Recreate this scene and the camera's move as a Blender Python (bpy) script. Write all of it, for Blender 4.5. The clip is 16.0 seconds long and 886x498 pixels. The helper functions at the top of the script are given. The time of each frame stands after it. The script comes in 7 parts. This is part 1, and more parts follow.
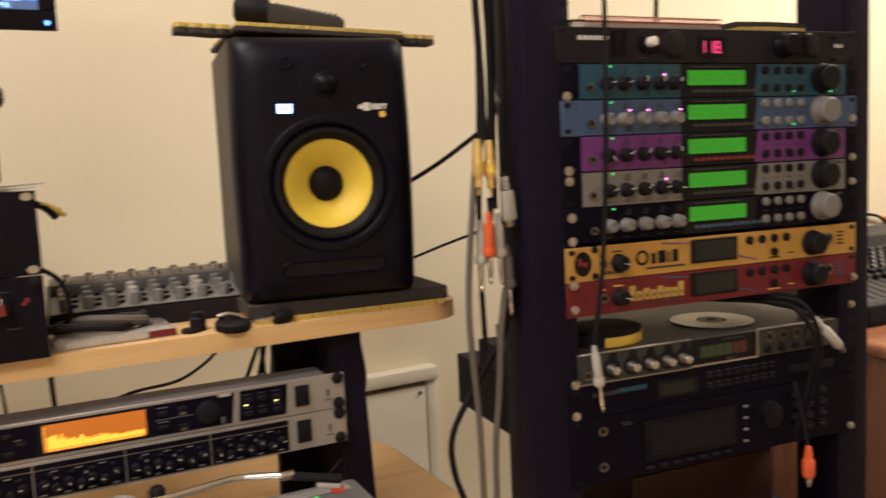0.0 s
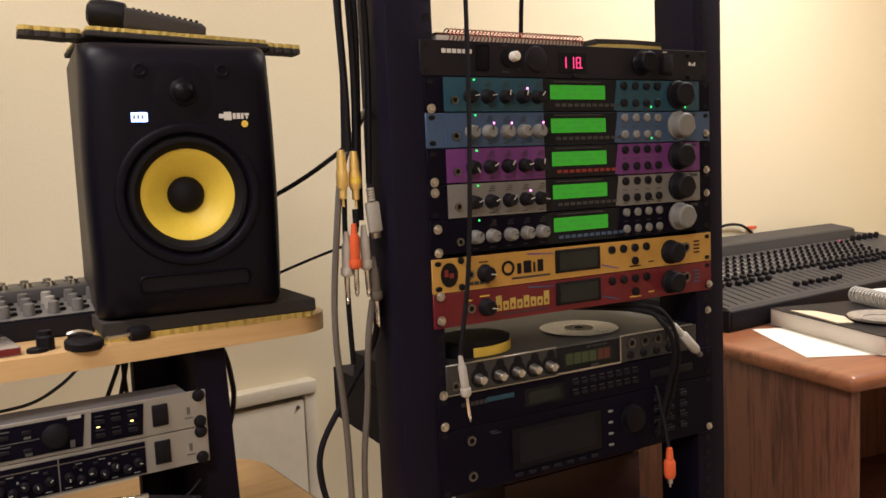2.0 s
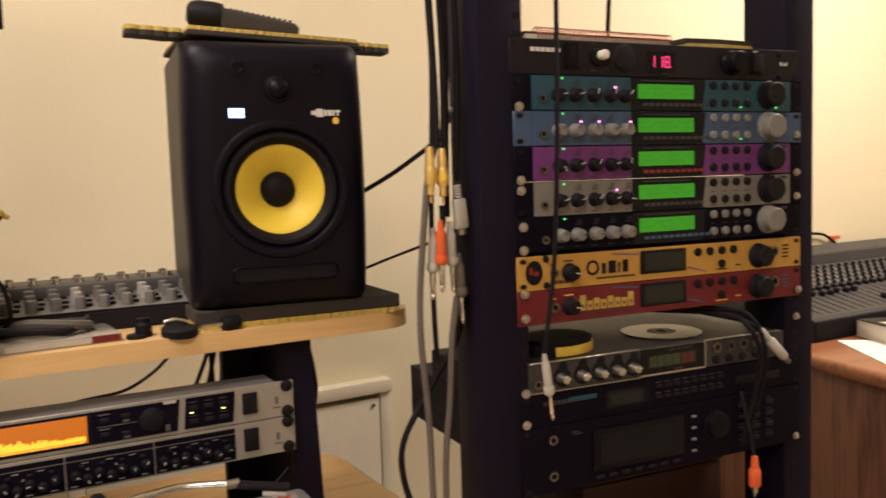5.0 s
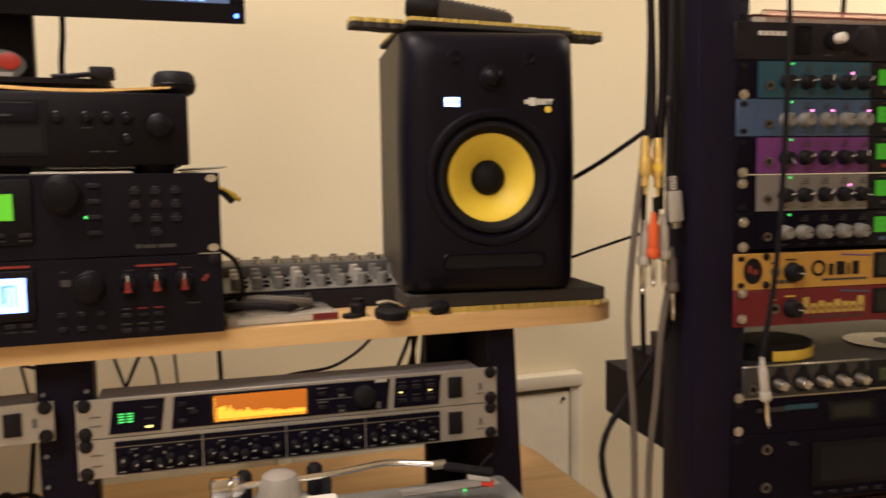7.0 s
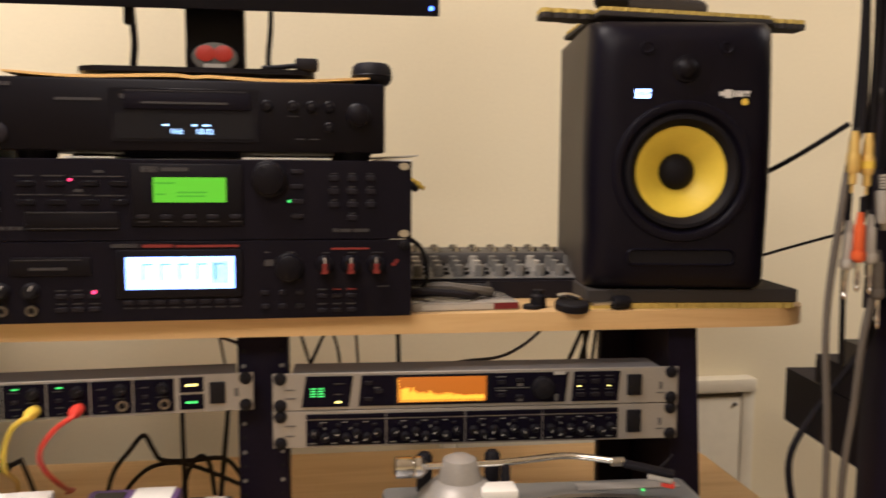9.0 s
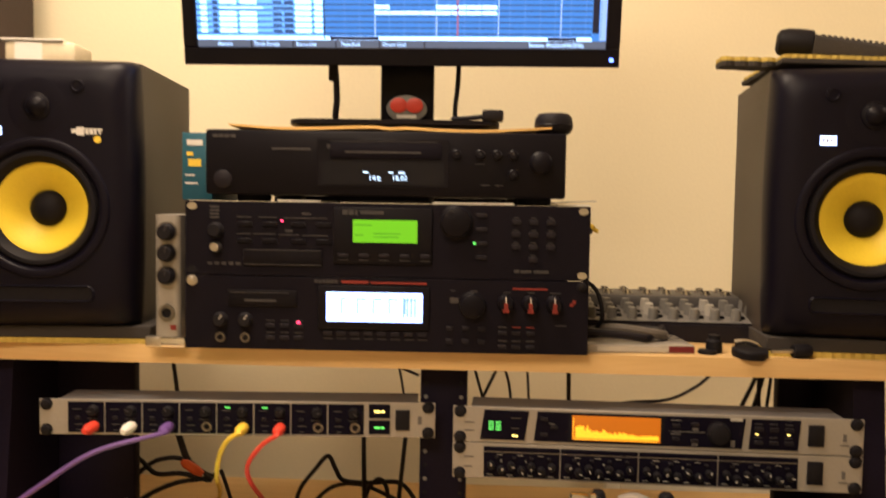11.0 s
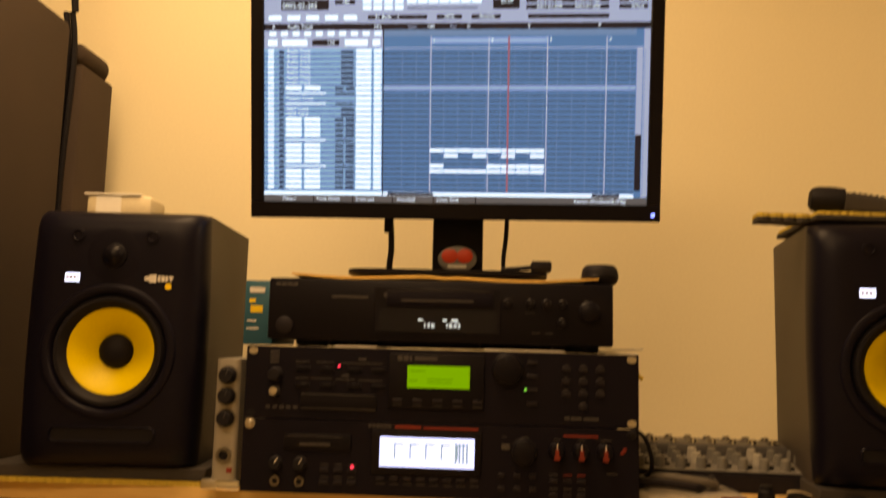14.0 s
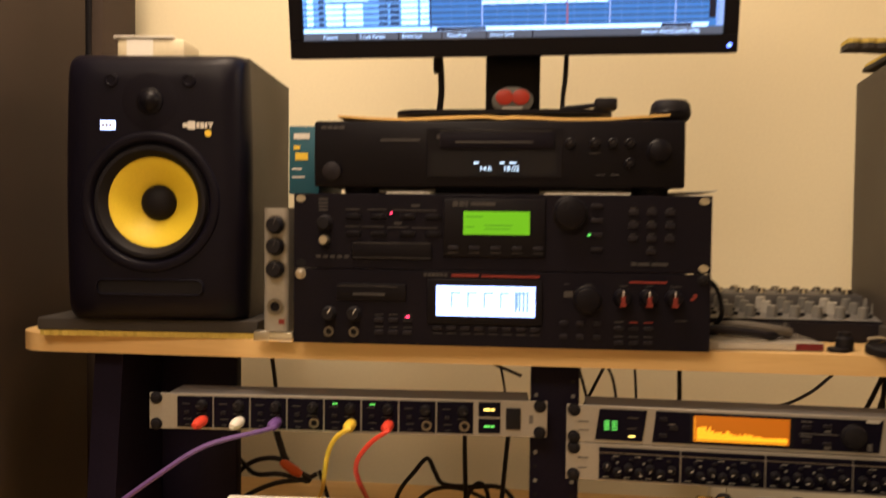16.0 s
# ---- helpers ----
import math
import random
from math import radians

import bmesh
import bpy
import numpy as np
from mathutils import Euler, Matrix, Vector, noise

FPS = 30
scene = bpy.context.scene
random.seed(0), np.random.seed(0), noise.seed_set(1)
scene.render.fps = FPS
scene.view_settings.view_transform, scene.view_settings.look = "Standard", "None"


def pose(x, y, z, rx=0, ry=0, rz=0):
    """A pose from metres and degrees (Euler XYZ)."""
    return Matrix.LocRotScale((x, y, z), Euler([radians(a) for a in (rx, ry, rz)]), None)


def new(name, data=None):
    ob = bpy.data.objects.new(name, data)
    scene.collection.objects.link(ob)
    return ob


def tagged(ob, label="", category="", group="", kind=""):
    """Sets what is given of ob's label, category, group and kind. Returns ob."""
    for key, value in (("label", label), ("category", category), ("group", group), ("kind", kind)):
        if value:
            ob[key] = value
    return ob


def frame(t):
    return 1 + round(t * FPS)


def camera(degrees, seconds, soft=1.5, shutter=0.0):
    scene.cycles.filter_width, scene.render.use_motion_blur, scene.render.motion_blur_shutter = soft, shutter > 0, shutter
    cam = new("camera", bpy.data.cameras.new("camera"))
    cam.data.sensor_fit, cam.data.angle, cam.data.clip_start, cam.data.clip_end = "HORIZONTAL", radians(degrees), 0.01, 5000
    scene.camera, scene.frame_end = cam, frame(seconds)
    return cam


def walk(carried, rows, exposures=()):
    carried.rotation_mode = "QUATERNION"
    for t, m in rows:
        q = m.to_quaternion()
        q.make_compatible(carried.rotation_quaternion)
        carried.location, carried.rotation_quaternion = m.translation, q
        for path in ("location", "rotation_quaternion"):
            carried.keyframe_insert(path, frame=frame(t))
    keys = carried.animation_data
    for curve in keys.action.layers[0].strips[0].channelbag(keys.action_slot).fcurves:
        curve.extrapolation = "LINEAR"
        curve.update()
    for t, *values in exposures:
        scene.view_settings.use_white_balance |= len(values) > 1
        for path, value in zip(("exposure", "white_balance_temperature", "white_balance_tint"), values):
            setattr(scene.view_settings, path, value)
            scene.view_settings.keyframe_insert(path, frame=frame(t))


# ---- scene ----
FOV = 57.03
cam = camera(FOV, 16.0, soft=1.6, shutter=1.0)
# seconds, place, pitch, roll, yaw
PATH = [
    (0, 0.2018, -0.9498, 1.1893, -5.979, 2.678, -28.985),
    (0.5, 0.2182, -0.9576, 1.1906, -5.851, 3.335, -31.977),
    (1, 0.2256, -0.9612, 1.1922, -5.267, 2.876, -34.651),
    (1.5, 0.2328, -0.9662, 1.1899, -5.403, 2.534, -35.710),
    (2, 0.2378, -0.9677, 1.1880, -5.533, 2.425, -36.122),
    (2.5, 0.2361, -0.9672, 1.1876, -5.716, 2.306, -36.228),
    (3, 0.2358, -0.9667, 1.1869, -5.760, 2.227, -36.298),
    (5.5, 0.2029, -0.9508, 1.1730, -4.637, 1.579, -29.200),
    (6, 0.1951, -0.9449, 1.1752, -4.796, 1.280, -26.272),
    (6.5, 0.1822, -0.9409, 1.1719, -4.782, 1.063, -22.904),
    (7, 0.1744, -0.9326, 1.1711, -4.933, 0.857, -19.404),
    (7.5, 0.1617, -0.9293, 1.1686, -4.833, 0.563, -16.708),
    (8, 0.1537, -0.9235, 1.1681, -5.186, 0.277, -14.001),
    (8.5, 0.1394, -0.9215, 1.1659, -5.342, -0.076, -12.072),
    (9, 0.1288, -0.9236, 1.1692, -5.377, -0.351, -9.141),
    (9.5, 0.1150, -0.9287, 1.1680, -5.682, -0.686, -5.487),
    (12, 0.0694, -0.9955, 1.1900, 1.535, -1.009, 2.399),
    (12.5, 0.0597, -1.0051, 1.1910, 4.437, -1.332, 2.306),
    (13, 0.0590, -1.0125, 1.1930, 6.724, -1.520, 2.691),
    (13.5, 0.0560, -1.0178, 1.1930, 8.298, -1.630, 2.506),
    (14, 0.0532, -1.0098, 1.1865, 6.786, -1.450, 2.854),
    (14.5, 0.0512, -0.9989, 1.1796, 3.230, -1.077, 3.624),
    (15, 0.0490, -0.9885, 1.1723, 1.419, -0.927, 4.318),
    (15.5, 0.0486, -0.9769, 1.1630, -0.183, -0.645, 5.490),
    (16, 0.0274, -0.9454, 1.1495, -1.918, -0.578, 5.511),
]
EXPOSURE = [
    (0.0, 0.12, 5150, 23), (3.2, 0.06, 4950, 22), (5.3, 0.12, 5400, 23), (7.5, 0.06, 5350, 23), (9.7, 0.02, 5150, 23),
    (11.8, 0.20, 7000, 23), (12.5, 0.0, 7200, 23), (13.5, -0.53, 9000, 23), (14.3, -0.64, 11000, 28), (15.0, -0.46, 10000, 27), (15.5, -0.24, 8200, 25), (16.0, -0.18, 6500, 24),
]
walk(cam, [(t, pose(x, y, z, 90 + p, r, w)) for t, x, y, z, p, r, w in PATH], EXPOSURE)

# ---- light: three unseen warm lamps at ceiling height, added to balance the walls ----
world = bpy.data.worlds.new("world")
scene.world = world
world.use_nodes = True
world.node_tree.nodes["Background"].inputs[0].default_value = (0.012, 0.010, 0.008, 1)
world.node_tree.nodes["Background"].inputs[1].default_value = 1.0


def unseen_panel(place, power, size, color):
    d = bpy.data.lights.new("ceiling_light", "AREA")
    d.shape, d.size, d.size_y, d.energy, d.color = "RECTANGLE", size[0], size[1], power, color
    ob = new("ceiling_light", d)
    ob.location = place
    return ob


WARM = (1.0, 0.815, 0.54)
unseen_panel((2.25, -0.36, 2.42), 41, (0.6, 0.5), WARM)
unseen_panel((-0.30, -0.26, 2.42), 29, (0.5, 0.5), WARM)
# added fill from behind the viewer for the lower wall and desktop
unseen_panel((-0.45, -1.55, 2.42), 34, (0.9, 0.8), WARM)


# ---- materials ----
def mat(name, color, rough=0.5, metal=0.0, vary=0.15, scale=40.0, bump=0.05, coarse=6.0, spec=0.35):
    """A painted or moulded surface: fine grain, coarse blotches, slight relief."""
    m = bpy.data.materials.new(name)
    m.use_nodes = True
    n, l = m.node_tree.nodes, m.node_tree.links
    b = n["Principled BSDF"]
    tc = n.new("ShaderNodeTexCoord")
    fine, big = n.new("ShaderNodeTexNoise"), n.new("ShaderNodeTexNoise")
    fine.inputs["Scale"].default_value, big.inputs["Scale"].default_value = scale, coarse
    fine.inputs["Detail"].default_value = 6
    l.new(tc.outputs["Object"], fine.inputs["Vector"])
    l.new(tc.outputs["Object"], big.inputs["Vector"])
    mix = n.new("ShaderNodeMath")
    mix.operation = "ADD"
    l.new(fine.outputs[0], mix.inputs[0])
    l.new(big.outputs[0], mix.inputs[1])
    ramp = n.new("ShaderNodeMapRange")
    ramp.inputs[1].default_value, ramp.inputs[2].default_value = 0.6, 1.4
    ramp.inputs[3].default_value, ramp.inputs[4].default_value = 1 - vary, 1 + vary
    l.new(mix.outputs[0], ramp.inputs[0])
    mul = n.new("ShaderNodeVectorMath")
    mul.operation = "SCALE"
    mul.inputs[0].default_value = color
    l.new(ramp.outputs[0], mul.inputs["Scale"])
    l.new(mul.outputs[0], b.inputs["Base Color"])
    rr = n.new("ShaderNodeMapRange")
    rr.inputs[3].default_value, rr.inputs[4].default_value = max(0.02, rough - 0.1), min(1, rough + 0.1)
    l.new(big.outputs[0], rr.inputs[0])
    l.new(rr.outputs[0], b.inputs["Roughness"])
    b.inputs["Metallic"].default_value = metal
    b.inputs["Specular IOR Level"].default_value = spec
    if bump:
        bp = n.new("ShaderNodeBump")
        bp.inputs["Strength"].default_value, bp.inputs["Distance"].default_value = bump, 0.002
        l.new(fine.outputs[0], bp.inputs["Height"])
        l.new(bp.outputs[0], b.inputs["Normal"])
    return m


def glow(name, color, strength):
    m = bpy.data.materials.new(name)
    m.use_nodes = True
    b = m.node_tree.nodes["Principled BSDF"]
    b.inputs["Base Color"].default_value = (*[c * 0.2 for c in color], 1)
    b.inputs["Emission Color"].default_value = (*color, 1)
    b.inputs["Emission Strength"].default_value = strength
    b.inputs["Roughness"].default_value = 0.25
    return m


def wood(name, light, dark, axis, rings, stretch, rough=0.35, contrast=1.0):
    """Long grain along one axis, with broad figure and fine pores."""
    m = bpy.data.materials.new(name)
    m.use_nodes = True
    n, l = m.node_tree.nodes, m.node_tree.links
    b = n["Principled BSDF"]
    tc, mp = n.new("ShaderNodeTexCoord"), n.new("ShaderNodeMapping")
    s = [rings, rings, rings]
    s["xyz".index(axis)] = rings / stretch
    mp.inputs["Scale"].default_value = s
    l.new(tc.outputs["Object"], mp.inputs["Vector"])
    warp = n.new("ShaderNodeTexNoise")
    warp.inputs["Scale"].default_value, warp.inputs["Detail"].default_value = 1.0, 5
    warp.inputs["Distortion"].default_value = 1.2
    l.new(mp.outputs[0], warp.inputs["Vector"])
    pore = n.new("ShaderNodeTexNoise")
    pore.inputs["Scale"].default_value, pore.inputs["Detail"].default_value = 6.0, 4
    l.new(mp.outputs[0], pore.inputs["Vector"])
    wv = n.new("ShaderNodeMath")
    wv.operation = "MULTIPLY_ADD"
    l.new(pore.outputs[0], wv.inputs[0])
    wv.inputs[1].default_value = 0.45
    l.new(warp.outputs[0], wv.inputs[2])
    ramp = n.new("ShaderNodeValToRGB")
    ramp.color_ramp.elements[0].position, ramp.color_ramp.elements[0].color = 0.5 - 0.1 / contrast + 0.1, (*dark, 1)
    ramp.color_ramp.elements[1].position, ramp.color_ramp.elements[1].color = 0.5 + 0.1 / contrast + 0.2, (*light, 1)
    l.new(wv.outputs[0], ramp.inputs[0])
    l.new(ramp.outputs[0], b.inputs["Base Color"])
    b.inputs["Roughness"].default_value = rough
    bp = n.new("ShaderNodeBump")
    bp.inputs["Strength"].default_value, bp.inputs["Distance"].default_value = 0.08, 0.001
    l.new(pore.outputs[0], bp.inputs["Height"])
    l.new(bp.outputs[0], b.inputs["Normal"])
    return m


M_WALL = mat("wall_paint", (0.79, 0.71, 0.495), 0.75, vary=0.035, scale=180, bump=0.12, coarse=1.6)
M_CEIL = mat("ceiling_paint", (0.80, 0.77, 0.70), 0.8, vary=0.04, scale=90, bump=0.1)
M_FLOOR = mat("carpet", (0.36, 0.29, 0.22), 0.95, vary=0.3, scale=300, bump=0.5)
M_TRIM = mat("cream_gloss_paint", (0.70, 0.65, 0.51), 0.35, vary=0.05, scale=60, bump=0.04)
M_BEECH = wood("beech_laminate", (0.67, 0.45, 0.195), (0.57, 0.355, 0.14), "x", 40, 14, 0.38, 0.7)
# one oak in two tones: shade painted into the sides, light into the top
M_OAKSHADED = wood("oak_veneer_shaded", (0.185, 0.076, 0.044), (0.072, 0.026, 0.017), "z", 44, 14, 0.4, 1.7)
M_OAKLIT = wood("oak_veneer_lit_top", (0.30, 0.12, 0.052), (0.18, 0.065, 0.026), "x", 26, 16, 0.3, 1.3)
M_BLACK = mat("black_powder_coat", (0.0058, 0.0046, 0.0086), 0.5, vary=0.25, scale=400, bump=0.08, spec=0.09)
M_BLACKMETAL = mat("black_steel", (0.0080, 0.0060, 0.0150), 0.5, vary=0.25, scale=200, bump=0.05, spec=0.08)
M_PLASTIC = mat("black_plastic", (0.005, 0.0042, 0.0066), 0.4, vary=0.2, scale=500, bump=0.04, spec=0.12)
M_RUBBER = mat("black_rubber", (0.0075, 0.0066, 0.0088), 0.6, vary=0.25, scale=300, bump=0.08, spec=0.15)
M_VINYL = mat("black_vinyl_wrap", (0.043, 0.034, 0.029), 0.5, vary=0.25, scale=700, bump=0.35)
M_CARPETBLACK = mat("black_cabinet_cloth", (0.038, 0.025, 0.018), 0.9, vary=0.35, scale=500, bump=0.5)
M_BAFFLE = mat("speaker_baffle", (0.0044, 0.0035, 0.0080), 0.40, vary=0.15, scale=600, bump=0.05, spec=0.13)
M_CONE = mat("yellow_cone", (0.74, 0.555, 0.03), 0.42, vary=0.10, scale=500, bump=0.25)
M_FOAM = mat("dark_foam", (0.035, 0.030, 0.027), 0.95, vary=0.35, scale=500, bump=0.6)
M_FOAMYEL = mat("yellow_foam", (0.50, 0.37, 0.08), 0.9, vary=0.25, scale=300, bump=0.5)
M_SILVER = mat("silver_panel", (0.31, 0.29, 0.26), 0.45, 0.3, vary=0.08, scale=300, bump=0.03)
M_GREYPANEL = mat("grey_panel", (0.105, 0.10, 0.10), 0.45, 0.1, vary=0.08, scale=300, bump=0.03)
M_CHROME = mat("chrome", (0.75, 0.73, 0.70), 0.16, 1.0, vary=0.06, scale=100, bump=0.01)
M_STEEL = mat("dull_steel", (0.55, 0.52, 0.47), 0.32, 1.0, vary=0.12, scale=200, bump=0.02)
M_SOCKET = mat("tarnished_socket", (0.20, 0.185, 0.17), 0.35, 1.0, vary=0.15, scale=200, bump=0.02)
M_GOLD = mat("gold_plating", (0.88, 0.64, 0.20), 0.32, 0.75, vary=0.1, scale=100, bump=0.01)
M_GREYKNOB = mat("grey_knob", (0.17, 0.165, 0.155), 0.5, vary=0.12, scale=300)
M_WHITEPL = mat("white_plastic", (0.72, 0.69, 0.62), 0.4, vary=0.08, scale=200)
M_CREAM = mat("cream_plastic", (0.70, 0.62, 0.44), 0.45, vary=0.1, scale=200)
M_PAPER = mat("paper", (0.80, 0.78, 0.72), 0.8, vary=0.05, scale=80)
M_PAGES = mat("page_edges", (0.78, 0.73, 0.66), 0.85, vary=0.08, scale=500, bump=0.15)
M_KRAFT = mat("kraft_envelope", (0.72, 0.46, 0.15), 0.75, vary=0.1, scale=120)
M_TEAL = mat("teal_panel", (0.017, 0.064, 0.102), 0.45, vary=0.12, scale=150)
M_BLUE = mat("blue_panel", (0.048, 0.083, 0.165), 0.45, vary=0.12, scale=150)
M_PURPLE = mat("purple_panel", (0.135, 0.033, 0.175), 0.45, vary=0.12, scale=150)
M_DARKPANEL = mat("dark_panel", (0.0046, 0.0035, 0.0095), 0.55, vary=0.15, scale=150, spec=0.06)
M_CHARCOAL = mat("charcoal_panel", (0.0125, 0.0105, 0.014), 0.5, vary=0.12, scale=200, spec=0.15)
M_LIGHTPANEL = mat("light_grey_panel", (0.185, 0.178, 0.172), 0.42, 0.15, vary=0.08, scale=300, bump=0.03)
M_DULLYEL = mat("dull_yellow_print", (0.42, 0.31, 0.06), 0.5, vary=0.15)
M_YELLOW = mat("mustard_panel", (0.45, 0.255, 0.04), 0.45, vary=0.1, scale=120)
M_RED = mat("red_panel", (0.125, 0.010, 0.014), 0.45, vary=0.12, scale=120)
M_WINDOW = mat("display_window", (0.010, 0.010, 0.013), 0.12, vary=0.1, scale=100, bump=0.0, spec=0.15)
M_DIMLCD = mat("unlit_lcd", (0.013, 0.016, 0.015), 0.2, vary=0.1, scale=100, bump=0.0)
M_PRINT = mat("white_print", (0.62, 0.60, 0.56), 0.5, vary=0.1)
M_DIMPRINT = mat("grey_print", (0.038, 0.035, 0.037), 0.5, vary=0.15)
M_REDPRINT = mat("red_print", (0.19, 0.022, 0.015), 0.5, vary=0.15)
M_ORANGE = mat("orange_plastic", (0.64, 0.11, 0.022), 0.4, vary=0.12)
M_REDPL = mat("red_plastic", (0.62, 0.055, 0.03), 0.4, vary=0.12)
M_YELPL = mat("yellow_plastic", (0.74, 0.52, 0.05), 0.4, vary=0.12)
M_VIOLET = mat("violet_plastic", (0.12, 0.06, 0.22), 0.45, vary=0.15)
M_GREYCABLE = mat("grey_cable", (0.115, 0.10, 0.085), 0.55, vary=0.15, scale=300)
M_CABLE = mat("black_cable_sheath", (0.017, 0.014, 0.015), 0.5, vary=0.2, scale=300, spec=0.25)
M_LTGREY = mat("light_grey_plastic", (0.42, 0.40, 0.36), 0.5, vary=0.12)
M_TURQ = mat("turquoise_card", (0.010, 0.082, 0.125), 0.5, vary=0.15, scale=40)
M_CHAR2 = mat("console_paint", (0.055, 0.052, 0.052), 0.5, vary=0.15, scale=200, spec=0.15)
M_PLINTH = mat("turntable_grey", (0.20, 0.20, 0.195), 0.4, 0.3, vary=0.1, scale=300)
M_TRAYFACE = mat("smoked_silver_panel", (0.046, 0.045, 0.047), 0.38, 0.3, vary=0.12, scale=120, bump=0.03)
M_DISC = mat("silver_disc", (0.050, 0.045, 0.040), 0.24, 0.35, vary=0.05, scale=20, bump=0.0)
M_CLEAR = mat("clear_plastic", (0.32, 0.29, 0.25), 0.15, vary=0.2, scale=40, bump=0.02)
M_DIMRED = mat("unlit_red_bar", (0.070, 0.018, 0.014), 0.3, vary=0.3, scale=60, bump=0.0)
M_DIMGREEN = mat("unlit_bar_lcd", (0.035, 0.050, 0.022), 0.3, vary=0.3, scale=60, bump=0.0)
M_BROWNBOX = mat("red_brown_wood", (0.045, 0.017, 0.013), 0.6, vary=0.25, scale=30)

G_GREEN = glow("green_lcd", (0.045, 0.29, 0.004), 0.74)
G_LIME = glow("lime_lcd", (0.14, 0.55, 0.008), 0.95)
G_GREENTEXT = glow("green_lcd_text", (0.05, 0.24, 0.011), 0.72)
G_LIMEDARK = glow("lime_lcd_text", (0.09, 0.42, 0.01), 0.8)
G_WHITELCD = glow("white_lcd", (0.34, 0.49, 1.0), 3.6)
G_LCDINK = glow("lcd_ink", (0.30, 0.60, 0.85), 0.9)
G_AMBER = glow("amber_lcd", (0.80, 0.20, 0.006), 0.58)
G_AMBERHI = glow("amber_bars", (1.0, 0.46, 0.015), 1.5)
G_RED = glow("red_led", (1.0, 0.05, 0.12), 3.0)
G_SEG = glow("red_digit", (1.0, 0.05, 0.14), 1.5)
G_PINK = glow("pink_led", (1.0, 0.25, 0.45), 3.5)
G_GRN = glow("green_led", (0.12, 0.85, 0.12), 1.3)
G_YEL = glow("yellow_led", (1.0, 0.75, 0.15), 3.0)
G_WHITE = glow("white_led", (0.45, 0.62, 1.0), 4.2)
G_VFD = glow("pale_blue_vfd", (0.55, 0.80, 1.0), 2.4)
G_BLUELED = glow("blue_led", (0.10, 0.20, 1.0), 6.0)
G_S_BG = glow("screen_blue", (0.040, 0.195, 0.54), 1.37)
G_S_LINE = glow("screen_line", (0.028, 0.075, 0.196), 1.3)
G_S_GRID = glow("screen_grid", (0.095, 0.26, 0.598), 1.3)
G_S_MARK = glow("screen_mark", (0.399, 0.62, 1.092), 1.3)
G_S_SEL = glow("screen_selected", (0.19, 0.45, 1.035), 1.3)
G_S_LIST = glow("screen_list", (0.17, 0.54, 1.2), 1.15)
G_S_TILE = glow("screen_tile", (0.52, 0.95, 1.55), 1.9)
G_S_DARK = glow("screen_dark", (0.008, 0.01, 0.023), 1.3)
G_S_BAR = glow("screen_bar", (0.266, 0.46, 0.897), 1.3)
G_S_GREY = glow("screen_grey", (0.085, 0.11, 0.149), 1.3)
G_S_TEXT = glow("screen_text", (0.55, 0.95, 1.5), 1.6)
G_S_RED = glow("screen_cursor", (0.30, 0.13, 0.22), 1.3)


# ---- building helpers ----
def bm_new():
    return bmesh.new()


def box(bm, x0, x1, y0, y1, z0, z1, bevel=0.0, seg=2):
    r = bmesh.ops.create_cube(bm, size=1.0)
    vs = r["verts"]
    for v in vs:
        v.co = Vector(((x0 + x1) / 2 + v.co.x * (x1 - x0), (y0 + y1) / 2 + v.co.y * (y1 - y0), (z0 + z1) / 2 + v.co.z * (z1 - z0)))
    if bevel:
        es = list({e for v in vs for e in v.link_edges})
        bmesh.ops.bevel(bm, geom=es, offset=bevel, segments=seg, affect="EDGES", profile=0.5)
    return bm


def lathe(bm, outline, axis="y", at=(0, 0, 0), seg=24, cap=True):
    """Turns an outline of (radius, place along the axis) round the axis."""
    rings = []
    for r, h in outline:
        ring = []
        for i in range(seg):
            a = 2 * math.pi * i / seg
            c, s = r * math.cos(a), r * math.sin(a)
            p = {"y": (c, h, s), "z": (c, s, h), "x": (h, c, s)}[axis]
            ring.append(bm.verts.new((p[0] + at[0], p[1] + at[1], p[2] + at[2])))
        rings.append(ring)
    for a, b in zip(rings, rings[1:]):
        for i in range(seg):
            j = (i + 1) % seg
            bm.faces.new((a[i], a[j], b[j], b[i]))
    if cap:
        bm.faces.new(rings[0])
        bm.faces.new(rings[-1])
    return bm


def prism(bm, outline, z0, z1):
    """An outline in x, y pulled up from z0 to z1."""
    low = [bm.verts.new((x, y, z0)) for x, y in outline]
    top = [bm.verts.new((x, y, z1)) for x, y in outline]
    bm.faces.new(low[::-1])
    bm.faces.new(top)
    for i in range(len(outline)):
        j = (i + 1) % len(outline)
        bm.faces.new((low[i], low[j], top[j], top[i]))
    return bm


def slab_outline(x0, x1, y0, y1, r, n=8):
    pts = []
    for cx, cy, a0 in ((x1 - r, y0 + r, -90), (x1 - r, y1 - r, 0), (x0 + r, y1 - r, 90), (x0 + r, y0 + r, 180)):
        for i in range(n + 1):
            a = radians(a0 + 90 * i / n)
            pts.append((cx + r * math.cos(a), cy + r * math.sin(a)))
    return pts


def finish(bm, name, material, smooth=False):
    bmesh.ops.recalc_face_normals(bm, faces=bm.faces[:])
    me = bpy.data.meshes.new(name)
    bm.to_mesh(me)
    bm.free()
    me.materials.append(material)
    if smooth:
        for p in me.polygons:
            p.use_smooth = True
        me.set_sharp_from_angle(angle=radians(38))
    return me


def part(name, bm, material, parent, label="", smooth=True):
    ob = new(name, finish(bm, name, material, smooth))
    ob.parent = parent
    if label:
        ob["label"] = label
    return ob


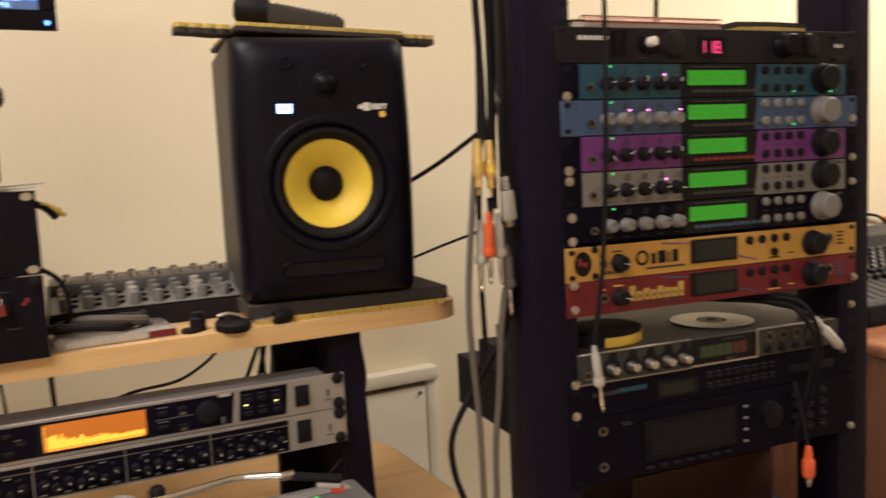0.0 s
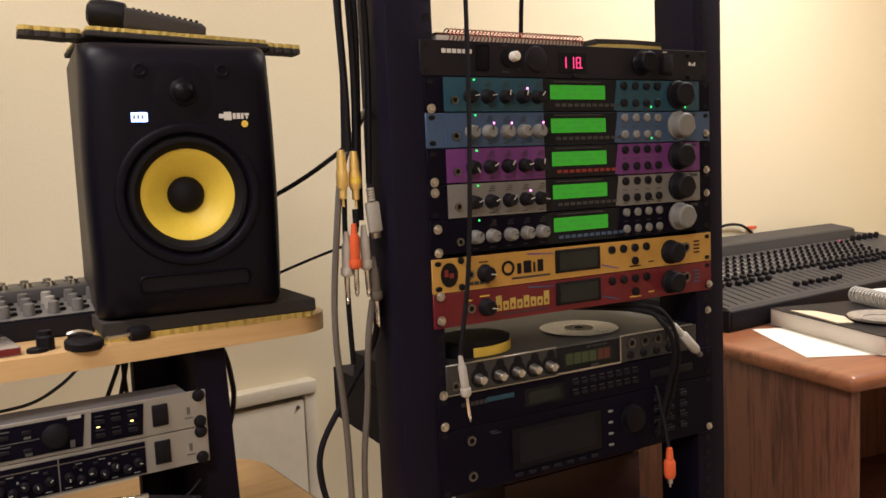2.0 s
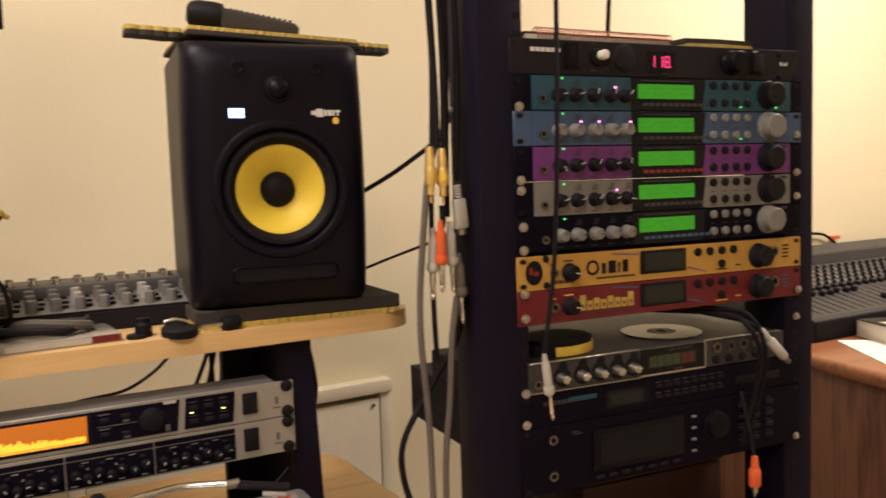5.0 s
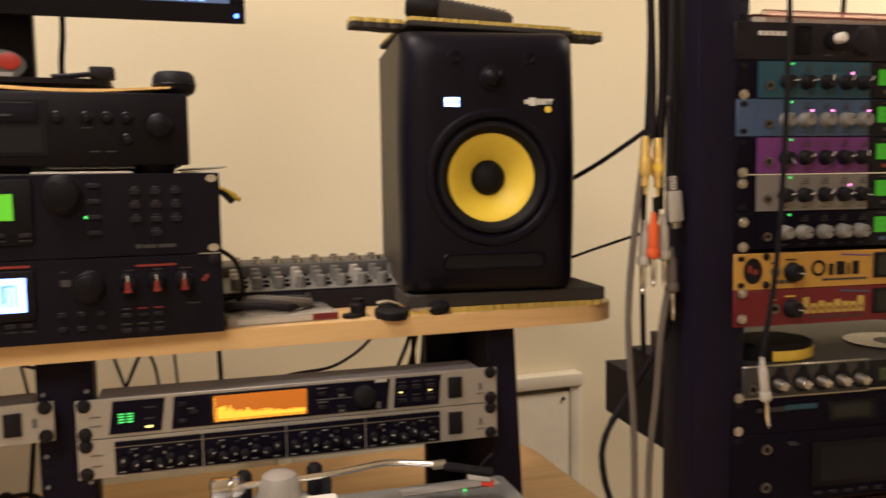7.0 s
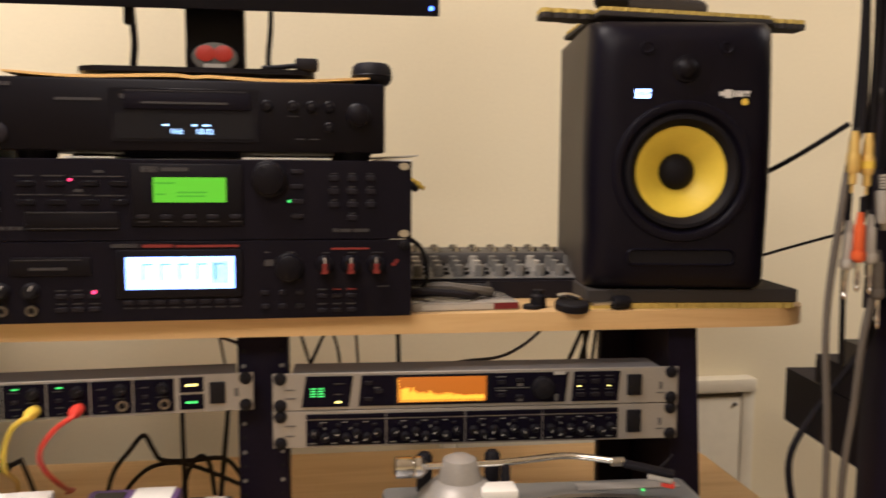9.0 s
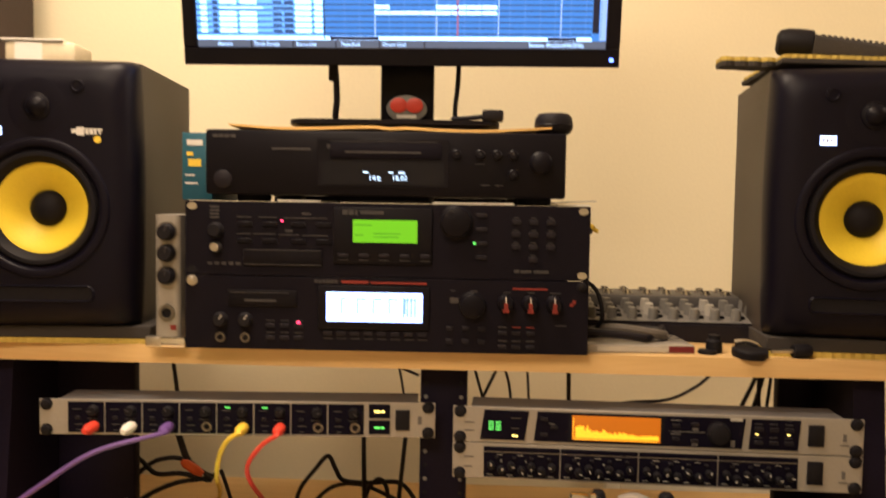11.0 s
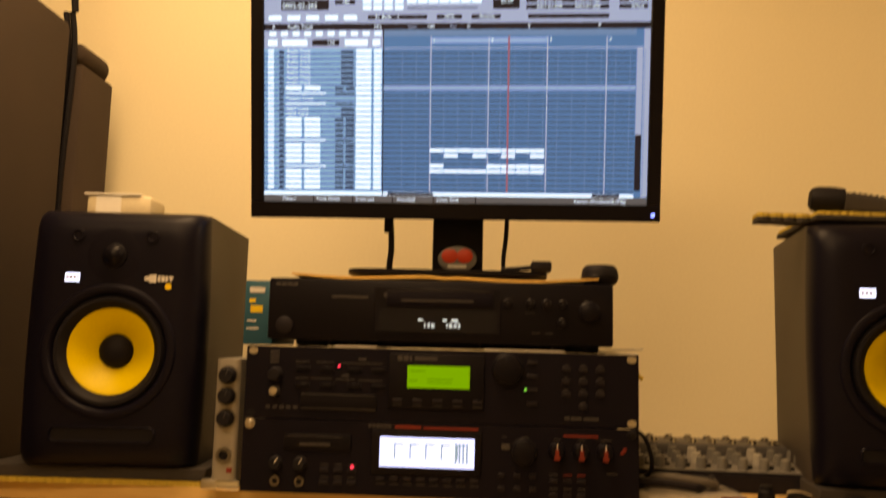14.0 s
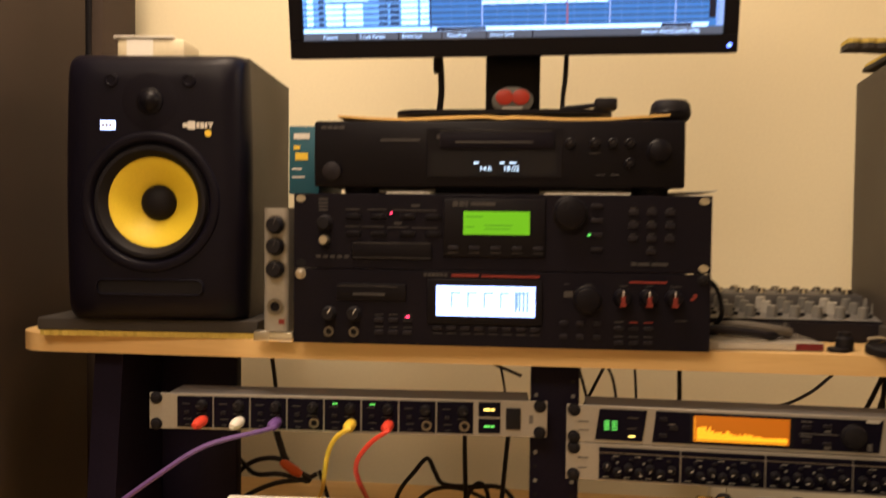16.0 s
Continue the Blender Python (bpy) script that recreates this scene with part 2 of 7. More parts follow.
def thing(name, m, label, category, group="", kind=""):
    ob = new(name)
    ob.empty_display_size = 0.05
    ob.matrix_basis = m
    return tagged(ob, label, category, group, kind)


def single(name, bm, material, m, label, category, group="", kind="", smooth=True):
    ob = new(name, finish(bm, name, material, smooth))
    ob.matrix_basis = m
    return tagged(ob, label, category, group, kind)


SHARED = {}


def piece(name, key, build, material, parent, at, rot=(0, 0, 0), scale=(1, 1, 1), label=""):
    """A part on mesh data shared by all alike pieces."""
    k = (key, material.name)
    if k not in SHARED:
        SHARED[k] = finish(build(bm_new()), name, material, True)
    ob = new(name, SHARED[k])
    ob.parent = parent
    ob.location, ob.rotation_euler, ob.scale = at, [radians(a) for a in rot], scale
    if label:
        ob["label"] = label
    return ob


def plate(name, x0, x1, z0, z1, y, material, parent, thick=0.0008, slant=0.0, label=""):
    """A thin raised plate on a front face at depth y; slant shifts its top edge."""
    bm = bm_new()
    f = [(x0, z0), (x1, z0), (x1 + slant, z1), (x0 + slant, z1)]
    a = [bm.verts.new((x, y, z)) for x, z in f]
    b = [bm.verts.new((x, y - thick, z)) for x, z in f]
    bm.faces.new(b)
    for i in range(4):
        j = (i + 1) % 4
        bm.faces.new((a[i], a[j], b[j], b[i]))
    return part(name, bm, material, parent, label, smooth=False)


def bars(name, spots, y, material, parent, thick=0.0006):
    """Lines of print too small to read: one plain bar each, joined."""
    bm = bm_new()
    for x, z, w, h in spots:
        box(bm, x, x + w, y - thick, y, z, z + h)
    ob = part(name, bm, material, parent, smooth=False)
    if len(spots) > 1:
        ob["kind"] = "stuff"
    return ob


def lettering(name, text, size, material, parent, at, rot=(90, 0, 0), squeeze=1.0, thick=0.0003, align="LEFT"):
    cu = bpy.data.curves.new(name, "FONT")
    cu.body, cu.size, cu.extrude, cu.align_x, cu.resolution_u = text, size, thick, align, 2
    tmp = new(name + "_curve", cu)
    me = bpy.data.meshes.new_from_object(tmp.evaluated_get(bpy.context.evaluated_depsgraph_get()))
    bpy.data.objects.remove(tmp)
    me.materials.clear()
    me.materials.append(material)
    ob = new(name, me)
    ob.parent = parent
    ob.location, ob.rotation_euler, ob.scale = at, [radians(a) for a in rot], (squeeze, 1, 1)
    return ob


def tube_mesh(bm, points, r, seg=8, steps=6):
    """A round cable through the points, smoothed as a Catmull-Rom curve."""
    P = [Vector(p) for p in points]
    path = []
    for i in range(len(P) - 1):
        p0, p1, p2, p3 = P[max(i - 1, 0)], P[i], P[i + 1], P[min(i + 2, len(P) - 1)]
        for k in range(steps):
            t = k / steps
            path.append(0.5 * (2 * p1 + (p2 - p0) * t + (2 * p0 - 5 * p1 + 4 * p2 - p3) * t * t + (3 * p1 - p0 - 3 * p2 + p3) * t ** 3))
    path.append(P[-1])
    rings = []
    up = Vector((0.3, 0.2, 0.93))
    for i, p in enumerate(path):
        d = (path[min(i + 1, len(path) - 1)] - path[max(i - 1, 0)]).normalized()
        a = d.cross(up)
        a = a.normalized() if a.length > 1e-4 else Vector((1, 0, 0))
        b = d.cross(a)
        rings.append([bm.verts.new(p + r * (math.cos(2 * math.pi * k / seg) * a + math.sin(2 * math.pi * k / seg) * b)) for k in range(seg)])
    for a, b in zip(rings, rings[1:]):
        for k in range(seg):
            j = (k + 1) % seg
            bm.faces.new((a[k], a[j], b[j], b[k]))
    bm.faces.new(rings[0])
    bm.faces.new(rings[-1])
    return bm


def cable(points, r, material, label, group="", name="cable"):
    o = Vector(points[0])
    return single(name, tube_mesh(bm_new(), [Vector(p) - o for p in points], r), material, Matrix.Translation(o), label, "cable", group)


# shared small shapes, all pointing to -y
def b_knob(r, h, skirt=1.0):
    def build(bm):
        lathe(bm, [(r * skirt, 0), (r * skirt, -h * 0.15), (r, -h * 0.25), (r * 0.93, -h * 0.9), (r * 0.8, -h)], seg=20)
        return bm
    return build


def b_button(w, h, d):
    return lambda bm: box(bm, -w / 2, w / 2, -d, 0, -h / 2, h / 2, min(w, h, d) * 0.25, 1)


def b_round(r, d, seg=14):
    return lambda bm: lathe(bm, [(r, 0), (r, -d * 0.7), (r * 0.75, -d)], seg=seg)


def b_led(r):
    return lambda bm: lathe(bm, [(r, 0), (r, -r * 0.5), (r * 0.6, -r * 1.1)], seg=10)


def b_ring(r0, r1, d):
    return lambda bm: lathe(bm, [(r1, 0), (r1, -d), (r0, -d), (r0, 0)], seg=18, cap=False)


def knob(parent, x, z, r, h, material, y=0.0, turn=None, pmat=None, name="knob"):
    k = piece(name, ("knob", r, h), b_knob(r, h, 1.12), material, parent, (x, y, z))
    if turn is not None:
        piece("pointer", ("pointer", r), lambda bm: box(bm, -0.00055, 0.00055, -0.0005, 0.0003, r * 0.15, r * 0.95), pmat or M_PRINT, k, (0, -h, 0), (0, turn, 0))
    return k


def button(parent, x, z, w, h, d, material, y=0.0, name="button"):
    return piece(name, ("button", w, h, d), b_button(w, h, d), material, parent, (x, y, z))


def led(parent, x, z, material, r=0.0016, y=0.0):
    return piece("led", ("led", r), b_led(r), material, parent, (x, y - 0.0004, z))


def screw(parent, x, z, material, r=0.0055, y=0.0):
    return piece("screw", ("screw", r), lambda bm: lathe(bm, [(r * 1.3, 0), (r * 1.3, -0.0012), (r, -0.0014), (r * 0.85, -0.004), (r * 0.3, -0.0048)], seg=14), material, parent, (x, y, z))


def jack(parent, x, z, r=0.0055, y=0.0):
    piece("socket", ("jackring", r), b_ring(r * 0.6, r, 0.003), M_SOCKET, parent, (x, y, z))
    return piece("socket_hole", ("jackhole", r), b_round(r * 0.6, 0.0006), M_RUBBER, parent, (x, y, z))


def panel(name, w, h, material, parent, ears=True, hole_mat=None, thick=0.003):
    """A rack front panel with four slotted mounting holes."""
    p = part(name, box(bm_new(), 0, w, 0, thick, 0.0004, h - 0.0004, 0.0006, 1), material, parent)
    if ears:
        for x in (0.0085, w - 0.0085):
            for z in (0.0064, h - 0.0064):
                piece("mounting_slot", "slot", lambda bm: lathe(bm, [(0.0036, 0), (0.0036, -0.0005)], seg=14), hole_mat or M_RUBBER, p, (x, 0, z), (0, 0, 0), (1.35, 1, 0.9))
    return p

# ---- the room ----
def structure(name, bm, material, label):
    return single(name, bm, material, Matrix(), label, name.split("_")[0], kind="structure", smooth=False)


WY = 0.50
structure("floor", box(bm_new(), -2.4, 3.4, -3.4, WY, -0.05, 0.0), M_FLOOR, "brown carpet floor in shade under the desks")
structure("ceiling", box(bm_new(), -2.5, 3.5, -3.5, WY + 0.1, 2.45, 2.55), M_CEIL, "plain white ceiling above the studio")
structure("wall_north", box(bm_new(), -2.5, 3.5, WY, WY + 0.1, 0.0, 2.45), M_WALL, "cream painted wall behind the desk")
structure("wall_south", box(bm_new(), -2.5, 3.5, -3.5, -3.4, 0.0, 2.45), M_WALL, "cream painted wall behind the viewer")
structure("wall_west", box(bm_new(), -2.5, -2.4, -3.4, WY, 0.0, 2.45), M_WALL, "cream painted side wall")
structure("wall_east", box(bm_new(), 3.4, 3.5, -3.4, WY, 0.0, 2.45), M_WALL, "cream painted side wall")

# access hatch on the wall: a frame, an inner bead and a recessed door
hatch = thing("wall_hatch", pose(0.355, WY, 0.115), "cream painted access hatch with moulded frame on the wall", "hatch", kind="structure")
HW, HH = 0.599, 0.672
for x0, x1, z0, z1 in ((HW - 0.026, HW, 0, HH - 0.026), (0, 0.026, 0, HH - 0.026), (0, HW, HH - 0.026, HH)):
    part("frame", box(bm_new(), x0, x1, -0.034 if z0 > 0.1 else -0.028, 0, z0, z1, 0.003), M_TRIM, hatch)
part("hatch_door", box(bm_new(), 0.0275, HW - 0.0275, -0.0262, 0, 0.02, HH - 0.036, 0.0012), M_TRIM, hatch)
screw(hatch, HW - 0.040, HH - 0.050, M_GREYPANEL, 0.0030, -0.0263)

# ---- desk: upper shelf, black legs, rack posts, lower desktop ----
DESK = pose(0.068, 0.018, 0.0, 0, 0, -1.3)
SHELF = 1.003
DT = 0.70
desk = thing("studio_desk", DESK, "beech laminate studio desk with raised shelf and black steel legs", "desk")
part("upper_shelf", prism(bm_new(), slab_outline(-0.694, 0.690, 0.0, 0.285, 0.055), SHELF - 0.023, SHELF), M_BEECH, desk)
part("desktop", prism(bm_new(), slab_outline(-0.72, 0.70, -0.60, 0.40, 0.09), DT - 0.028, DT), M_BEECH, desk)
for x0, x1, f0, f1 in ((0.452, 0.545, 0.500, 0.538), (-0.585, -0.438, -0.585, -0.547)):
    leg = part("leg", box(bm_new(), x0, x1, 0.13, 0.15, DT + 0.0005, SHELF - 0.0232, 0.003), M_BLACKMETAL, desk)
    bm = bm_new()
    prof = [(0.02, SHELF - 0.0232), (0.128, SHELF - 0.0232), (0.128, DT + 0.0005), (-0.012, DT + 0.0005)]
    vs = [[bm.verts.new((x, y, z)) for y, z in prof] for x in (f0, f1)]
    for v in vs:
        bm.faces.new(v)
    for i in range(len(prof)):
        k = (i + 1) % len(prof)
        bm.faces.new((vs[0][i], vs[0][k], vs[1][k], vs[1][i]))
    part("leg_flange", bm, M_BLACKMETAL, leg, smooth=False)
for x in (-0.62, 0.55):
    part("underframe", box(bm_new(), x, x + 0.06, -0.35, 0.30, 0.0, DT - 0.0285, 0.004), M_BLACK, desk)
# the right end of the desktop has a dark edging strip
part("edging", prism(bm_new(), slab_outline(-0.724, 0.704, -0.604, 0.404, 0.092), DT - 0.025, DT - 0.003), M_RUBBER, desk)
post = part("rack_post", box(bm_new(), -0.028, 0.031, 0.03, 0.075, DT + 0.0005, SHELF - 0.0232, 0.002), M_BLACKMETAL, desk)
for x in (-0.021, 0.0235):
    for i in range(15):
        piece("post_hole", "posthole", lambda bm: lathe(bm, [(0.0026, 0), (0.0026, -0.0006)], seg=10), M_GREYKNOB if i % 2 else M_RUBBER, post, (x, 0.03, 0.712 + i * 0.0175))

# ---- loudspeakers ----
def sided(outline, n=8):
    """Puts n points into each long side of an outline."""
    out = []
    for p, q in zip(outline, outline[1:] + outline[:1]):
        out.append(p)
        if abs(q[0] - p[0]) + abs(q[1] - p[1]) > 0.05:
            out += [(p[0] + (q[0] - p[0]) * k / n, p[1] + (q[1] - p[1]) * k / n) for k in range(1, n)]
    return out


def loudspeaker(m, label):
    W, H, D = 0.217, 0.325, 0.262
    s = thing("studio_monitor", m, label, "loudspeaker", "pair of studio monitors")
    bm = bm_new()
    box(bm, -W / 2, W / 2, 0.036, D, 0, H, 0.0)
    part("cabinet", bm, M_VINYL, s)
    # front baffle: moulded, with a deep rounded rim all round
    bm = bm_new()
    rings = []
    for inset, y, r in ((0.0, 0.036, 0.010), (0.0, 0.032, 0.011), (0.0016, 0.018, 0.014), (0.0052, 0.0085, 0.018), (0.0105, 0.002, 0.022), (0.018, -0.0028, 0.026), (0.026, -0.0052, 0.029), (0.036, -0.006, 0.030)):
        o = sided(slab_outline(-W / 2 - 0.001 + inset, W / 2 + 0.001 - inset, inset - 0.001, H + 0.001 - inset, r, 5))
        bulge = [1 + 0.042 * max(0.0, 1 - ((z - H * 0.48) / (H * 0.5)) ** 2) * (1 - inset / 0.04) for x, z in o]
        rings.append([bm.verts.new((x * k, y, z)) for (x, z), k in zip(o, bulge)])
    for a, b in zip(rings, rings[1:]):
        for i in range(len(a)):
            j = (i + 1) % len(a)
            bm.faces.new((a[i], a[j], b[j], b[i]))
    edges = [bm.edges.get((rings[-1][i], rings[-1][(i + 1) % len(rings[-1])])) for i in range(len(rings[-1]))]
    hole = [bm.verts.new((0.0765 * math.cos(2 * math.pi * k / 56), -0.006, 0.1445 + 0.0765 * math.sin(2 * math.pi * k / 56))) for k in range(56)]
    edges += [bm.edges.new((hole[k], hole[(k + 1) % 56])) for k in range(56)]
    bmesh.ops.triangle_fill(bm, use_beauty=True, use_dissolve=False, edges=edges)
    baffle = part("baffle", bm, M_BAFFLE, s)
    CZ, Y = 0.1445, -0.006
    # woofer: trim ring, rubber surround, yellow cone, dust cap
    wf = part("woofer_ring", lathe(bm_new(), [(0.0850, Y + 0.0006), (0.0835, Y - 0.0022), (0.0795, Y - 0.0036), (0.0745, Y - 0.0022), (0.0700, Y + 0.004)], seg=56, cap=False, at=(0, 0, CZ)), M_BAFFLE, s)
    part("surround", lathe(bm_new(), [(0.0705, Y + 0.004), (0.0672, Y - 0.0012), (0.0630, Y - 0.0012), (0.0580, Y + 0.004), (0.0548, Y + 0.010)], seg=56, cap=False, at=(0, 0, CZ)), M_RUBBER, wf)
    part("cone", lathe(bm_new(), [(0.0553, Y + 0.0095), (0.054, Y + 0.0095), (0.044, Y + 0.015), (0.033, Y + 0.022), (0.020, Y + 0.031)], seg=56, cap=False, at=(0, 0, CZ)), M_CONE, wf, "yellow woven cone")
    part("dust_cap", lathe(bm_new(), [(0.0222, Y + 0.031), (0.0217, Y + 0.027), (0.0175, Y + 0.022), (0.010, Y + 0.0185), (0.001, Y + 0.0175)], seg=32, at=(0, 0, CZ)), M_RUBBER, wf)
    part("waveguide", lathe(bm_new(), [(0.034, Y - 0.0002), (0.030, Y - 0.0006), (0.022, Y - 0.0008), (0.0165, Y - 0.0009)], seg=36, cap=False, at=(0, 0, 0.2655)), M_BAFFLE, s)
    part("tweeter", lathe(bm_new(), [(0.0165, Y - 0.0004), (0.0160, Y - 0.0025), (0.0125, Y - 0.0035), (0.0115, Y - 0.0055), (0.008, Y - 0.0088), (0.001, Y - 0.0105)], seg=28, at=(0, 0, 0.2655)), M_PLASTIC, s)
    for x in (-0.047, 0.047):
        part("baffle_plug", lathe(bm_new(), [(0.0085, Y), (0.0085, Y - 0.0015), (0.006, Y - 0.0020), (0.005, Y - 0.0008)], seg=18, at=(x, 0, 0.2905)), M_BAFFLE, s)
    # lit logo tile (plain), printed logo and yellow dot
    badge = plate("lit_badge", -0.0598, -0.0418, 0.2310, 0.2418, Y, G_WHITE, s, 0.0012)
    bars("badge_mark", [(-0.058, 0.2340, 0.003, 0.005), (-0.0535, 0.2340, 0.003, 0.005), (-0.049, 0.2340, 0.003, 0.005), (-0.0445, 0.2340, 0.0015, 0.005)], Y - 0.0012, M_LTGREY, badge)
    bm = bm_new()
    for x0, x1, z0, z1 in ((0.040, 0.046, 0.2345, 0.2395), (0.046, 0.055, 0.232, 0.242), (0.0565, 0.0600, 0.2335, 0.2405), (0.0612, 0.0655, 0.2335, 0.2405), (0.0665, 0.0695, 0.2335, 0.2405), (0.0705, 0.0765, 0.2378, 0.2405), (0.0725, 0.0745, 0.2335, 0.2378)):
        box(bm, x0, x1, Y - 0.0006, Y, z0, z1)
    part("logo_print", bm, M_PRINT, s, smooth=False)
    part("logo_dot", lathe(bm_new(), [(0.0042, Y), (0.0042, Y - 0.0007)], seg=18, at=(0.0705, 0, 0.2275)), M_YELPL, s)
    # bass slot
    bm = bm_new()
    o1, o2 = slab_outline(-0.066, 0.066, 0.031, 0.052, 0.008, 4), slab_outline(-0.063, 0.063, 0.034, 0.050, 0.006, 4)
    a = [bm.verts.new((x, Y - 0.0005, z)) for x, z in o1]
    b = [bm.verts.new((x, Y - 0.0030, z)) for x, z in slab_outline(-0.064, 0.064, 0.0328, 0.0508, 0.007, 4)]
    c = [bm.verts.new((x, Y - 0.0006, z)) for x, z in o2]
    for p, q in ((a, b), (b, c)):
        for i in range(len(p)):
            j = (i + 1) % len(p)
            bm.faces.new((p[i], p[j], q[j], q[i]))
    part("port_lip", bm, M_BAFFLE, s)
    bm = bm_new()
    bm.faces.new([bm.verts.new((x, Y - 0.0004, z)) for x, z in o2])
    part("port_opening", bm, M_RUBBER, s)
    return s


def foam_pad(x0, x1, y0, y1, z, m, label, thick=0.013, flip=False):
    """Two-layer mat: dark top, yellow under layer with a jigsaw-cut front edge."""
    p = thing("foam_mat", m, label, "foam mat")
    part("top_layer", box(bm_new(), x0, x1, y0, y1, z + (0 if flip else thick * 0.30), z + thick * (0.6 if flip else 1), 0.0015, 1), M_FOAM, p)
    n = 46
    tear = random.Random(round(abs(x0) * 1000))
    pts = [(x0 + 0.003 + (x1 - x0 - 0.006) * i / n, y0 + (0.0 if i % 2 else 0.0016) + tear.uniform(-0.0008, 0.0012)) for i in range(n + 1)] + [(x1 - 0.003, y1), (x0 + 0.003, y1)]
    part("under_layer", prism(bm_new(), pts, z + (thick * 0.6 + 0.0002 if flip else 0), z + (thick if flip else thick * 0.30 - 0.0002)), M_FOAMYEL, p, smooth=False)
    return p


PADT = 0.016
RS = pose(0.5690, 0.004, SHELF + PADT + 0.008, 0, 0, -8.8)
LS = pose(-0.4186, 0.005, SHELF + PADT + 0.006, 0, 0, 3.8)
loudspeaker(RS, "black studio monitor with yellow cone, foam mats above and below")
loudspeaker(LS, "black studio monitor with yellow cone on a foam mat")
foam_pad(-0.105, 0.160, 0.012, 0.275, 0, pose(0.5654, 0.004, SHELF, 0, 0, -6), "dark and yellow foam mat under the studio monitor", PADT + 0.008)
foam_pad(-0.155, 0.125, 0.012, 0.275, 0, pose(-0.4186, 0.01, SHELF, 0, 0, 2), "dark and yellow foam mat under the studio monitor", PADT + 0.006)
fp = foam_pad(-0.098, 0.122, 0.03, 0.22, 0, RS @ pose(0.0, 0.0, 0.3290, 0, 1.9, 4), "dark and yellow foam mat on top of the monitor", 0.0115, True)
tear = random.Random(11)
for x0, x1, y0 in ((-0.164, -0.0985, 0.050), (0.1225, 0.170, 0.040)):
    n = 12
    low = [(x0 + (x1 - x0) * i / n, y0 + (0.004 if i % 3 == 0 else 0.0) + tear.uniform(0, 0.002)) for i in range(n + 1)]
    far = [(x0 + (x1 - x0) * i / n, y0 + 0.036 + tear.uniform(-0.003, 0.003)) for i in range(n, -1, -1)]
    part("tab", prism(bm_new(), low + far, -0.0008, 0.0056), M_FOAM, fp, smooth=False)
    part("tab_skin", prism(bm_new(), [(x, y + 0.001) for x, y in low] + far, 0.0058, 0.0108), M_FOAMYEL, fp, smooth=False)

# ---- right-hand equipment rack ----
RK = pose(0.8192, -0.1393, 1.0768, 0, 0, -7.49)
U = 0.04445
rack = thing("equipment_rack", RK @ pose(0, 0, -1.0768), "tall black steel two-post equipment rack", "rack")
for x0, x1 in ((-0.048, 0.017), (0.4545, 0.512)):
    p = part("post", box(bm_new(), x0, x1, 0.003, 0.085, 0.02, 1.62, 0.003), M_BLACKMETAL, rack)
    for i in range(44):
        piece("post_hole", "rackhole", lambda bm: box(bm, -0.0042, 0.0042, -0.0007, 0, -0.0042, 0.0042), M_RUBBER, p, (0.0085 if x0 < 0 else 0.4745, 0.003, 0.62 + i * 0.0222))
    part("foot", box(bm_new(), x0 - 0.01, x1 + 0.01, -0.25, 0.35, 0.0, 0.03, 0.004), M_BLACKMETAL, rack)
part("brace", box(bm_new(), 0.017, 0.4545, 0.03, 0.06, 1.57, 1.615, 0.002), M_BLACKMETAL, rack)
for z in (0.187, 0.096, 0.083, 0.0375, 0.008, -0.047, -0.078, -0.175, -0.216):
    screw(rack, 0.0085, 1.0768 + z, M_STEEL, 0.0046, 0.0005 if z < -0.1 or z > 0.05 else -0.003)
for z in (0.15, 0.095, 0.06, -0.079, -0.303, -0.12):
    screw(rack, 0.4745, 1.0768 + z, M_STEEL, 0.0042, 0.0005 if z != -0.079 else -0.003)


def device(name, z, units, label, depth=0.215, x=0.0, y=0.0):
    d = thing(name, RK @ pose(x, y, z), label, "rack unit", "rack units")
    part("case", box(bm_new(), 0.022, 0.461, 0.0035, depth, 0.001, units * U - 0.001), M_BLACKMETAL, d)
    return d


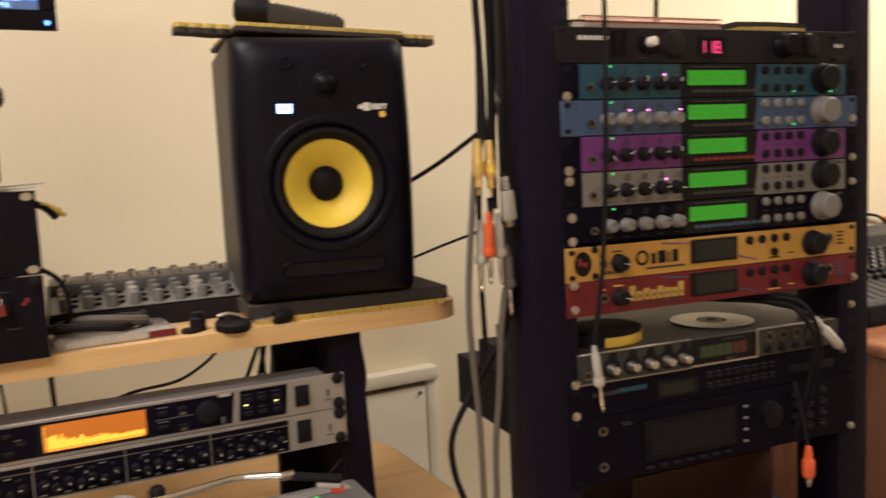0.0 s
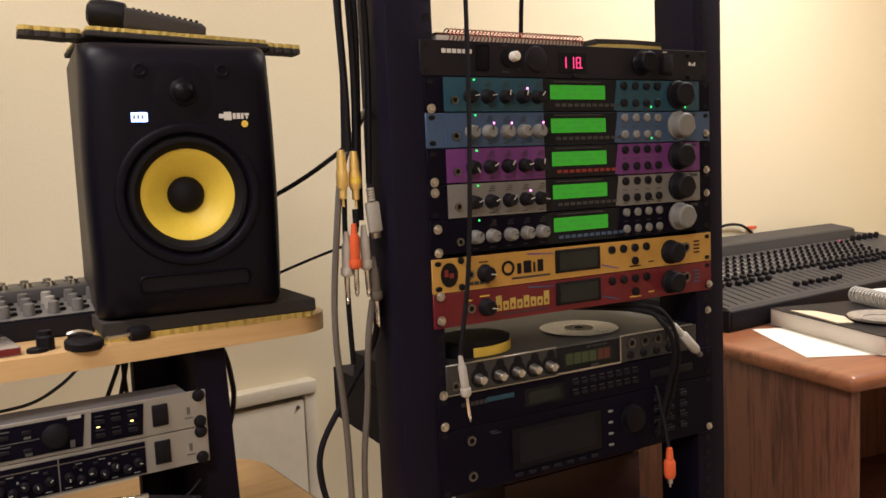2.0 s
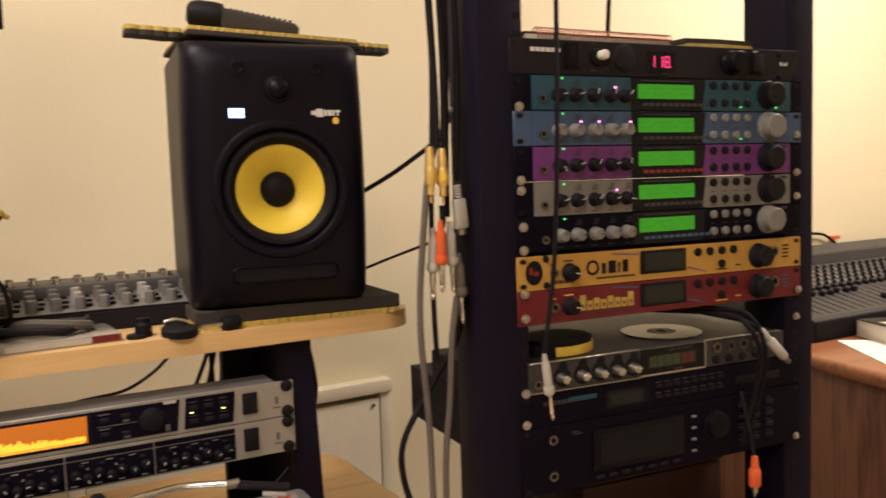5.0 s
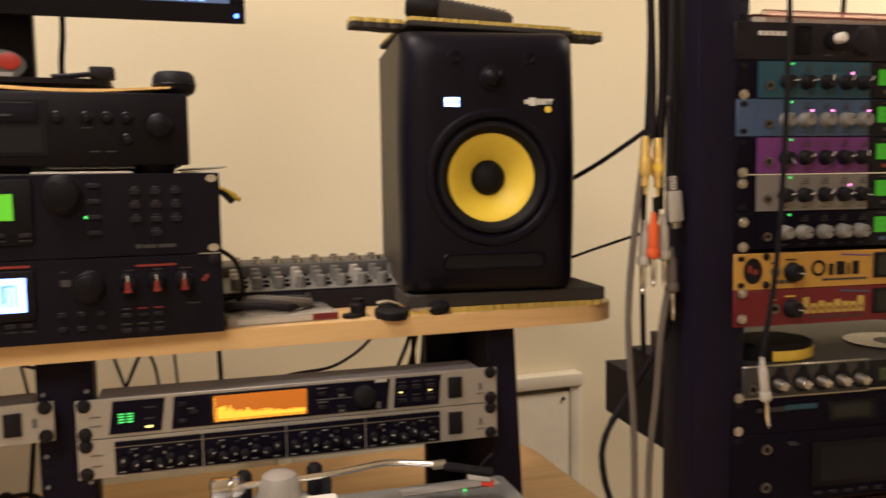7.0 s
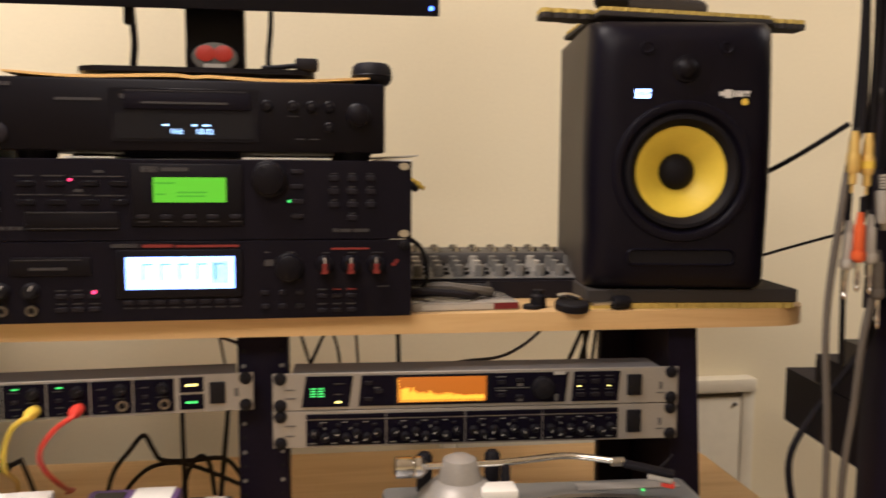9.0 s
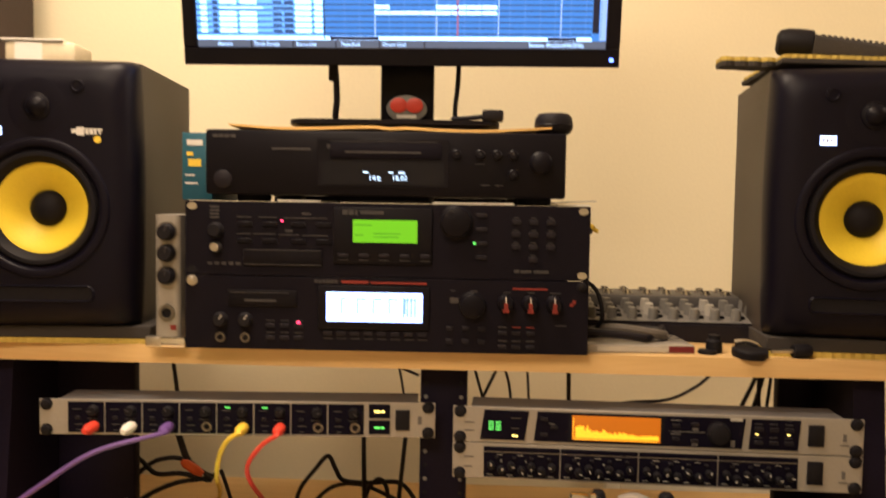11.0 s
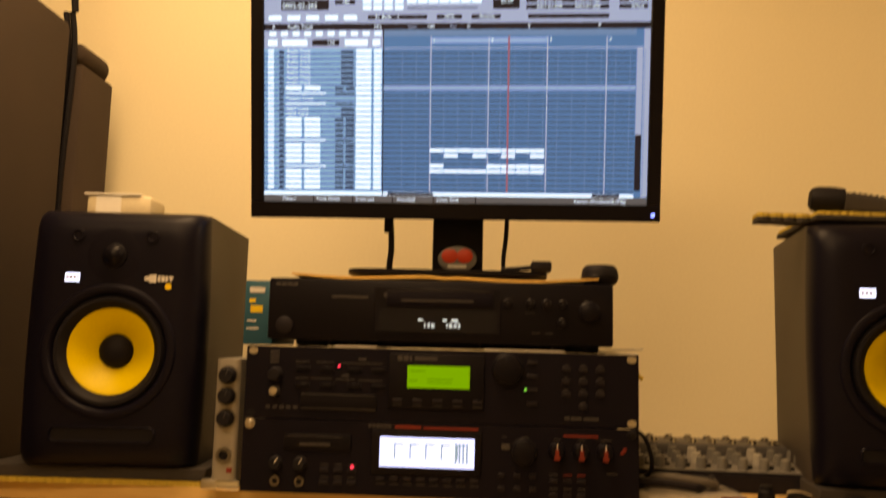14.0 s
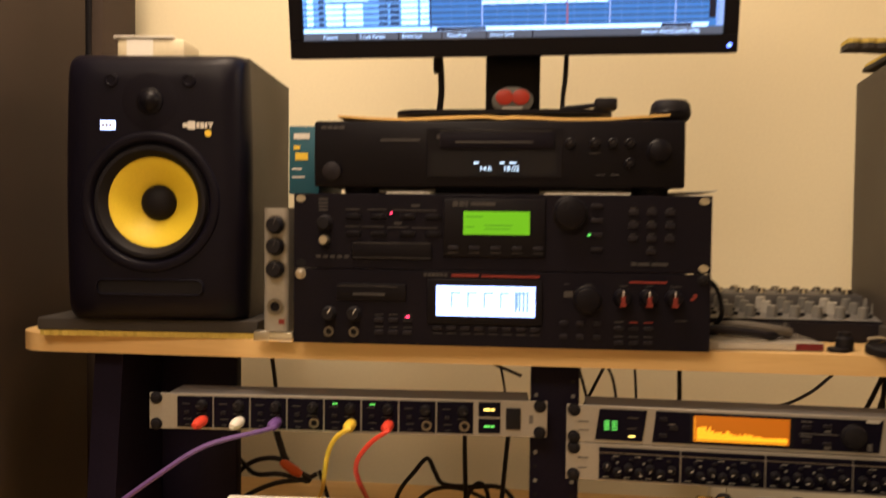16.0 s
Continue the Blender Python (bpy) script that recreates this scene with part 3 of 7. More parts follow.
def power_conditioner(z):
    d = device("power_conditioner", z, 1, "charcoal power conditioner with red voltage readout in a rack", 0.2, -0.004)
    panel("front_panel", 0.4826, U, M_CHARCOAL, d)
    bars("maker_mark", [(0.030 + i * 0.0075, 0.0285, 0.0058, 0.0052) for i in range(6)], 0, M_PRINT, d)
    part("outlet", box(bm_new(), 0.079, 0.098, -0.0012, 0, 0.008, 0.040, 0.002), M_PLASTIC, d)
    knob(d, 0.128, 0.024, 0.011, 0.004, M_PLASTIC)
    piece("lamp_cover", "lampcover", lambda bm: lathe(bm, [(0.0065, 0), (0.0065, -0.010), (0.005, -0.0125), (0.002, -0.013)], seg=16), M_WHITEPL, d, (0.133, -0.002, 0.026))
    bars("scale_print", [(0.118, 0.006, 0.010, 0.002), (0.120, 0.040, 0.006, 0.0015), (0.142, 0.010, 0.003, 0.002)], 0, M_DIMPRINT, d)
    knob(d, 0.170, 0.024, 0.017, 0.006, M_CHARCOAL)
    plate("readout_window", 0.209, 0.254, 0.008, 0.034, 0, M_WINDOW, d, 0.0012)
    bm = bm_new()
    for x, lit in ((0.2125, "bc"), (0.2255, "bc"), (0.2365, "abcdefg")):
        w, h, e = 0.0075, 0.0150, 0.0013
        seg = {"a": (x, x + w, h - e, h), "d": (x, x + w, 0, e), "g": (x, x + w, h / 2 - e / 2, h / 2 + e / 2), "b": (x + w - e, x + w, h / 2, h), "c": (x + w - e, x + w, 0, h / 2), "f": (x, x + e, h / 2, h), "e": (x, x + e, 0, h / 2)}
        for k in lit:
            a0, a1, b0, b1 = seg[k]
            box(bm, a0, a1, -0.0018, -0.0013, 0.0135 + b0, 0.0135 + b1)
    box(bm, 0.2455, 0.2470, -0.0018, -0.0013, 0.0135, 0.0150)
    part("readout", bm, G_SEG, d, smooth=False)
    screw(d, 0.232, 0.004, M_RUBBER, 0.0025)
    knob(d, 0.352, 0.0235, 0.0155, 0.021, M_PLASTIC)
    bars("lamp_print", [(0.374, 0.030, 0.003, 0.004), (0.374, 0.022, 0.003, 0.002), (0.394, 0.0395, 0.008, 0.0015)], 0, M_PRINT, d)
    part("rocker_frame", box(bm_new(), 0.388, 0.412, -0.003, 0, 0.008, 0.0375, 0.0015), M_PLASTIC, d)
    bm = bm_new()
    box(bm, 0.392, 0.408, -0.0065, -0.002, 0.011, 0.0345, 0.001)
    part("rocker", bm, M_CHARCOAL, d)
    bars("model_mark", [(0.445, 0.022, 0.004, 0.005), (0.451, 0.022, 0.003, 0.003), (0.455, 0.022, 0.003, 0.005)], 0, M_PRINT, d)
    for x, z2 in ((0.443, 0.037), (0.443, 0.006)):
        screw(d, x, z2, M_RUBBER, 0.003)
    return d


def sound_module(z, color, ears, knobmat, leds, label, word, turns, red_btn=None, ink=M_DIMPRINT, readout=M_DIMPRINT, lit=(0, 1)):
    """Half-dozen alike synth modules: jack, five knobs, green readout, eight keys, data wheel."""
    d = device("sound_module", z, 1, label)
    panel("front_panel", 0.4826, U, ears, d)
    plate("left_face", 0.0262, 0.176, 0.001, U - 0.001, 0, color, d, 0.0014, 0.0)
    plate("window", 0.1763, 0.302, 0.001, U - 0.001, 0, M_WINDOW, d, 0.0010, 0.0)
    plate("right_face", 0.3022, 0.4595, 0.001, U - 0.001, 0, color, d, 0.0014, 0.0)
    bm = bm_new()
    a = [(0.3022, 0.002), (0.3022, 0.040), (0.2962, 0.002)]
    f = [bm.verts.new((x, -0.0012, zz)) for x, zz in a]
    bm.faces.new(f)
    part("slanted_edge", bm, color, d)
    Y = -0.0014
    jack(d, 0.0405, 0.015, 0.0052, Y)
    for i, x in enumerate((0.0632, 0.0885, 0.1160, 0.1421, 0.1660)):
        knob(d, x, 0.0195, 0.0082, 0.013, knobmat, Y, turns[i], M_PRINT if knobmat is not M_GREYKNOB else M_RUBBER)
    bars("control_print", [(0.0632 + i * 0.026 + k * 0.002 - 0.003, 0.0325 + k * 0.0028, 0.010 - k * 0.002, 0.0011) for i in range(1, 5) for k in range(3)] + [(0.0595 + i * 0.026, 0.0042, 0.008, 0.0011) for i in range(5)], Y, ink, d)
    led(d, 0.0700, 0.0405, G_GRN, 0.0015, Y)
    for i in leds:
        led(d, (0.0632, 0.0885, 0.1160, 0.1421, 0.1660)[i] + 0.009, 0.0305, G_PINK, 0.0015, Y)
    rd = plate("readout", 0.188, 0.281, 0.0165, 0.0355, -0.001, G_GREEN, d, 0.0008)
    bars("readout_text", [(0.192 + k * 0.0105, 0.0285 - r * 0.007, 0.0085, 0.003) for k in range(8) for r in range(2) if (k * 7 + r * 5 + lit[0]) % 4], -0.0018, G_GREENTEXT, rd, 0.0003)
    bars("name_print", [(0.196 + i * 0.0105, 0.0068, 0.0075, 0.0042) for i in range(word)], -0.001, readout, d)
    bars("window_print", [(0.194, 0.0395, 0.080, 0.0012)], -0.001, M_DIMPRINT, d)
    kb = M_RUBBER if knobmat is not M_GREYKNOB else M_GREYKNOB
    for i, x in enumerate((0.3145, 0.3355, 0.3560, 0.3765)):
        for zz in (0.0355, 0.0120):
            piece("key", "rkey", b_round(0.0058, 0.004), kb, d, (x, Y, zz))
    bars("key_print", [(0.3100 + i * 0.021, 0.0225 if k else 0.0035, 0.008, 0.0011) for i in range(4) for k in (0, 1)], Y, ink, d)
    led(d, 0.3645, 0.0065, G_GRN if lit[1] else M_RUBBER, 0.0014, Y)
    knob(d, 0.4165, 0.0240, 0.0185, 0.019, kb, Y, name="data_wheel")
    piece("key", "rkey", b_round(0.0058, 0.004), kb, d, (0.4440, Y, 0.0215))
    if lit[1] == 2:
        led(d, 0.4310, 0.0060, G_GRN, 0.0014, Y)
    bars("maker_print", [(0.440, 0.0375, 0.006, 0.004), (0.4475, 0.0375, 0.0065, 0.004)], Y, M_DIMPRINT, d)
    return d


OFF = 0.0045
power_conditioner(5 * U + OFF)
sound_module(4 * U + OFF, M_TEAL, M_DARKPANEL, M_RUBBER, (3,), "teal sound module with green readout in the rack", 11, (80, 75, 10, 15, 40), lit=(0, 2))
sound_module(3 * U + OFF, M_BLUE, M_BLUE, M_GREYKNOB, (1, 2, 4), "blue sound module with grey knobs in the rack", 11, (40, 0, -10, 60, -15), lit=(1, 1))
sound_module(2 * U + OFF, M_PURPLE, M_DARKPANEL, M_RUBBER, (), "purple sound module with green readout in the rack", 10, (150, 60, 35, 70, 10), lit=(2, 0), readout=M_REDPRINT)
sound_module(1 * U + OFF, M_LIGHTPANEL, M_DARKPANEL, M_RUBBER, (3,), "silver sound module with black knobs in the rack", 10, (70, 70, 40, 75, 100), lit=(3, 0), ink=M_DIMPRINT)
sound_module(0 * U + OFF, M_DARKPANEL, M_DARKPANEL, M_GREYKNOB, (), "black sound module with grey knobs in the rack", 11, (30, 90, 95, 60, 80), lit=(1, 0), readout=M_BLUE)


def groove_module(z, color, label, ink, wave, emblem):
    d = device("groove_module", z, 1, label)
    panel("front_panel", 0.4826, U, color, d)
    if emblem:
        piece("emblem", "emblem", lambda bm: lathe(bm, [(0.0125, 0), (0.0125, -0.0008)], seg=24), M_RUBBER, d, (0.024, 0, 0.023), (0, 0, 0), (1, 1, 1.25))
        bars("emblem_mark", [(0.017, 0.021, 0.005, 0.009), (0.024, 0.019, 0.006, 0.006)], -0.0008, M_REDPRINT, d)
        for x, zz in ((0.0415, 0.040), (0.0415, 0.006)):
            screw(d, x, zz, M_RUBBER, 0.0035)
    jack(d, 0.0535, 0.021, 0.006)
    knob(d, 0.0765, 0.0205, 0.0105, 0.014, M_RUBBER, 0, 100)
    bars("knob_print", [(0.048, 0.031, 0.008, 0.0016), (0.068, 0.0345, 0.014, 0.0016)], 0, ink, d)
    # name drawn as plain coloured blocks
    bm = bm_new()
    if emblem:
        lathe(bm, [(0.0100, 0), (0.0100, -0.0008), (0.0066, -0.0008), (0.0066, 0)], seg=24, cap=False, at=(0.1125, 0, 0.0235))
        for x0, x1, z0, z1 in ((0.1265, 0.1335, 0.0145, 0.0285), (0.1370, 0.1495, 0.0145, 0.0310), (0.1525, 0.1560, 0.0145, 0.0285), (0.1595, 0.1690, 0.0145, 0.0310)):
            box(bm, x0, x1, -0.0009, 0, z0, z1, 0.0004, 1)
    if not emblem:
        for i in range(8):
            h = (0.020, 0.012, 0.015, 0.012, 0.016, 0.013, 0.012, 0.019)[i]
            box(bm, 0.092 + i * 0.0109, 0.092 + i * 0.0109 + 0.0086, -0.0008, 0, 0.013, 0.013 + h)
    part("name_mark", bm, M_RUBBER if emblem else M_DULLYEL, d, smooth=False)["kind"] = "stuff"
    if not emblem:
        bars("name_cut", [(0.0945 + i * 0.0109, 0.0165, 0.003, 0.0045) for i in range(8)], -0.0009, color, d, 0.0003)
    bars("subtitle", [(0.118, 0.008, 0.062, 0.0025)] if emblem else [(0.10, 0.007, 0.075, 0.002)], 0, M_DIMPRINT, d)
    if emblem:
        bars("model_mark", [(0.052 + i * 0.0082, 0.0065, 0.0068, 0.0045) for i in range(4)], 0, M_DIMPRINT, d)
    for x0, x1, z0, z1 in ((0.143, 0.186, 0.0385, 0.0370), (0.269, 0.300, 0.012, 0.006)):
        bm = bm_new()
        f = [bm.verts.new((x0, -0.0007, z0)), bm.verts.new((x1, -0.0007, z1 - 0.001)), bm.verts.new((x1, -0.0007, z1 + 0.0006)), bm.verts.new((x0, -0.0007, z0 + 0.0022))]
        bm.faces.new(f)
        part("swoosh", bm, wave, d)
    part("window_frame", box(bm_new(), 0.1885, 0.266, -0.002, 0, 0.009, 0.0405, 0.001), M_RUBBER, d)
    plate("readout", 0.195, 0.2600, 0.0125, 0.0365, -0.002, M_DIMLCD, d, 0.0005)
    for x in (0.287, 0.3085, 0.330, 0.3515):
        piece("key", "rkey2", b_round(0.0058, 0.0045), M_RUBBER, d, (x, 0, 0.0330))
    piece("key", "rkey2", b_round(0.0058, 0.0045), M_RUBBER, d, (0.330, 0, 0.0140))
    bars("key_print", [(0.320, 0.0055, 0.021, 0.0016), (0.356, 0.0095, 0.010, 0.0016)], 0, ink, d)
    knob(d, 0.3985, 0.0210, 0.0160, 0.019, M_RUBBER, name="data_wheel")
    jack(d, 0.4290, 0.0250, 0.008)
    bars("stripes", [(0.446, 0.0150 + i * 0.0055, 0.012, 0.0022) for i in range(4)], 0, M_RUBBER if emblem else M_BLUE, d)
    return d


groove_module(-U, M_YELLOW, "mustard yellow groove module with bold name in the rack", M_RUBBER, M_VIOLET, True)
groove_module(-2 * U, M_RED, "dark red groove module with yellow name in the rack", M_YELPL, M_BLUE, False)


def tray_module(z):
    d = thing("open_sound_module", RK @ pose(0, 0.0, z), "silver half-open sound module with chrome knobs in the rack", "rack unit", "rack units")
    part("case", box(bm_new(), 0.018, 0.452, 0.003, 0.255, 0.001, 0.0375), M_CHAR2, d)
    part("left_face", box(bm_new(), 0.0135, 0.187, 0, 0.003, 0.0005, 0.0385, 0.0008, 1), M_TRAYFACE, d)
    part("window", box(bm_new(), 0.187, 0.300, 0.0004, 0.003, 0.0005, 0.0375), M_WINDOW, d)
    part("right_face", box(bm_new(), 0.300, 0.441, 0, 0.003, 0.0005, 0.0385, 0.0008, 1), M_TRAYFACE, d)
    bm = bm_new()
    box(bm, 0.187, 0.300, -0.0006, 0.0002, 0.0005, 0.003)
    part("window_sill", bm, M_STEEL, d)
    for x0, x1 in ((0.0135, 0.187), (0.300, 0.441)):
        part("top_edge", box(bm_new(), x0, x1, -0.0012, 0.0028, 0.0388, 0.0402, 0.0004, 1), M_STEEL, d)
    jack(d, 0.026, 0.012, 0.006)
    for x in (0.0665, 0.0975, 0.1255, 0.1530, 0.1795):
        piece("knob_shade", "kshade", b_round(0.0135, 0.0006), M_RUBBER, d, (x - 0.004, 0, 0.0175))
        piece("scale_lobe", "klobe", b_round(0.0068, 0.0005), M_RUBBER, d, (x - 0.0025, 0, 0.0308))
        knob(d, x - 0.006, 0.0165, 0.0062, 0.015, M_STEEL, 0, 80)
    plate("readout", 0.200, 0.285, 0.010, 0.029, 0.0004, M_DIMLCD, d, 0.0006)
    bars("level_print", [(0.203 + i * 0.0135, 0.012, 0.012, 0.015) for i in range(4)], -0.0002, M_DIMGREEN, d, 0.0003)
    bars("clip_print", [(0.2585, 0.012, 0.010, 0.015), (0.2700, 0.012, 0.010, 0.015)], -0.0002, M_DIMRED, d, 0.0003)
    bars("window_print", [(0.238 + i * 0.010, 0.0325, 0.008, 0.0016) for i in range(4)] + [(0.246, 0.0045, 0.014, 0.0030)], -0.0001, M_DIMPRINT, d, 0.0003)
    part("slanted_edge", prism(bm_new(), [(0.2985, 0.0), (0.3005, 0.0), (0.3005, -0.0012), (0.2985, -0.0012)], 0.0032, 0.0386), M_STEEL, d, smooth=False)
    part("lower_edge", box(bm_new(), 0.0135, 0.187, -0.0010, 0.0002, -0.0002, 0.0010), M_STEEL, d)
    for i, x in enumerate((0.318, 0.343, 0.368, 0.393)):
        piece("key", "rkey2", b_round(0.0058, 0.0045), M_RUBBER, d, (x, 0, 0.010))
        jack(d, x + 0.002, 0.0275, 0.0075)
    return d


tray_module(-4 * U + 0.0005)


def dark_sampler(z, units, label, big):
    d = device("rack_sampler", z, units, label, 0.432 if big else 0.335)
    h = units * U
    panel("front_panel", 0.4826, h, M_DARKPANEL, d)
    if not big:
        bars("maker_mark", [(0.034 + i * 0.0068, 0.027, 0.005, 0.0055) for i in range(6)], 0, M_DIMPRINT, d)
        plate("blue_strip", 0.072, 0.115, 0.028, 0.034, 0, M_TEAL, d)
        plate("window", 0.131, 0.198, 0.010, 0.035, 0, M_WINDOW, d, 0.0012)
        plate("readout", 0.138, 0.190, 0.014, 0.030, -0.0012, M_DIMLCD, d, 0.0005)
        for i in range(8):
            for k in (0, 1):
                button(d, 0.218 + i * 0.0155, 0.030 - k * 0.015, 0.0105, 0.0042, 0.002, M_CHARCOAL)
        bars("key_print", [(0.213 + i * 0.0155, 0.0345 - k * 0.015, 0.009, 0.0016) for i in range(8) for k in (0, 1)], 0, M_DIMPRINT, d)
        part("disk_slot", box(bm_new(), 0.355, 0.440, -0.0015, 0, 0.014, 0.026, 0.001), M_RUBBER, d)
    else:
        jack(d, 0.046, 0.070, 0.0065)
        jack(d, 0.046, 0.022, 0.0065)
        bars("label_print", [(0.075, 0.075, 0.012, 0.0016), (0.078, 0.072, 0.014, 0.0016)], 0, M_DIMPRINT, d)
        part("window_frame", box(bm_new(), 0.108, 0.262, -0.002, 0, 0.016, 0.074, 0.002), M_PLASTIC, d)
        plate("readout", 0.120, 0.250, 0.024, 0.066, -0.002, M_WINDOW, d, 0.0006)
        for i in range(7):
            button(d, 0.118 + i * 0.0215, 0.0085, 0.012, 0.0045, 0.003, M_CHARCOAL)
        for i in range(4):
            button(d, 0.278, 0.018 + i * 0.0165, 0.008, 0.0035, 0.003, M_GREYKNOB)
        knob(d, 0.318, 0.050, 0.019, 0.012, M_PLASTIC, name="data_wheel")
        for i in range(3):
            for k in range(4):
                button(d, 0.368 + i * 0.026, 0.020 + k * 0.0165, 0.014, 0.006, 0.003, M_CHARCOAL)
        bars("key_print", [(0.362 + i * 0.026, 0.0255 + k * 0.0165, 0.010, 0.0013) for i in range(3) for k in range(4)], 0, M_DIMPRINT, d)
        led(d, 0.333, 0.040, M_CHROME, 0.002)
    return d


dark_sampler(-5 * U, 1, "dark blue-black 1U rack sampler with unlit display", False)
dark_sampler(-7 * U, 2, "dark 2U rack sampler with large unlit display", True)
# lower in the rack: a shelf with red-brown box and paper
sh = thing("rack_shelf", RK @ pose(0, 0, -0.46), "black steel rack shelf low in the rack", "shelf")
part("tray", box(bm_new(), 0.017, 0.4545, 0.0, 0.30, 0.0, 0.004), M_BLACKMETAL, sh)
part("front_lip", box(bm_new(), 0.0, 0.4826, -0.003, 0.0, 0.0, 0.03, 0.001), M_BLACKMETAL, sh)
wb = thing("wooden_box", RK @ pose(0.17, 0.12, -0.456), "red-brown wooden box on the low rack shelf", "box")
part("body", box(bm_new(), 0.0, 0.27, 0.0, 0.16, 0, 0.085, 0.003), M_BROWNBOX, wb)
part("lid", box(bm_new(), -0.002, 0.272, -0.002, 0.162, 0.087, 0.11, 0.003), M_BROWNBOX, wb)
single("folded_paper", box(bm_new(), 0, 0.09, 0, 0.05, 0, 0.012, 0.002), M_LTGREY, RK @ pose(0.17, 0.02, -0.442 - 0.014, 0, 0, -18), "crumpled pale paper on the low rack shelf", "paper")

# things lying on the open module
TRAY = -4 * U + 0.0385
bm = bm_new()
prism(bm, [(0.057 * math.cos(k * math.pi / 20), 0.043 * math.sin(k * math.pi / 20)) for k in range(40)], 0.0, 0.021)
bmesh.ops.bevel(bm, geom=[e for e in bm.edges if min(v.co.z for v in e.verts) > 0.02], offset=0.005, segments=3, affect="EDGES")
ph = thing("pouch", RK @ pose(0.092, 0.065, TRAY, 0, 0, 8), "black pouch with yellow trim on the open module", "pouch")
part("body", bm, M_RUBBER, ph)
arc = [radians(a) for a in range(-120, 9, 8)]
edge = [(0.0585 * math.cos(a), 0.0445 * math.sin(a)) for a in arc] + [(0.0510 * math.cos(a), 0.0370 * math.sin(a)) for a in arc[::-1]]
part("trim", prism(bm_new(), edge, 0.0005, 0.013), M_YELPL, ph, smooth=False)
cd = thing("compact_disc", RK @ pose(0.2973, 0.092, TRAY), "bare silver compact disc lying on the open module", "disc")
part("disc", lathe(bm_new(), [(0.060, 0.0), (0.060, 0.0012), (0.0075, 0.0012), (0.0075, 0.0)], axis="z", seg=48, cap=False), M_DISC, cd)
part("hub", lathe(bm_new(), [(0.022, 0.0013), (0.022, 0.0016), (0.0076, 0.0016)], axis="z", seg=32, cap=False), M_LTGREY, cd)

# spiral notebook and foam scrap on the power conditioner
FT = 6 * U + OFF
nb = thing("spiral_notebook", RK @ pose(0.03, 0.006, FT, 0, 0, 2), "spiral notebook with copper-coloured wire on the power conditioner", "notebook")
part("page_block", box(bm_new(), 0.0, 0.235, 0.012, 0.16, 0.0, 0.010, 0.001), M_PAGES, nb)
part("cover", box(bm_new(), -0.002, 0.237, 0.010, 0.162, 0.010, 0.0115), M_RED, nb, "dark red cover")
M_COPPER = mat("copper_wire", (0.45, 0.20, 0.15), 0.35, 0.9, vary=0.1)
for i in range(38):
    piece("wire_ring", "wirering", lambda bm: tube_mesh(bm, [(0.0015 * math.sin(a * 0.5), 0.008 * math.cos(a), 0.008 * math.sin(a)) for a in [k * math.pi / 5 for k in range(11)]], 0.0009, 5, 1), M_COPPER, nb, (0.012 + i * 0.0058, 0.008, 0.0085))
fm = thing("foam_scrap", RK @ pose(0.285, 0.02, FT), "scrap of dark and yellow foam on the power conditioner", "foam")
part("top_layer", prism(bm_new(), [(0.0, 0.0), (0.055, -0.004), (0.125, 0.002), (0.13, 0.06), (0.07, 0.08), (-0.005, 0.05)], 0.0072, 0.014), M_FOAM, fm)
part("under_layer", prism(bm_new(), [(0.002, 0.0), (0.055, -0.006), (0.122, 0.0), (0.128, 0.06), (0.07, 0.08), (-0.005, 0.05)], 0.0, 0.007), M_FOAMYEL, fm)


def rk(u, d, z):
    return RK @ Vector((u, d, z))


# patch cable hanging in front of the rack, ending in a pale jack plug
def jack_plug(m, body, label, name="jack_plug", tip=M_CHROME):
    """A long plug pointing down from its origin."""
    j = thing(name, m, label, "plug")
    part("sleeve", lathe(bm_new(), [(0.0030, 0.010), (0.0042, 0.0), (0.0042, -0.004)], axis="z", seg=14), body, j)
    part("barrel", lathe(bm_new(), [(0.0058, -0.004), (0.0062, -0.008), (0.0062, -0.042), (0.0045, -0.046)], axis="z", seg=16), body, j)
    part("collar", lathe(bm_new(), [(0.0078, -0.034), (0.0080, -0.036), (0.0080, -0.042), (0.0070, -0.044)], axis="z", seg=16), body, j)
    part("tip", lathe(bm_new(), [(0.0032, -0.046), (0.0032, -0.070), (0.0022, -0.072), (0.0032, -0.075), (0.0008, -0.080)], axis="z", seg=12), tip, j)
    return j


cable([rk(0.045, 0.03, 0.50), rk(0.046, -0.02, 0.545), rk(0.046, -0.028, 0.45), rk(0.046, -0.028, 0.20), rk(0.036, -0.030, 0.0), rk(0.0185, -0.030, -0.118)], 0.0030, M_RUBBER, "black patch cable hanging in front of the rack")
jack_plug(RK @ pose(0.0195, -0.030, -0.128, 0, -7, 0), M_LTGREY, "pale grey jack plug hanging on a patch cable").scale = (0.85, 0.85, 0.97)
cable([rk(0.215, 0.045, 0.49), rk(0.21, 0.08, 0.42), rk(0.205, 0.09, FT + 0.004)], 0.0032, M_RUBBER, "black cable hanging behind the notebook")
for off, r in ((0.0, 0.0036), (0.009, 0.0030)):
    cable([rk(0.16, 0.15, -0.096 + off * 0.3), rk(0.255, 0.08, -0.100 + off * 0.4), rk(0.337 + off * 0.3, 0.0, -0.104 + off * 0.8), rk(0.354 + off, -0.028, -0.120 + off), rk(0.3725 + off, -0.032, -0.160), rk(0.374 + off * 1.2, -0.020, -0.215), rk(0.366 + off, 0.0, -0.30)], r, M_RUBBER, "black cable looped over the open module")
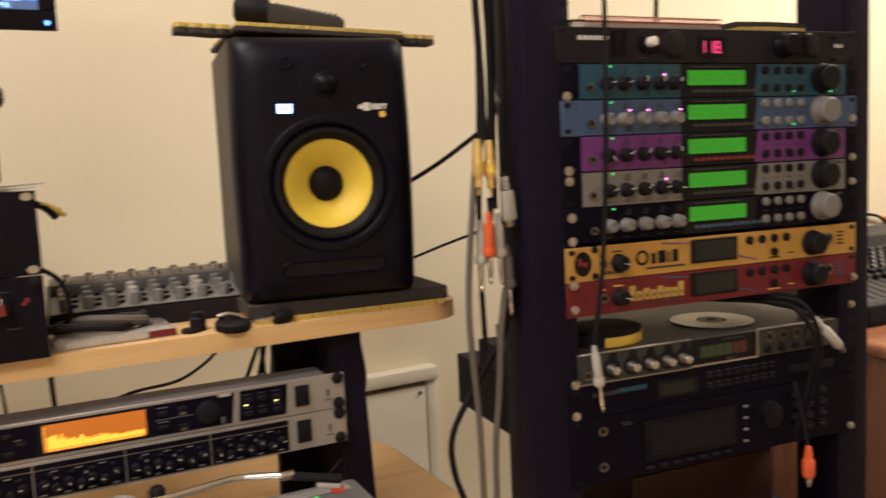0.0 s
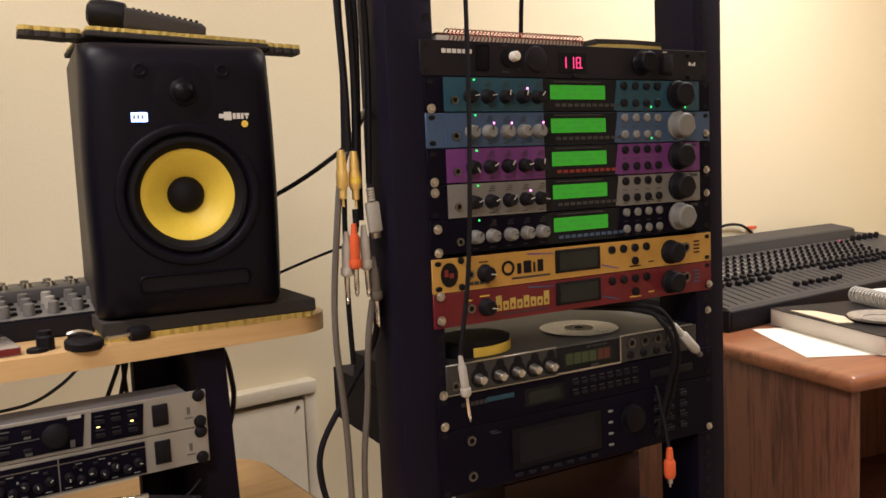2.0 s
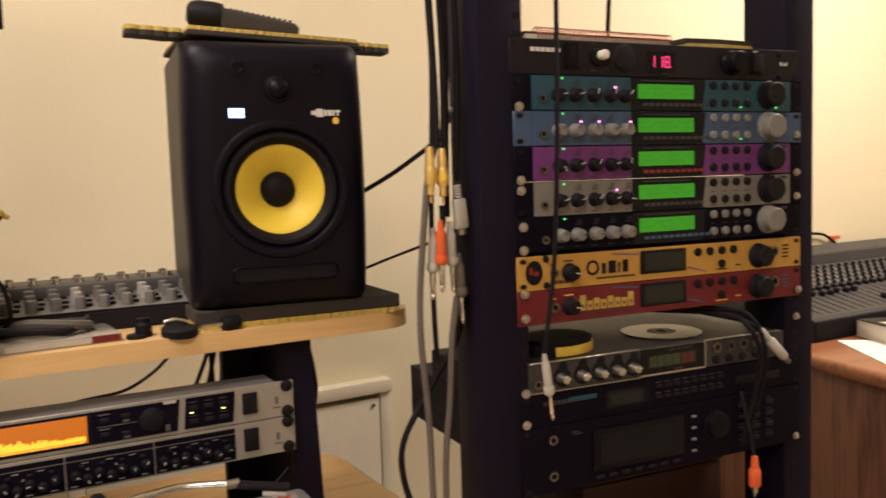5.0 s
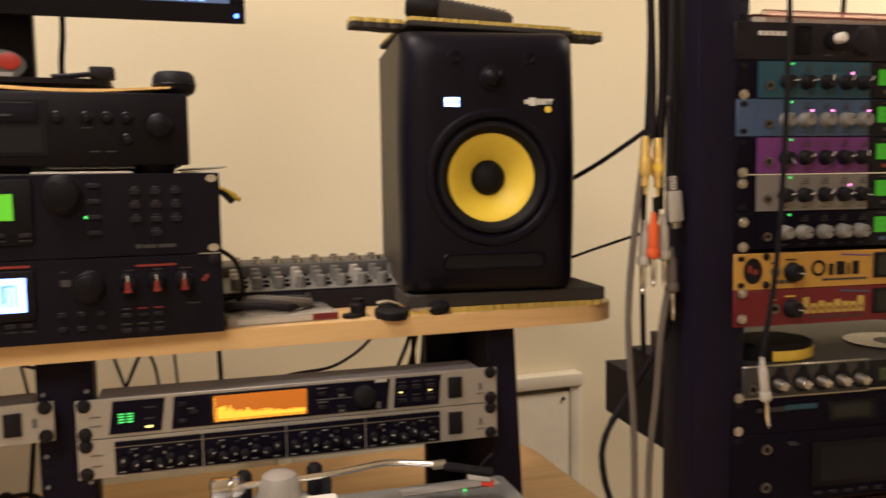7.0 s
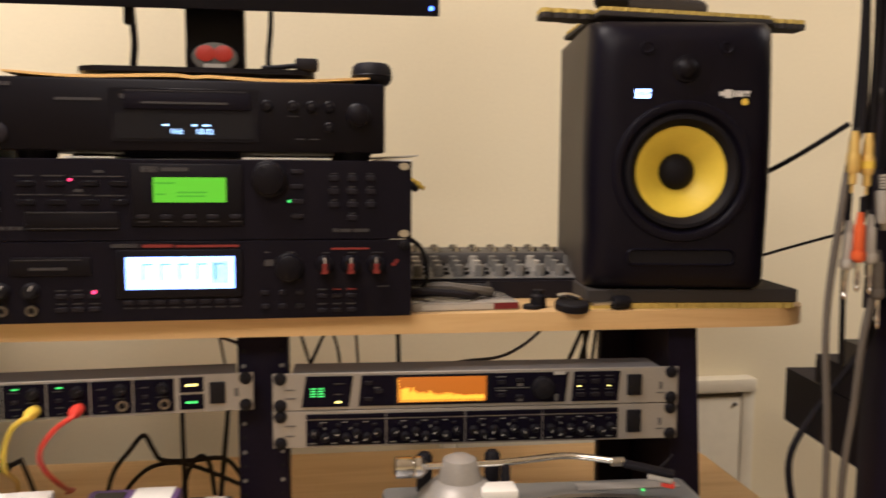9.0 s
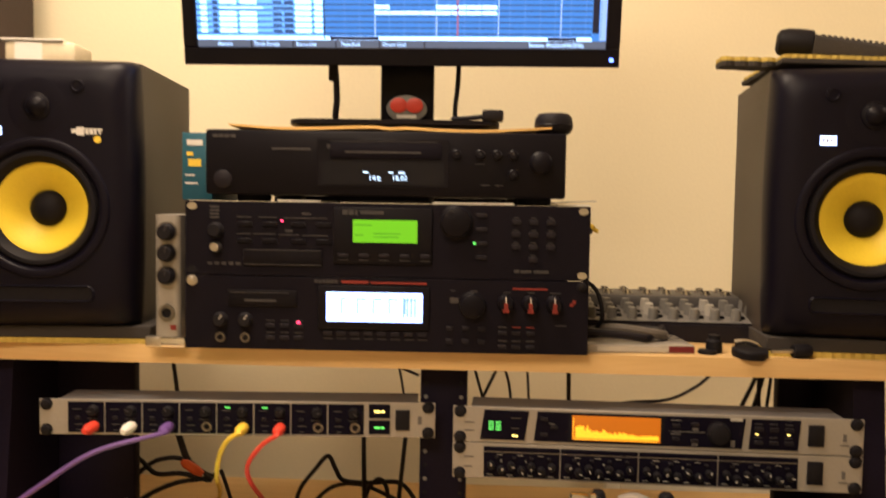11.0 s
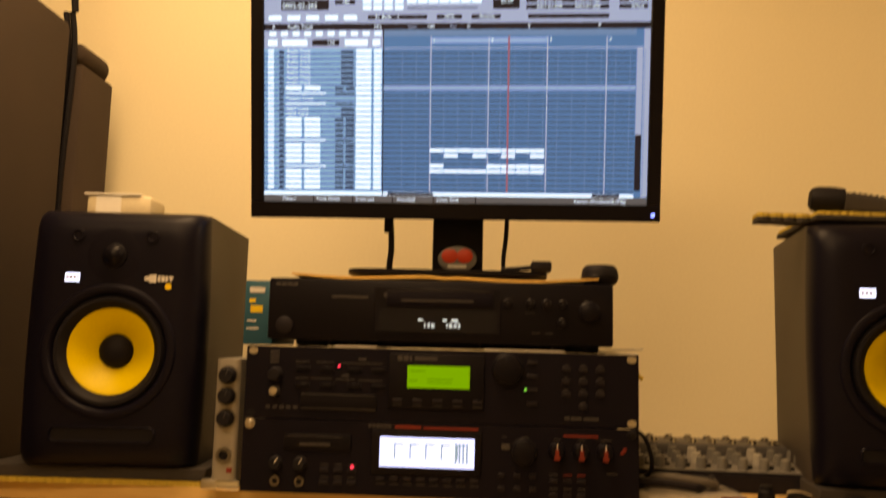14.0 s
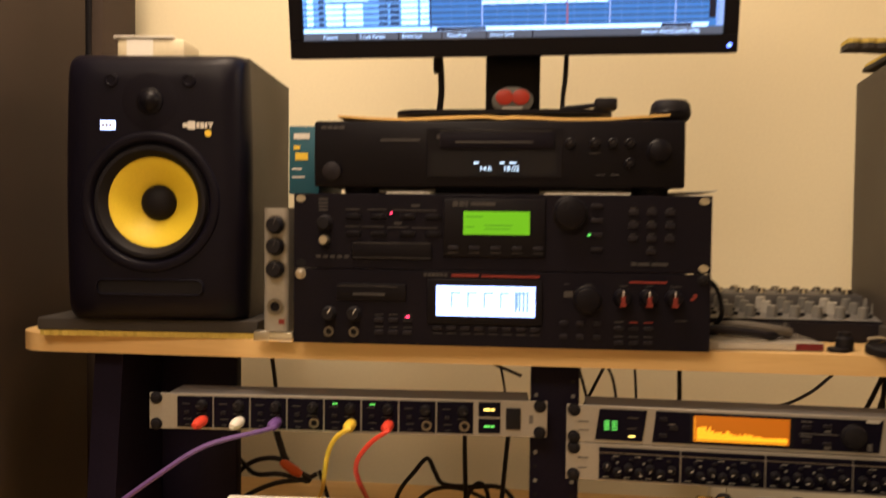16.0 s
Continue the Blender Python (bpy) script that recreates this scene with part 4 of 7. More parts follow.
cable([rk(0.20, 0.14, -0.094), rk(0.290, 0.06, -0.099), rk(0.345, 0.0, -0.106), rk(0.372, -0.03, -0.124)], 0.0030, M_RUBBER, "thin black cable to the pale plug")
cable([rk(0.366, 0.0, -0.22), rk(0.364, -0.018, -0.27), rk(0.3625, -0.028, -0.306)], 0.0026, M_RUBBER, "thin black lead to the orange plug")
wp2 = thing("ribbed_jack", RK @ pose(0.374, -0.030, -0.1253, 0, -45, 0), "pale grey ribbed jack on a looped black cable", "plug")
for i in range(5):
    part("rib", lathe(bm_new(), [(0.0040, 0.0), (0.0046, -0.001), (0.0046, -0.0034), (0.0040, -0.0044)], axis="z", seg=14, at=(0, 0, -0.0005 - i * 0.0045)), M_LTGREY, wp2)
part("barrel", lathe(bm_new(), [(0.0050, -0.023), (0.0072, -0.026), (0.0072, -0.060), (0.0055, -0.064)], axis="z", seg=18), M_LTGREY, wp2)
part("tip", lathe(bm_new(), [(0.0042, -0.064), (0.0042, -0.074), (0.0030, -0.076)], axis="z", seg=14), M_GREYCABLE, wp2)
rp = thing("phono_plug", RK @ pose(0.3625, -0.030, -0.309), "orange-red phono plug hanging on a black cable", "plug")
part("strain_relief", lathe(bm_new(), [(0.0040, 0.002), (0.0052, -0.006), (0.0056, -0.016)], axis="z", seg=14), M_ORANGE, rp)
part("barrel", lathe(bm_new(), [(0.0068, -0.016), (0.0085, -0.020), (0.0085, -0.038), (0.0068, -0.043)], axis="z", seg=16), M_ORANGE, rp)
part("tip", lathe(bm_new(), [(0.0042, -0.043), (0.0042, -0.051), (0.0018, -0.052), (0.0018, -0.057)], axis="z", seg=12), M_STEEL, rp)

# ---- centre of the shelf: two samplers, a CD recorder and the screen ----
def big_device(name, z, label, depth=0.19):
    d = thing(name, pose(-0.2413, 0, z), label, "rack unit", "stacked studio units")
    part("case", box(bm_new(), 0.024, 0.4586, 0.003, depth, 0.001, 2 * U - 0.001), M_BLACKMETAL, d)
    p = panel("front_panel", 0.4826, 2 * U, M_BLACK, d, ears=False)
    return d


def lcd_sampler(z):
    d = big_device("sampler", z, "black rack sampler with lime green display on another unit")
    for x in (0.0085, 0.4741):
        for zz in (0.0064, 2 * U - 0.0064):
            piece("mounting_slot", "whslot", lambda bm: lathe(bm, [(0.0045, 0), (0.0045, -0.0008)], seg=14), M_STEEL if zz > 0.03 or x > 0.1 else M_RUBBER, d, (x, 0, zz), (0, 0, 0), (1.3, 1, 0.95))
    bars("logo", [(0.030, 0.068 + i * 0.0042, 0.011, 0.0024) for i in range(4)], 0, M_DIMPRINT, d)
    knob(d, 0.0375, 0.054, 0.0085, 0.012, M_RUBBER)
    knob(d, 0.0375, 0.034, 0.0060, 0.010, M_STEEL)
    bars("print_row", [(0.027 + i * 0.0085, 0.0125, 0.0055, 0.0035) for i in range(5)], 0, M_DIMPRINT, d)
    # two rows of keys with lines above, a drive slot
    for i in range(4):
        for zz, n in ((0.066, 0), (0.046, 1)):
            x = (0.064, 0.094, 0.128, 0.158)[i]
            button(d, x + 0.008, zz - 0.004, 0.018, 0.0055, 0.0025, M_PLASTIC)
    bars("key_line", [(0.062, 0.0695, 0.017, 0.0012), (0.088, 0.0695, 0.022, 0.0012), (0.118, 0.0690, 0.052, 0.0012), (0.140, 0.0735, 0.010, 0.0028), (0.062, 0.0495, 0.017, 0.0012), (0.082, 0.0495, 0.026, 0.0012), (0.112, 0.0490, 0.024, 0.0012), (0.141, 0.0485, 0.030, 0.0012), (0.120, 0.0530, 0.009, 0.0028)], 0, M_DIMPRINT, d)
    led(d, 0.1165, 0.0660, G_RED, 0.0016)
    part("drive_slot", box(bm_new(), 0.070, 0.165, -0.0022, 0, 0.012, 0.032, 0.0012), M_PLASTIC, d)
    bars("drive_line", [(0.072, 0.0305, 0.090, 0.0008), (0.072, 0.0135, 0.092, 0.0008)], -0.0022, M_DIMPRINT, d)
    part("bezel", box(bm_new(), 0.178, 0.296, -0.003, 0, 0.016, 0.084, 0.0018), M_PLASTIC, d)
    rd = plate("readout", 0.2015, 0.2780, 0.0420, 0.0690, -0.003, G_LIME, d, 0.0006)
    bars("readout_text", [(0.204, 0.062, 0.020, 0.0016), (0.226, 0.052, 0.032, 0.0016), (0.226, 0.048, 0.030, 0.0014), (0.204, 0.050, 0.010, 0.0016)], -0.0036, G_LIMEDARK, rd, 0.0003)
    bars("model_mark", [(0.189, 0.0745, 0.006, 0.0062), (0.1965, 0.0745, 0.006, 0.0062), (0.204, 0.0745, 0.0025, 0.0062)], -0.003, M_DIMPRINT, d)
    bars("model_sub", [(0.210, 0.0755, 0.028, 0.0042)], -0.003, M_DIMPRINT, d)
    for i in range(5):
        button(d, 0.190 + i * 0.0245, 0.0265, 0.012, 0.0045, 0.0025, M_CHARCOAL, -0.003)
    bars("softkey_print", [(0.184 + i * 0.0245, 0.0205, 0.012, 0.0011) for i in range(5)], -0.003, M_DIMPRINT, d)
    knob(d, 0.3240, 0.068, 0.0185, 0.012, M_PLASTIC, name="data_wheel")
    piece("finger_dimple", "dimple", b_ring(0.0035, 0.0048, 0.0006), M_CHARCOAL, d, (0.318, -0.012, 0.076))
    for i in range(4):
        button(d, 0.354, 0.076 - i * 0.0165, 0.013, 0.0050, 0.0025, M_CHARCOAL)
    led(d, 0.3458, 0.0432, G_GRN, 0.0019)
    for i in range(3):
        for k in range(4):
            if k < 3 or i == 1:
                button(d, 0.395 + i * 0.0205, 0.069 - k * 0.0148, 0.0105, 0.0062, 0.0025, M_CHARCOAL)
                bars("digit_print", [(0.392 + i * 0.0205, 0.0735 - k * 0.0148, 0.006, 0.0013)], 0, M_DIMPRINT, d)
    bars("maker_mark", [(0.3935, 0.0085, 0.006, 0.0042), (0.401, 0.0085, 0.013, 0.0036), (0.4165, 0.0085, 0.018, 0.0036)], 0, M_DIMPRINT, d)
    return d


def processor(z):
    d = big_device("voice_processor", z, "black studio processor with bright white display on the shelf")
    for x in (0.0085, 0.4741):
        screw(d, x, 2 * U - 0.0064, M_STEEL if x < 0.1 else M_RUBBER, 0.005)
    for x in (0.03, 0.44):
        for y in (0.03, 0.28):
            part("foot", lathe(bm_new(), [(0.010, -0.0009), (0.010, 0.002)], axis="z", seg=14, at=(x, y, 0)), M_RUBBER, d)
    bars("maker_mark", [(0.1555 + i * 0.0048, 0.0815, 0.0038, 0.0042) for i in range(6)], 0, M_DIMPRINT, d)
    bars("red_title", [(0.188, 0.0815, 0.032, 0.0035), (0.223, 0.0815, 0.067, 0.0026)], 0, M_REDPRINT, d)
    part("drive_slot", box(bm_new(), 0.052, 0.135, -0.0022, 0, 0.052, 0.072, 0.0012), M_PLASTIC, d)
    bars("drive_line", [(0.055, 0.0685, 0.070, 0.0008), (0.072, 0.0580, 0.038, 0.0030)], -0.0022, M_DIMPRINT, d)
    part("bezel", box(bm_new(), 0.160, 0.294, -0.0028, 0, 0.026, 0.0795, 0.0018), M_PLASTIC, d)
    rd = plate("readout", 0.1705, 0.2855, 0.0360, 0.0715, -0.0028, G_WHITELCD, d, 0.0006)
    bars("readout_text", [(0.188 + i * 0.019, 0.046, 0.0016, 0.018) for i in range(5)] + [(0.188 + i * 0.019, 0.0625, 0.011, 0.0016) for i in range(5)] + [(0.262 + i * 0.0045, 0.042, 0.002, 0.024) for i in range(4)], -0.0034, G_LCDINK, rd, 0.0003)
    for i in range(8):
        button(d, 0.172 + i * 0.0162, 0.0215, 0.0105, 0.0050, 0.0025, M_CHARCOAL)
    bars("softkey_print", [(0.167 + i * 0.0162, 0.0145, 0.011, 0.0012) for i in range(8)], 0, M_DIMPRINT, d)
    for x in (0.043, 0.073):
        knob(d, x, 0.036, 0.0080, 0.010, M_RUBBER, 0, 30)
        jack(d, x, 0.0145, 0.0060)
    for i in range(3):
        button(d, 0.103 + i * 0.017, 0.0295, 0.011, 0.0050, 0.0025, M_CHARCOAL)
        button(d, 0.103 + i * 0.017, 0.0150, 0.011, 0.0050, 0.0025, M_CHARCOAL)
    bars("key_print", [(0.098 + i * 0.017, 0.0350, 0.010, 0.0012) for i in range(3)] + [(0.098 + i * 0.017, 0.0205, 0.010, 0.0012) for i in range(3)], 0, M_DIMPRINT, d)
    led(d, 0.1370, 0.0335, G_RED, 0.0022)
    for i, x in enumerate((0.384, 0.413, 0.4415)):
        knob(d, x, 0.061, 0.0092, 0.013, M_PLASTIC, 0, 0)
        bars("red_arrow", [(x - 0.0022, 0.0545, 0.0044, 0.0085), (x - 0.0035, 0.0515, 0.007, 0.004)], -0.0135, M_REDPRINT, d)
    bars("red_legend", [(0.392, 0.0775, 0.042, 0.0022), (0.4605, 0.0585, 0.004, 0.0035), (0.4635, 0.0615, 0.004, 0.0045)], 0, M_REDPRINT, d)
    bars("legend", [(0.381, 0.0735, 0.009, 0.0012), (0.410, 0.0735, 0.009, 0.0012), (0.437, 0.0735, 0.013, 0.0012), (0.444, 0.0345, 0.013, 0.0013)], 0, M_DIMPRINT, d)
    for i in range(3):
        for k in range(2):
            bars("legend", [(0.376 + i * 0.0165, 0.0318 - k * 0.0165, 0.010, 0.0014)], 0, M_REDPRINT if k == 0 and i else M_DIMPRINT, d)
            button(d, 0.381 + i * 0.0165, 0.0255 - k * 0.0165, 0.010, 0.0045, 0.0025, M_CHARCOAL)
    for i in range(3):
        for k in range(2):
            button(d, 0.318 + i * 0.019, 0.0300 - k * 0.0155, 0.0085, 0.0055, 0.0025, M_CHARCOAL)
    bars("arrow_print", [(0.318, 0.060, 0.010, 0.007), (0.342, 0.0745, 0.009, 0.0014), (0.318, 0.0745, 0.006, 0.0014)], 0, M_DIMPRINT, d)
    knob(d, 0.345, 0.058, 0.0150, 0.010, M_PLASTIC, name="data_wheel")
    return d


processor(1.004)
lcd_sampler(1.004 + 2 * U)


def cd_recorder(z):
    d = thing("cd_recorder", pose(-0.2185, 0.004, z), "black home CD recorder with blue-white readout on the samplers", "CD recorder", "stacked studio units")
    W, H = 0.430, 0.0855
    part("case", box(bm_new(), 0.004, W - 0.004, 0.008, 0.28, 0.0095, H - 0.001, 0.002), M_BLACK, d)
    # two added dark plates block the bright wall behind the gap under the deck
    part("bottom_plate", box(bm_new(), 0.142, 0.266, 0.03, 0.27, 0.0025, 0.0093), M_BLACKMETAL, d)
    part("rear_skirt", box(bm_new(), 0.02, W - 0.02, 0.275, 0.279, 0.0005, 0.0094), M_BLACKMETAL, d)
    part("fascia", box(bm_new(), 0, W, 0, 0.009, 0.0080, H, 0.0035), M_PLASTIC, d)
    for x in (0.052, 0.395):
        for y in (0.03, 0.25):
            part("foot", lathe(bm_new(), [(0.019, 0.0), (0.021, 0.003), (0.021, 0.012)], axis="z", seg=20, at=(x, y, 0)), M_RUBBER, d)
    bars("maker_mark", [(0.009 + i * 0.0072, 0.0755, 0.0058, 0.0040) for i in range(4)], 0, M_DIMPRINT, d)
    piece("power_button", "power", lambda bm: lathe(bm, [(0.0105, 0), (0.0110, -0.003), (0.009, -0.004)], seg=24), M_CHARCOAL, d, (0.022, 0, 0.026))
    bars("gold_print", [(0.080, 0.0615, 0.046, 0.0028)], 0, M_DIMPRINT, d)
    part("window_frame", box(bm_new(), 0.134, 0.292, -0.0012, 0.0, 0.018, 0.076, 0.0008, 1), M_PLASTIC, d)
    part("tray", box(bm_new(), 0.150, 0.282, -0.0030, 0.0, 0.053, 0.0715, 0.0012), M_BLACK, d)
    bars("tray_mark", [(0.146, 0.0640, 0.007, 0.0050)], -0.0012, M_DIMPRINT, d)
    bars("tray_line", [(0.150, 0.0725, 0.128, 0.0007), (0.168, 0.0590, 0.090, 0.0022)], -0.0031, M_DIMPRINT, d)
    plate("readout_window", 0.140, 0.286, 0.022, 0.049, -0.0012, M_WINDOW, d, 0.0006)
    lettering("track_readout", "14", 0.0085, G_VFD, d, (0.196, -0.0022, 0.0270))
    bars("readout_bar", [(0.2073, 0.0270, 0.0030, 0.0010), (0.2073, 0.0298, 0.0030, 0.0010), (0.2065, 0.0270, 0.0010, 0.0055)], -0.0020, G_VFD, d, 0.0003)
    lettering("time_readout", "18.02", 0.0085, G_VFD, d, (0.2235, -0.0022, 0.0270))
    bars("readout_flag", [(0.1895, 0.0355, 0.0060, 0.0018), (0.2200, 0.0355, 0.0050, 0.0018), (0.2310, 0.0355, 0.0080, 0.0018)], -0.0018, G_VFD, d, 0.0004)
    for x, zz in ((0.300, 0.059), (0.328, 0.059), (0.348, 0.059), (0.3675, 0.059), (0.3675, 0.036)):
        piece("key", "cdkey", b_round(0.0062, 0.004), M_PLASTIC, d, (x, 0, zz))
        # a grey square painted on each key as its highlight
        bars("key_glint", [(x - 0.001, zz, 0.0022, 0.0022)], -0.0041, M_DIMPRINT, d)
    bars("key_print", [(0.330, 0.0225, 0.010, 0.0012), (0.346, 0.0225, 0.010, 0.0012), (0.322, 0.0475, 0.012, 0.0011)], 0, M_DIMPRINT, d)
    knob(d, 0.400, 0.050, 0.0125, 0.012, M_PLASTIC, name="jog_knob")
    return d


cd_recorder(1.004 + 4 * U)
CDT = 1.004 + 4 * U + 0.0855


def computer_screen():
    W, H = 0.555, 0.335
    d = thing("computer_screen", pose(0.006, 0.083, 1.357, 10.0, 0, -1.6), "black flat computer screen showing a sequencer in blue and white", "screen")
    X0, X1 = -W / 2, W / 2
    bm = bm_new()
    box(bm, X0, X1, 0.004, 0.03, 0.0, H, 0.004)
    box(bm, X0 + 0.06, X1 - 0.06, 0.028, 0.05, 0.04, H - 0.05, 0.008)
    part("housing", bm, M_PLASTIC, d)
    bz = 0.0175
    for x0, x1, z0, z1 in ((X0, X1, 0, 0.0225), (X0, X1, H - 0.0215, H), (X0, X0 + bz, 0.0225, H - 0.0215), (X1 - bz, X1, 0.0225, H - 0.0215)):
        part("bezel", box(bm_new(), x0, x1, -0.002, 0.0038, z0, z1, 0.001, 1), M_PLASTIC, d)
    led(d, X1 - 0.010, 0.009, G_BLUELED, 0.0028, -0.002)
    SX0, SX1, SZ0, SZ1 = X0 + bz, X1 - bz, 0.0225, H - 0.0215
    SW, SH = SX1 - SX0, SZ1 - SZ0
    panel_ob = plate("display_panel", SX0, SX1, SZ0, SZ1, 0.0035, G_S_BG, d, 0.0005)
    lay = {}

    def r(x0, x1, z0, z1, m, k=0):
        """A flat patch of the picture; x from 0 to 1 across, z from 0 at the top to 1."""
        key = (m.name, k)
        if key not in lay:
            lay[key] = (bm_new(), m, k)
        y = 0.0029 - 0.0002 * k
        b = lay[key][0]
        f = [(x0, z1), (x1, z1), (x1, z0), (x0, z0)]
        b.faces.new([b.verts.new((SX0 + x * SW, y, SZ1 - z * SH)) for x, z in f])

    def tx(s, x, z, size, m=G_S_TEXT, sq=0.9):
        lettering("screen_text", s, size, m, panel_ob, (SX0 + x * SW, 0.0016, SZ1 - z * SH), squeeze=sq, thick=0.0001)

    # menu line and tool bars
    r(0, 1, 0, 0.052, G_S_DARK)
    for s, x in (("PROJECT", 0.038), ("SONG", 0.112), ("SEQUENCE", 0.160), ("EDIT", 0.240), ("SAMPLER", 0.285), ("MIXER/EFFECTS", 0.358), ("SYSTEM", 0.477), ("DISK/USB", 0.547), ("MASTERING", 0.625)):
        tx(s, x, 0.043, 0.0078)
    r(0.010, 0.028, 0.012, 0.040, G_S_TEXT, 1)
    r(0, 1, 0.052, 0.170, G_S_BAR)
    for x0, x1, z0, z1 in ((0.045, 0.172, 0.060, 0.108), (0.188, 0.242, 0.062, 0.082), (0.600, 0.668, 0.062, 0.108), (0.685, 0.895, 0.060, 0.080), (0.685, 0.895, 0.090, 0.110), (0.920, 0.992, 0.060, 0.080), (0.920, 0.992, 0.090, 0.110), (0.275, 0.430, 0.132, 0.152), (0.455, 0.520, 0.132, 0.152), (0.545, 0.620, 0.132, 0.152), (0.690, 0.895, 0.132, 0.152)):
        r(x0, x1, z0, z1, G_S_DARK, 1)
    for i in range(4):
        for k in range(2):
            r(0.262 + i * 0.028, 0.284 + i * 0.028, 0.060 + k * 0.028, 0.080 + k * 0.028, G_S_TILE, 1)
    for i in range(7):
        r(0.378 + i * 0.028, 0.402 + i * 0.028, 0.058, 0.080, G_S_TILE, 1)
    r(0.378, 0.560, 0.099, 0.104, G_S_DARK, 1)
    for i in range(5):
        r(0.012 + i * 0.05, 0.046 + i * 0.05, 0.132, 0.154, G_S_TILE, 1)
    tx("0002-02-265", 0.049, 0.100, 0.0105)
    tx("480", 0.208, 0.080, 0.0075)
    tx("85.00", 0.620, 0.082, 0.0085)
    tx("0001-01-000", 0.712, 0.078, 0.0072)
    tx("0001-01-000", 0.808, 0.078, 0.0072)
    tx("0001-01-000", 0.712, 0.108, 0.0072)
    tx("0003-01-000", 0.808, 0.108, 0.0072)
    tx("RecOnly", 0.945, 0.078, 0.0072)
    tx("2Meas", 0.950, 0.108, 0.0072)
    tx("01 Bank    1", 0.295, 0.150, 0.0075)
    tx("MFX", 0.475, 0.150, 0.0075)
    tx("AUX/In", 0.565, 0.150, 0.0075)
    # track header line
    r(0, 1, 0.170, 0.200, G_S_DARK, 1)
    tx("8", 0.022, 0.194, 0.0078)
    tx("Audio Track", 0.062, 0.194, 0.0078)
    tx("Mix", 0.292, 0.194, 0.0078)
    tx("Level", 0.380, 0.194, 0.0068, G_S_BAR)
    tx("100", 0.430, 0.194, 0.0078)
    tx("Pan", 0.490, 0.194, 0.0068, G_S_BAR)
    tx("C", 0.534, 0.194, 0.0078)
    tx("0", 0.690, 0.194, 0.0078)
    tx("0", 0.868, 0.194, 0.0078)
    # left column: tools and track rows
    LX = 0.318
    r(0, LX, 0.200, 0.285, G_S_BAR)
    for i in range(10):
        r(0.014 + i * 0.031, 0.032 + i * 0.031, 0.206, 0.226, G_S_TILE, 1)
    for x0, x1 in ((0.010, 0.035), (0.048, 0.115), (0.215, 0.275), (0.288, 0.308)):
        r(x0, x1, 0.244, 0.272, G_S_TILE, 1)
    r(0.128, 0.200, 0.244, 0.272, G_S_DARK, 1)
    tx("120", 0.168, 0.268, 0.0078)
    r(0, LX, 0.285, 0.952, G_S_LIST)
    ROWS = 27
    for i in range(ROWS):
        z0 = 0.287 + i * 0.0243
        z1 = z0 + 0.0243
        r(0, LX, z1 - 0.0060, z1, G_S_LINE, 1)
        r(0.245, 0.285, z0 + 0.002, z1 - 0.0045, G_S_TILE, 2)
        r(0.292, 0.312, z0 + 0.002, z1 - 0.0045, G_S_TILE, 2)
        r(0.040, 0.053, z0 + 0.005, z1 - 0.006, G_S_LINE, 2)
        r(0.010, 0.026, z0 + 0.003, z1 - 0.005, G_S_TILE, 2)
        if i < 7:
            tx("Audio Track", 0.060, z1 - 0.0050, 0.0074)
            r(0.205, 0.238, z0 + 0.006, z1 - 0.006, G_S_LINE, 2)
        elif i in (8, 10, 17, 22):
            r(0.058, 0.165, z0 + 0.008, z1 - 0.010, G_S_TILE, 2)
            r(0.190, 0.240, z0 + 0.007, z1 - 0.008, G_S_LINE, 2)
        elif i == 9:
            tx("Pattern Track", 0.060, z1 - 0.0050, 0.0074)
        elif i in (11, 12):
            tx("MIDI Track", 0.060, z1 - 0.0050, 0.0074)
            r(0.205, 0.240, z0 + 0.006, z1 - 0.006, G_S_LINE, 2)
        else:
            r(0.058, 0.100, z0 + 0.002, z1 - 0.0045, G_S_TILE, 2)
            r(0.108, 0.150, z0 + 0.002, z1 - 0.0045, G_S_TILE, 2)
            r(0.190, 0.212, z0 + 0.006, z1 - 0.007, G_S_LINE, 2)
            r(0.218, 0.240, z0 + 0.005, z1 - 0.006, G_S_LINE, 2)
    # song area: ruler, row lines, bar lines, clips, cursor
    r(LX, 0.965, 0.200, 0.228, G_S_GRID, 1)
    r(0.440, 0.740, 0.238, 0.262, G_S_SEL, 1)
    for i in range(ROWS):
        z1 = 0.287 + (i + 1) * 0.0243
        r(LX, 0.965, z1 - 0.0060, z1, G_S_LINE, 1)
    r(LX, 0.965, 0.457, 0.478, G_S_SEL, 2)
    for i in range(18):
        x = 0.366 + i * 0.0365
        r(x, x + 0.0012, 0.286, 0.952, G_S_GRID, 2)
    for i in range(4):
        x = 0.440 + i * 0.150
        r(x, x + 0.0022, 0.232, 0.952, G_S_MARK, 3)
        tx(str(i + 1), x + 0.006, 0.258, 0.0075)
    r(LX, 0.990, 0.2835, 0.2865, G_S_MARK, 3)
    for i in range(8):
        x = 0.440 + i * 0.0372
        r(x + 0.0008, x + 0.0364, 0.748, 0.764, G_S_TILE, 4)
        if i % 2:
            r(x + 0.0008, x + 0.0364, 0.772, 0.788, G_S_TILE, 4)
        if i == 0 or i > 3:
            r(x + 0.0008, x + 0.0364, 0.820, 0.837, G_S_TILE, 4)
        r(x + 0.0008, x + 0.0364, 0.845, 0.860, G_S_TILE, 4)
    r(0.640, 0.6445, 0.232, 0.952, G_S_RED, 5)
    r(LX - 0.003, LX, 0.200, 0.965, G_S_DARK, 3)
    r(0.967, 0.982, 0.286, 0.680, G_S_BAR, 1)
    r(0.967, 0.982, 0.680, 0.935, G_S_DARK, 1)
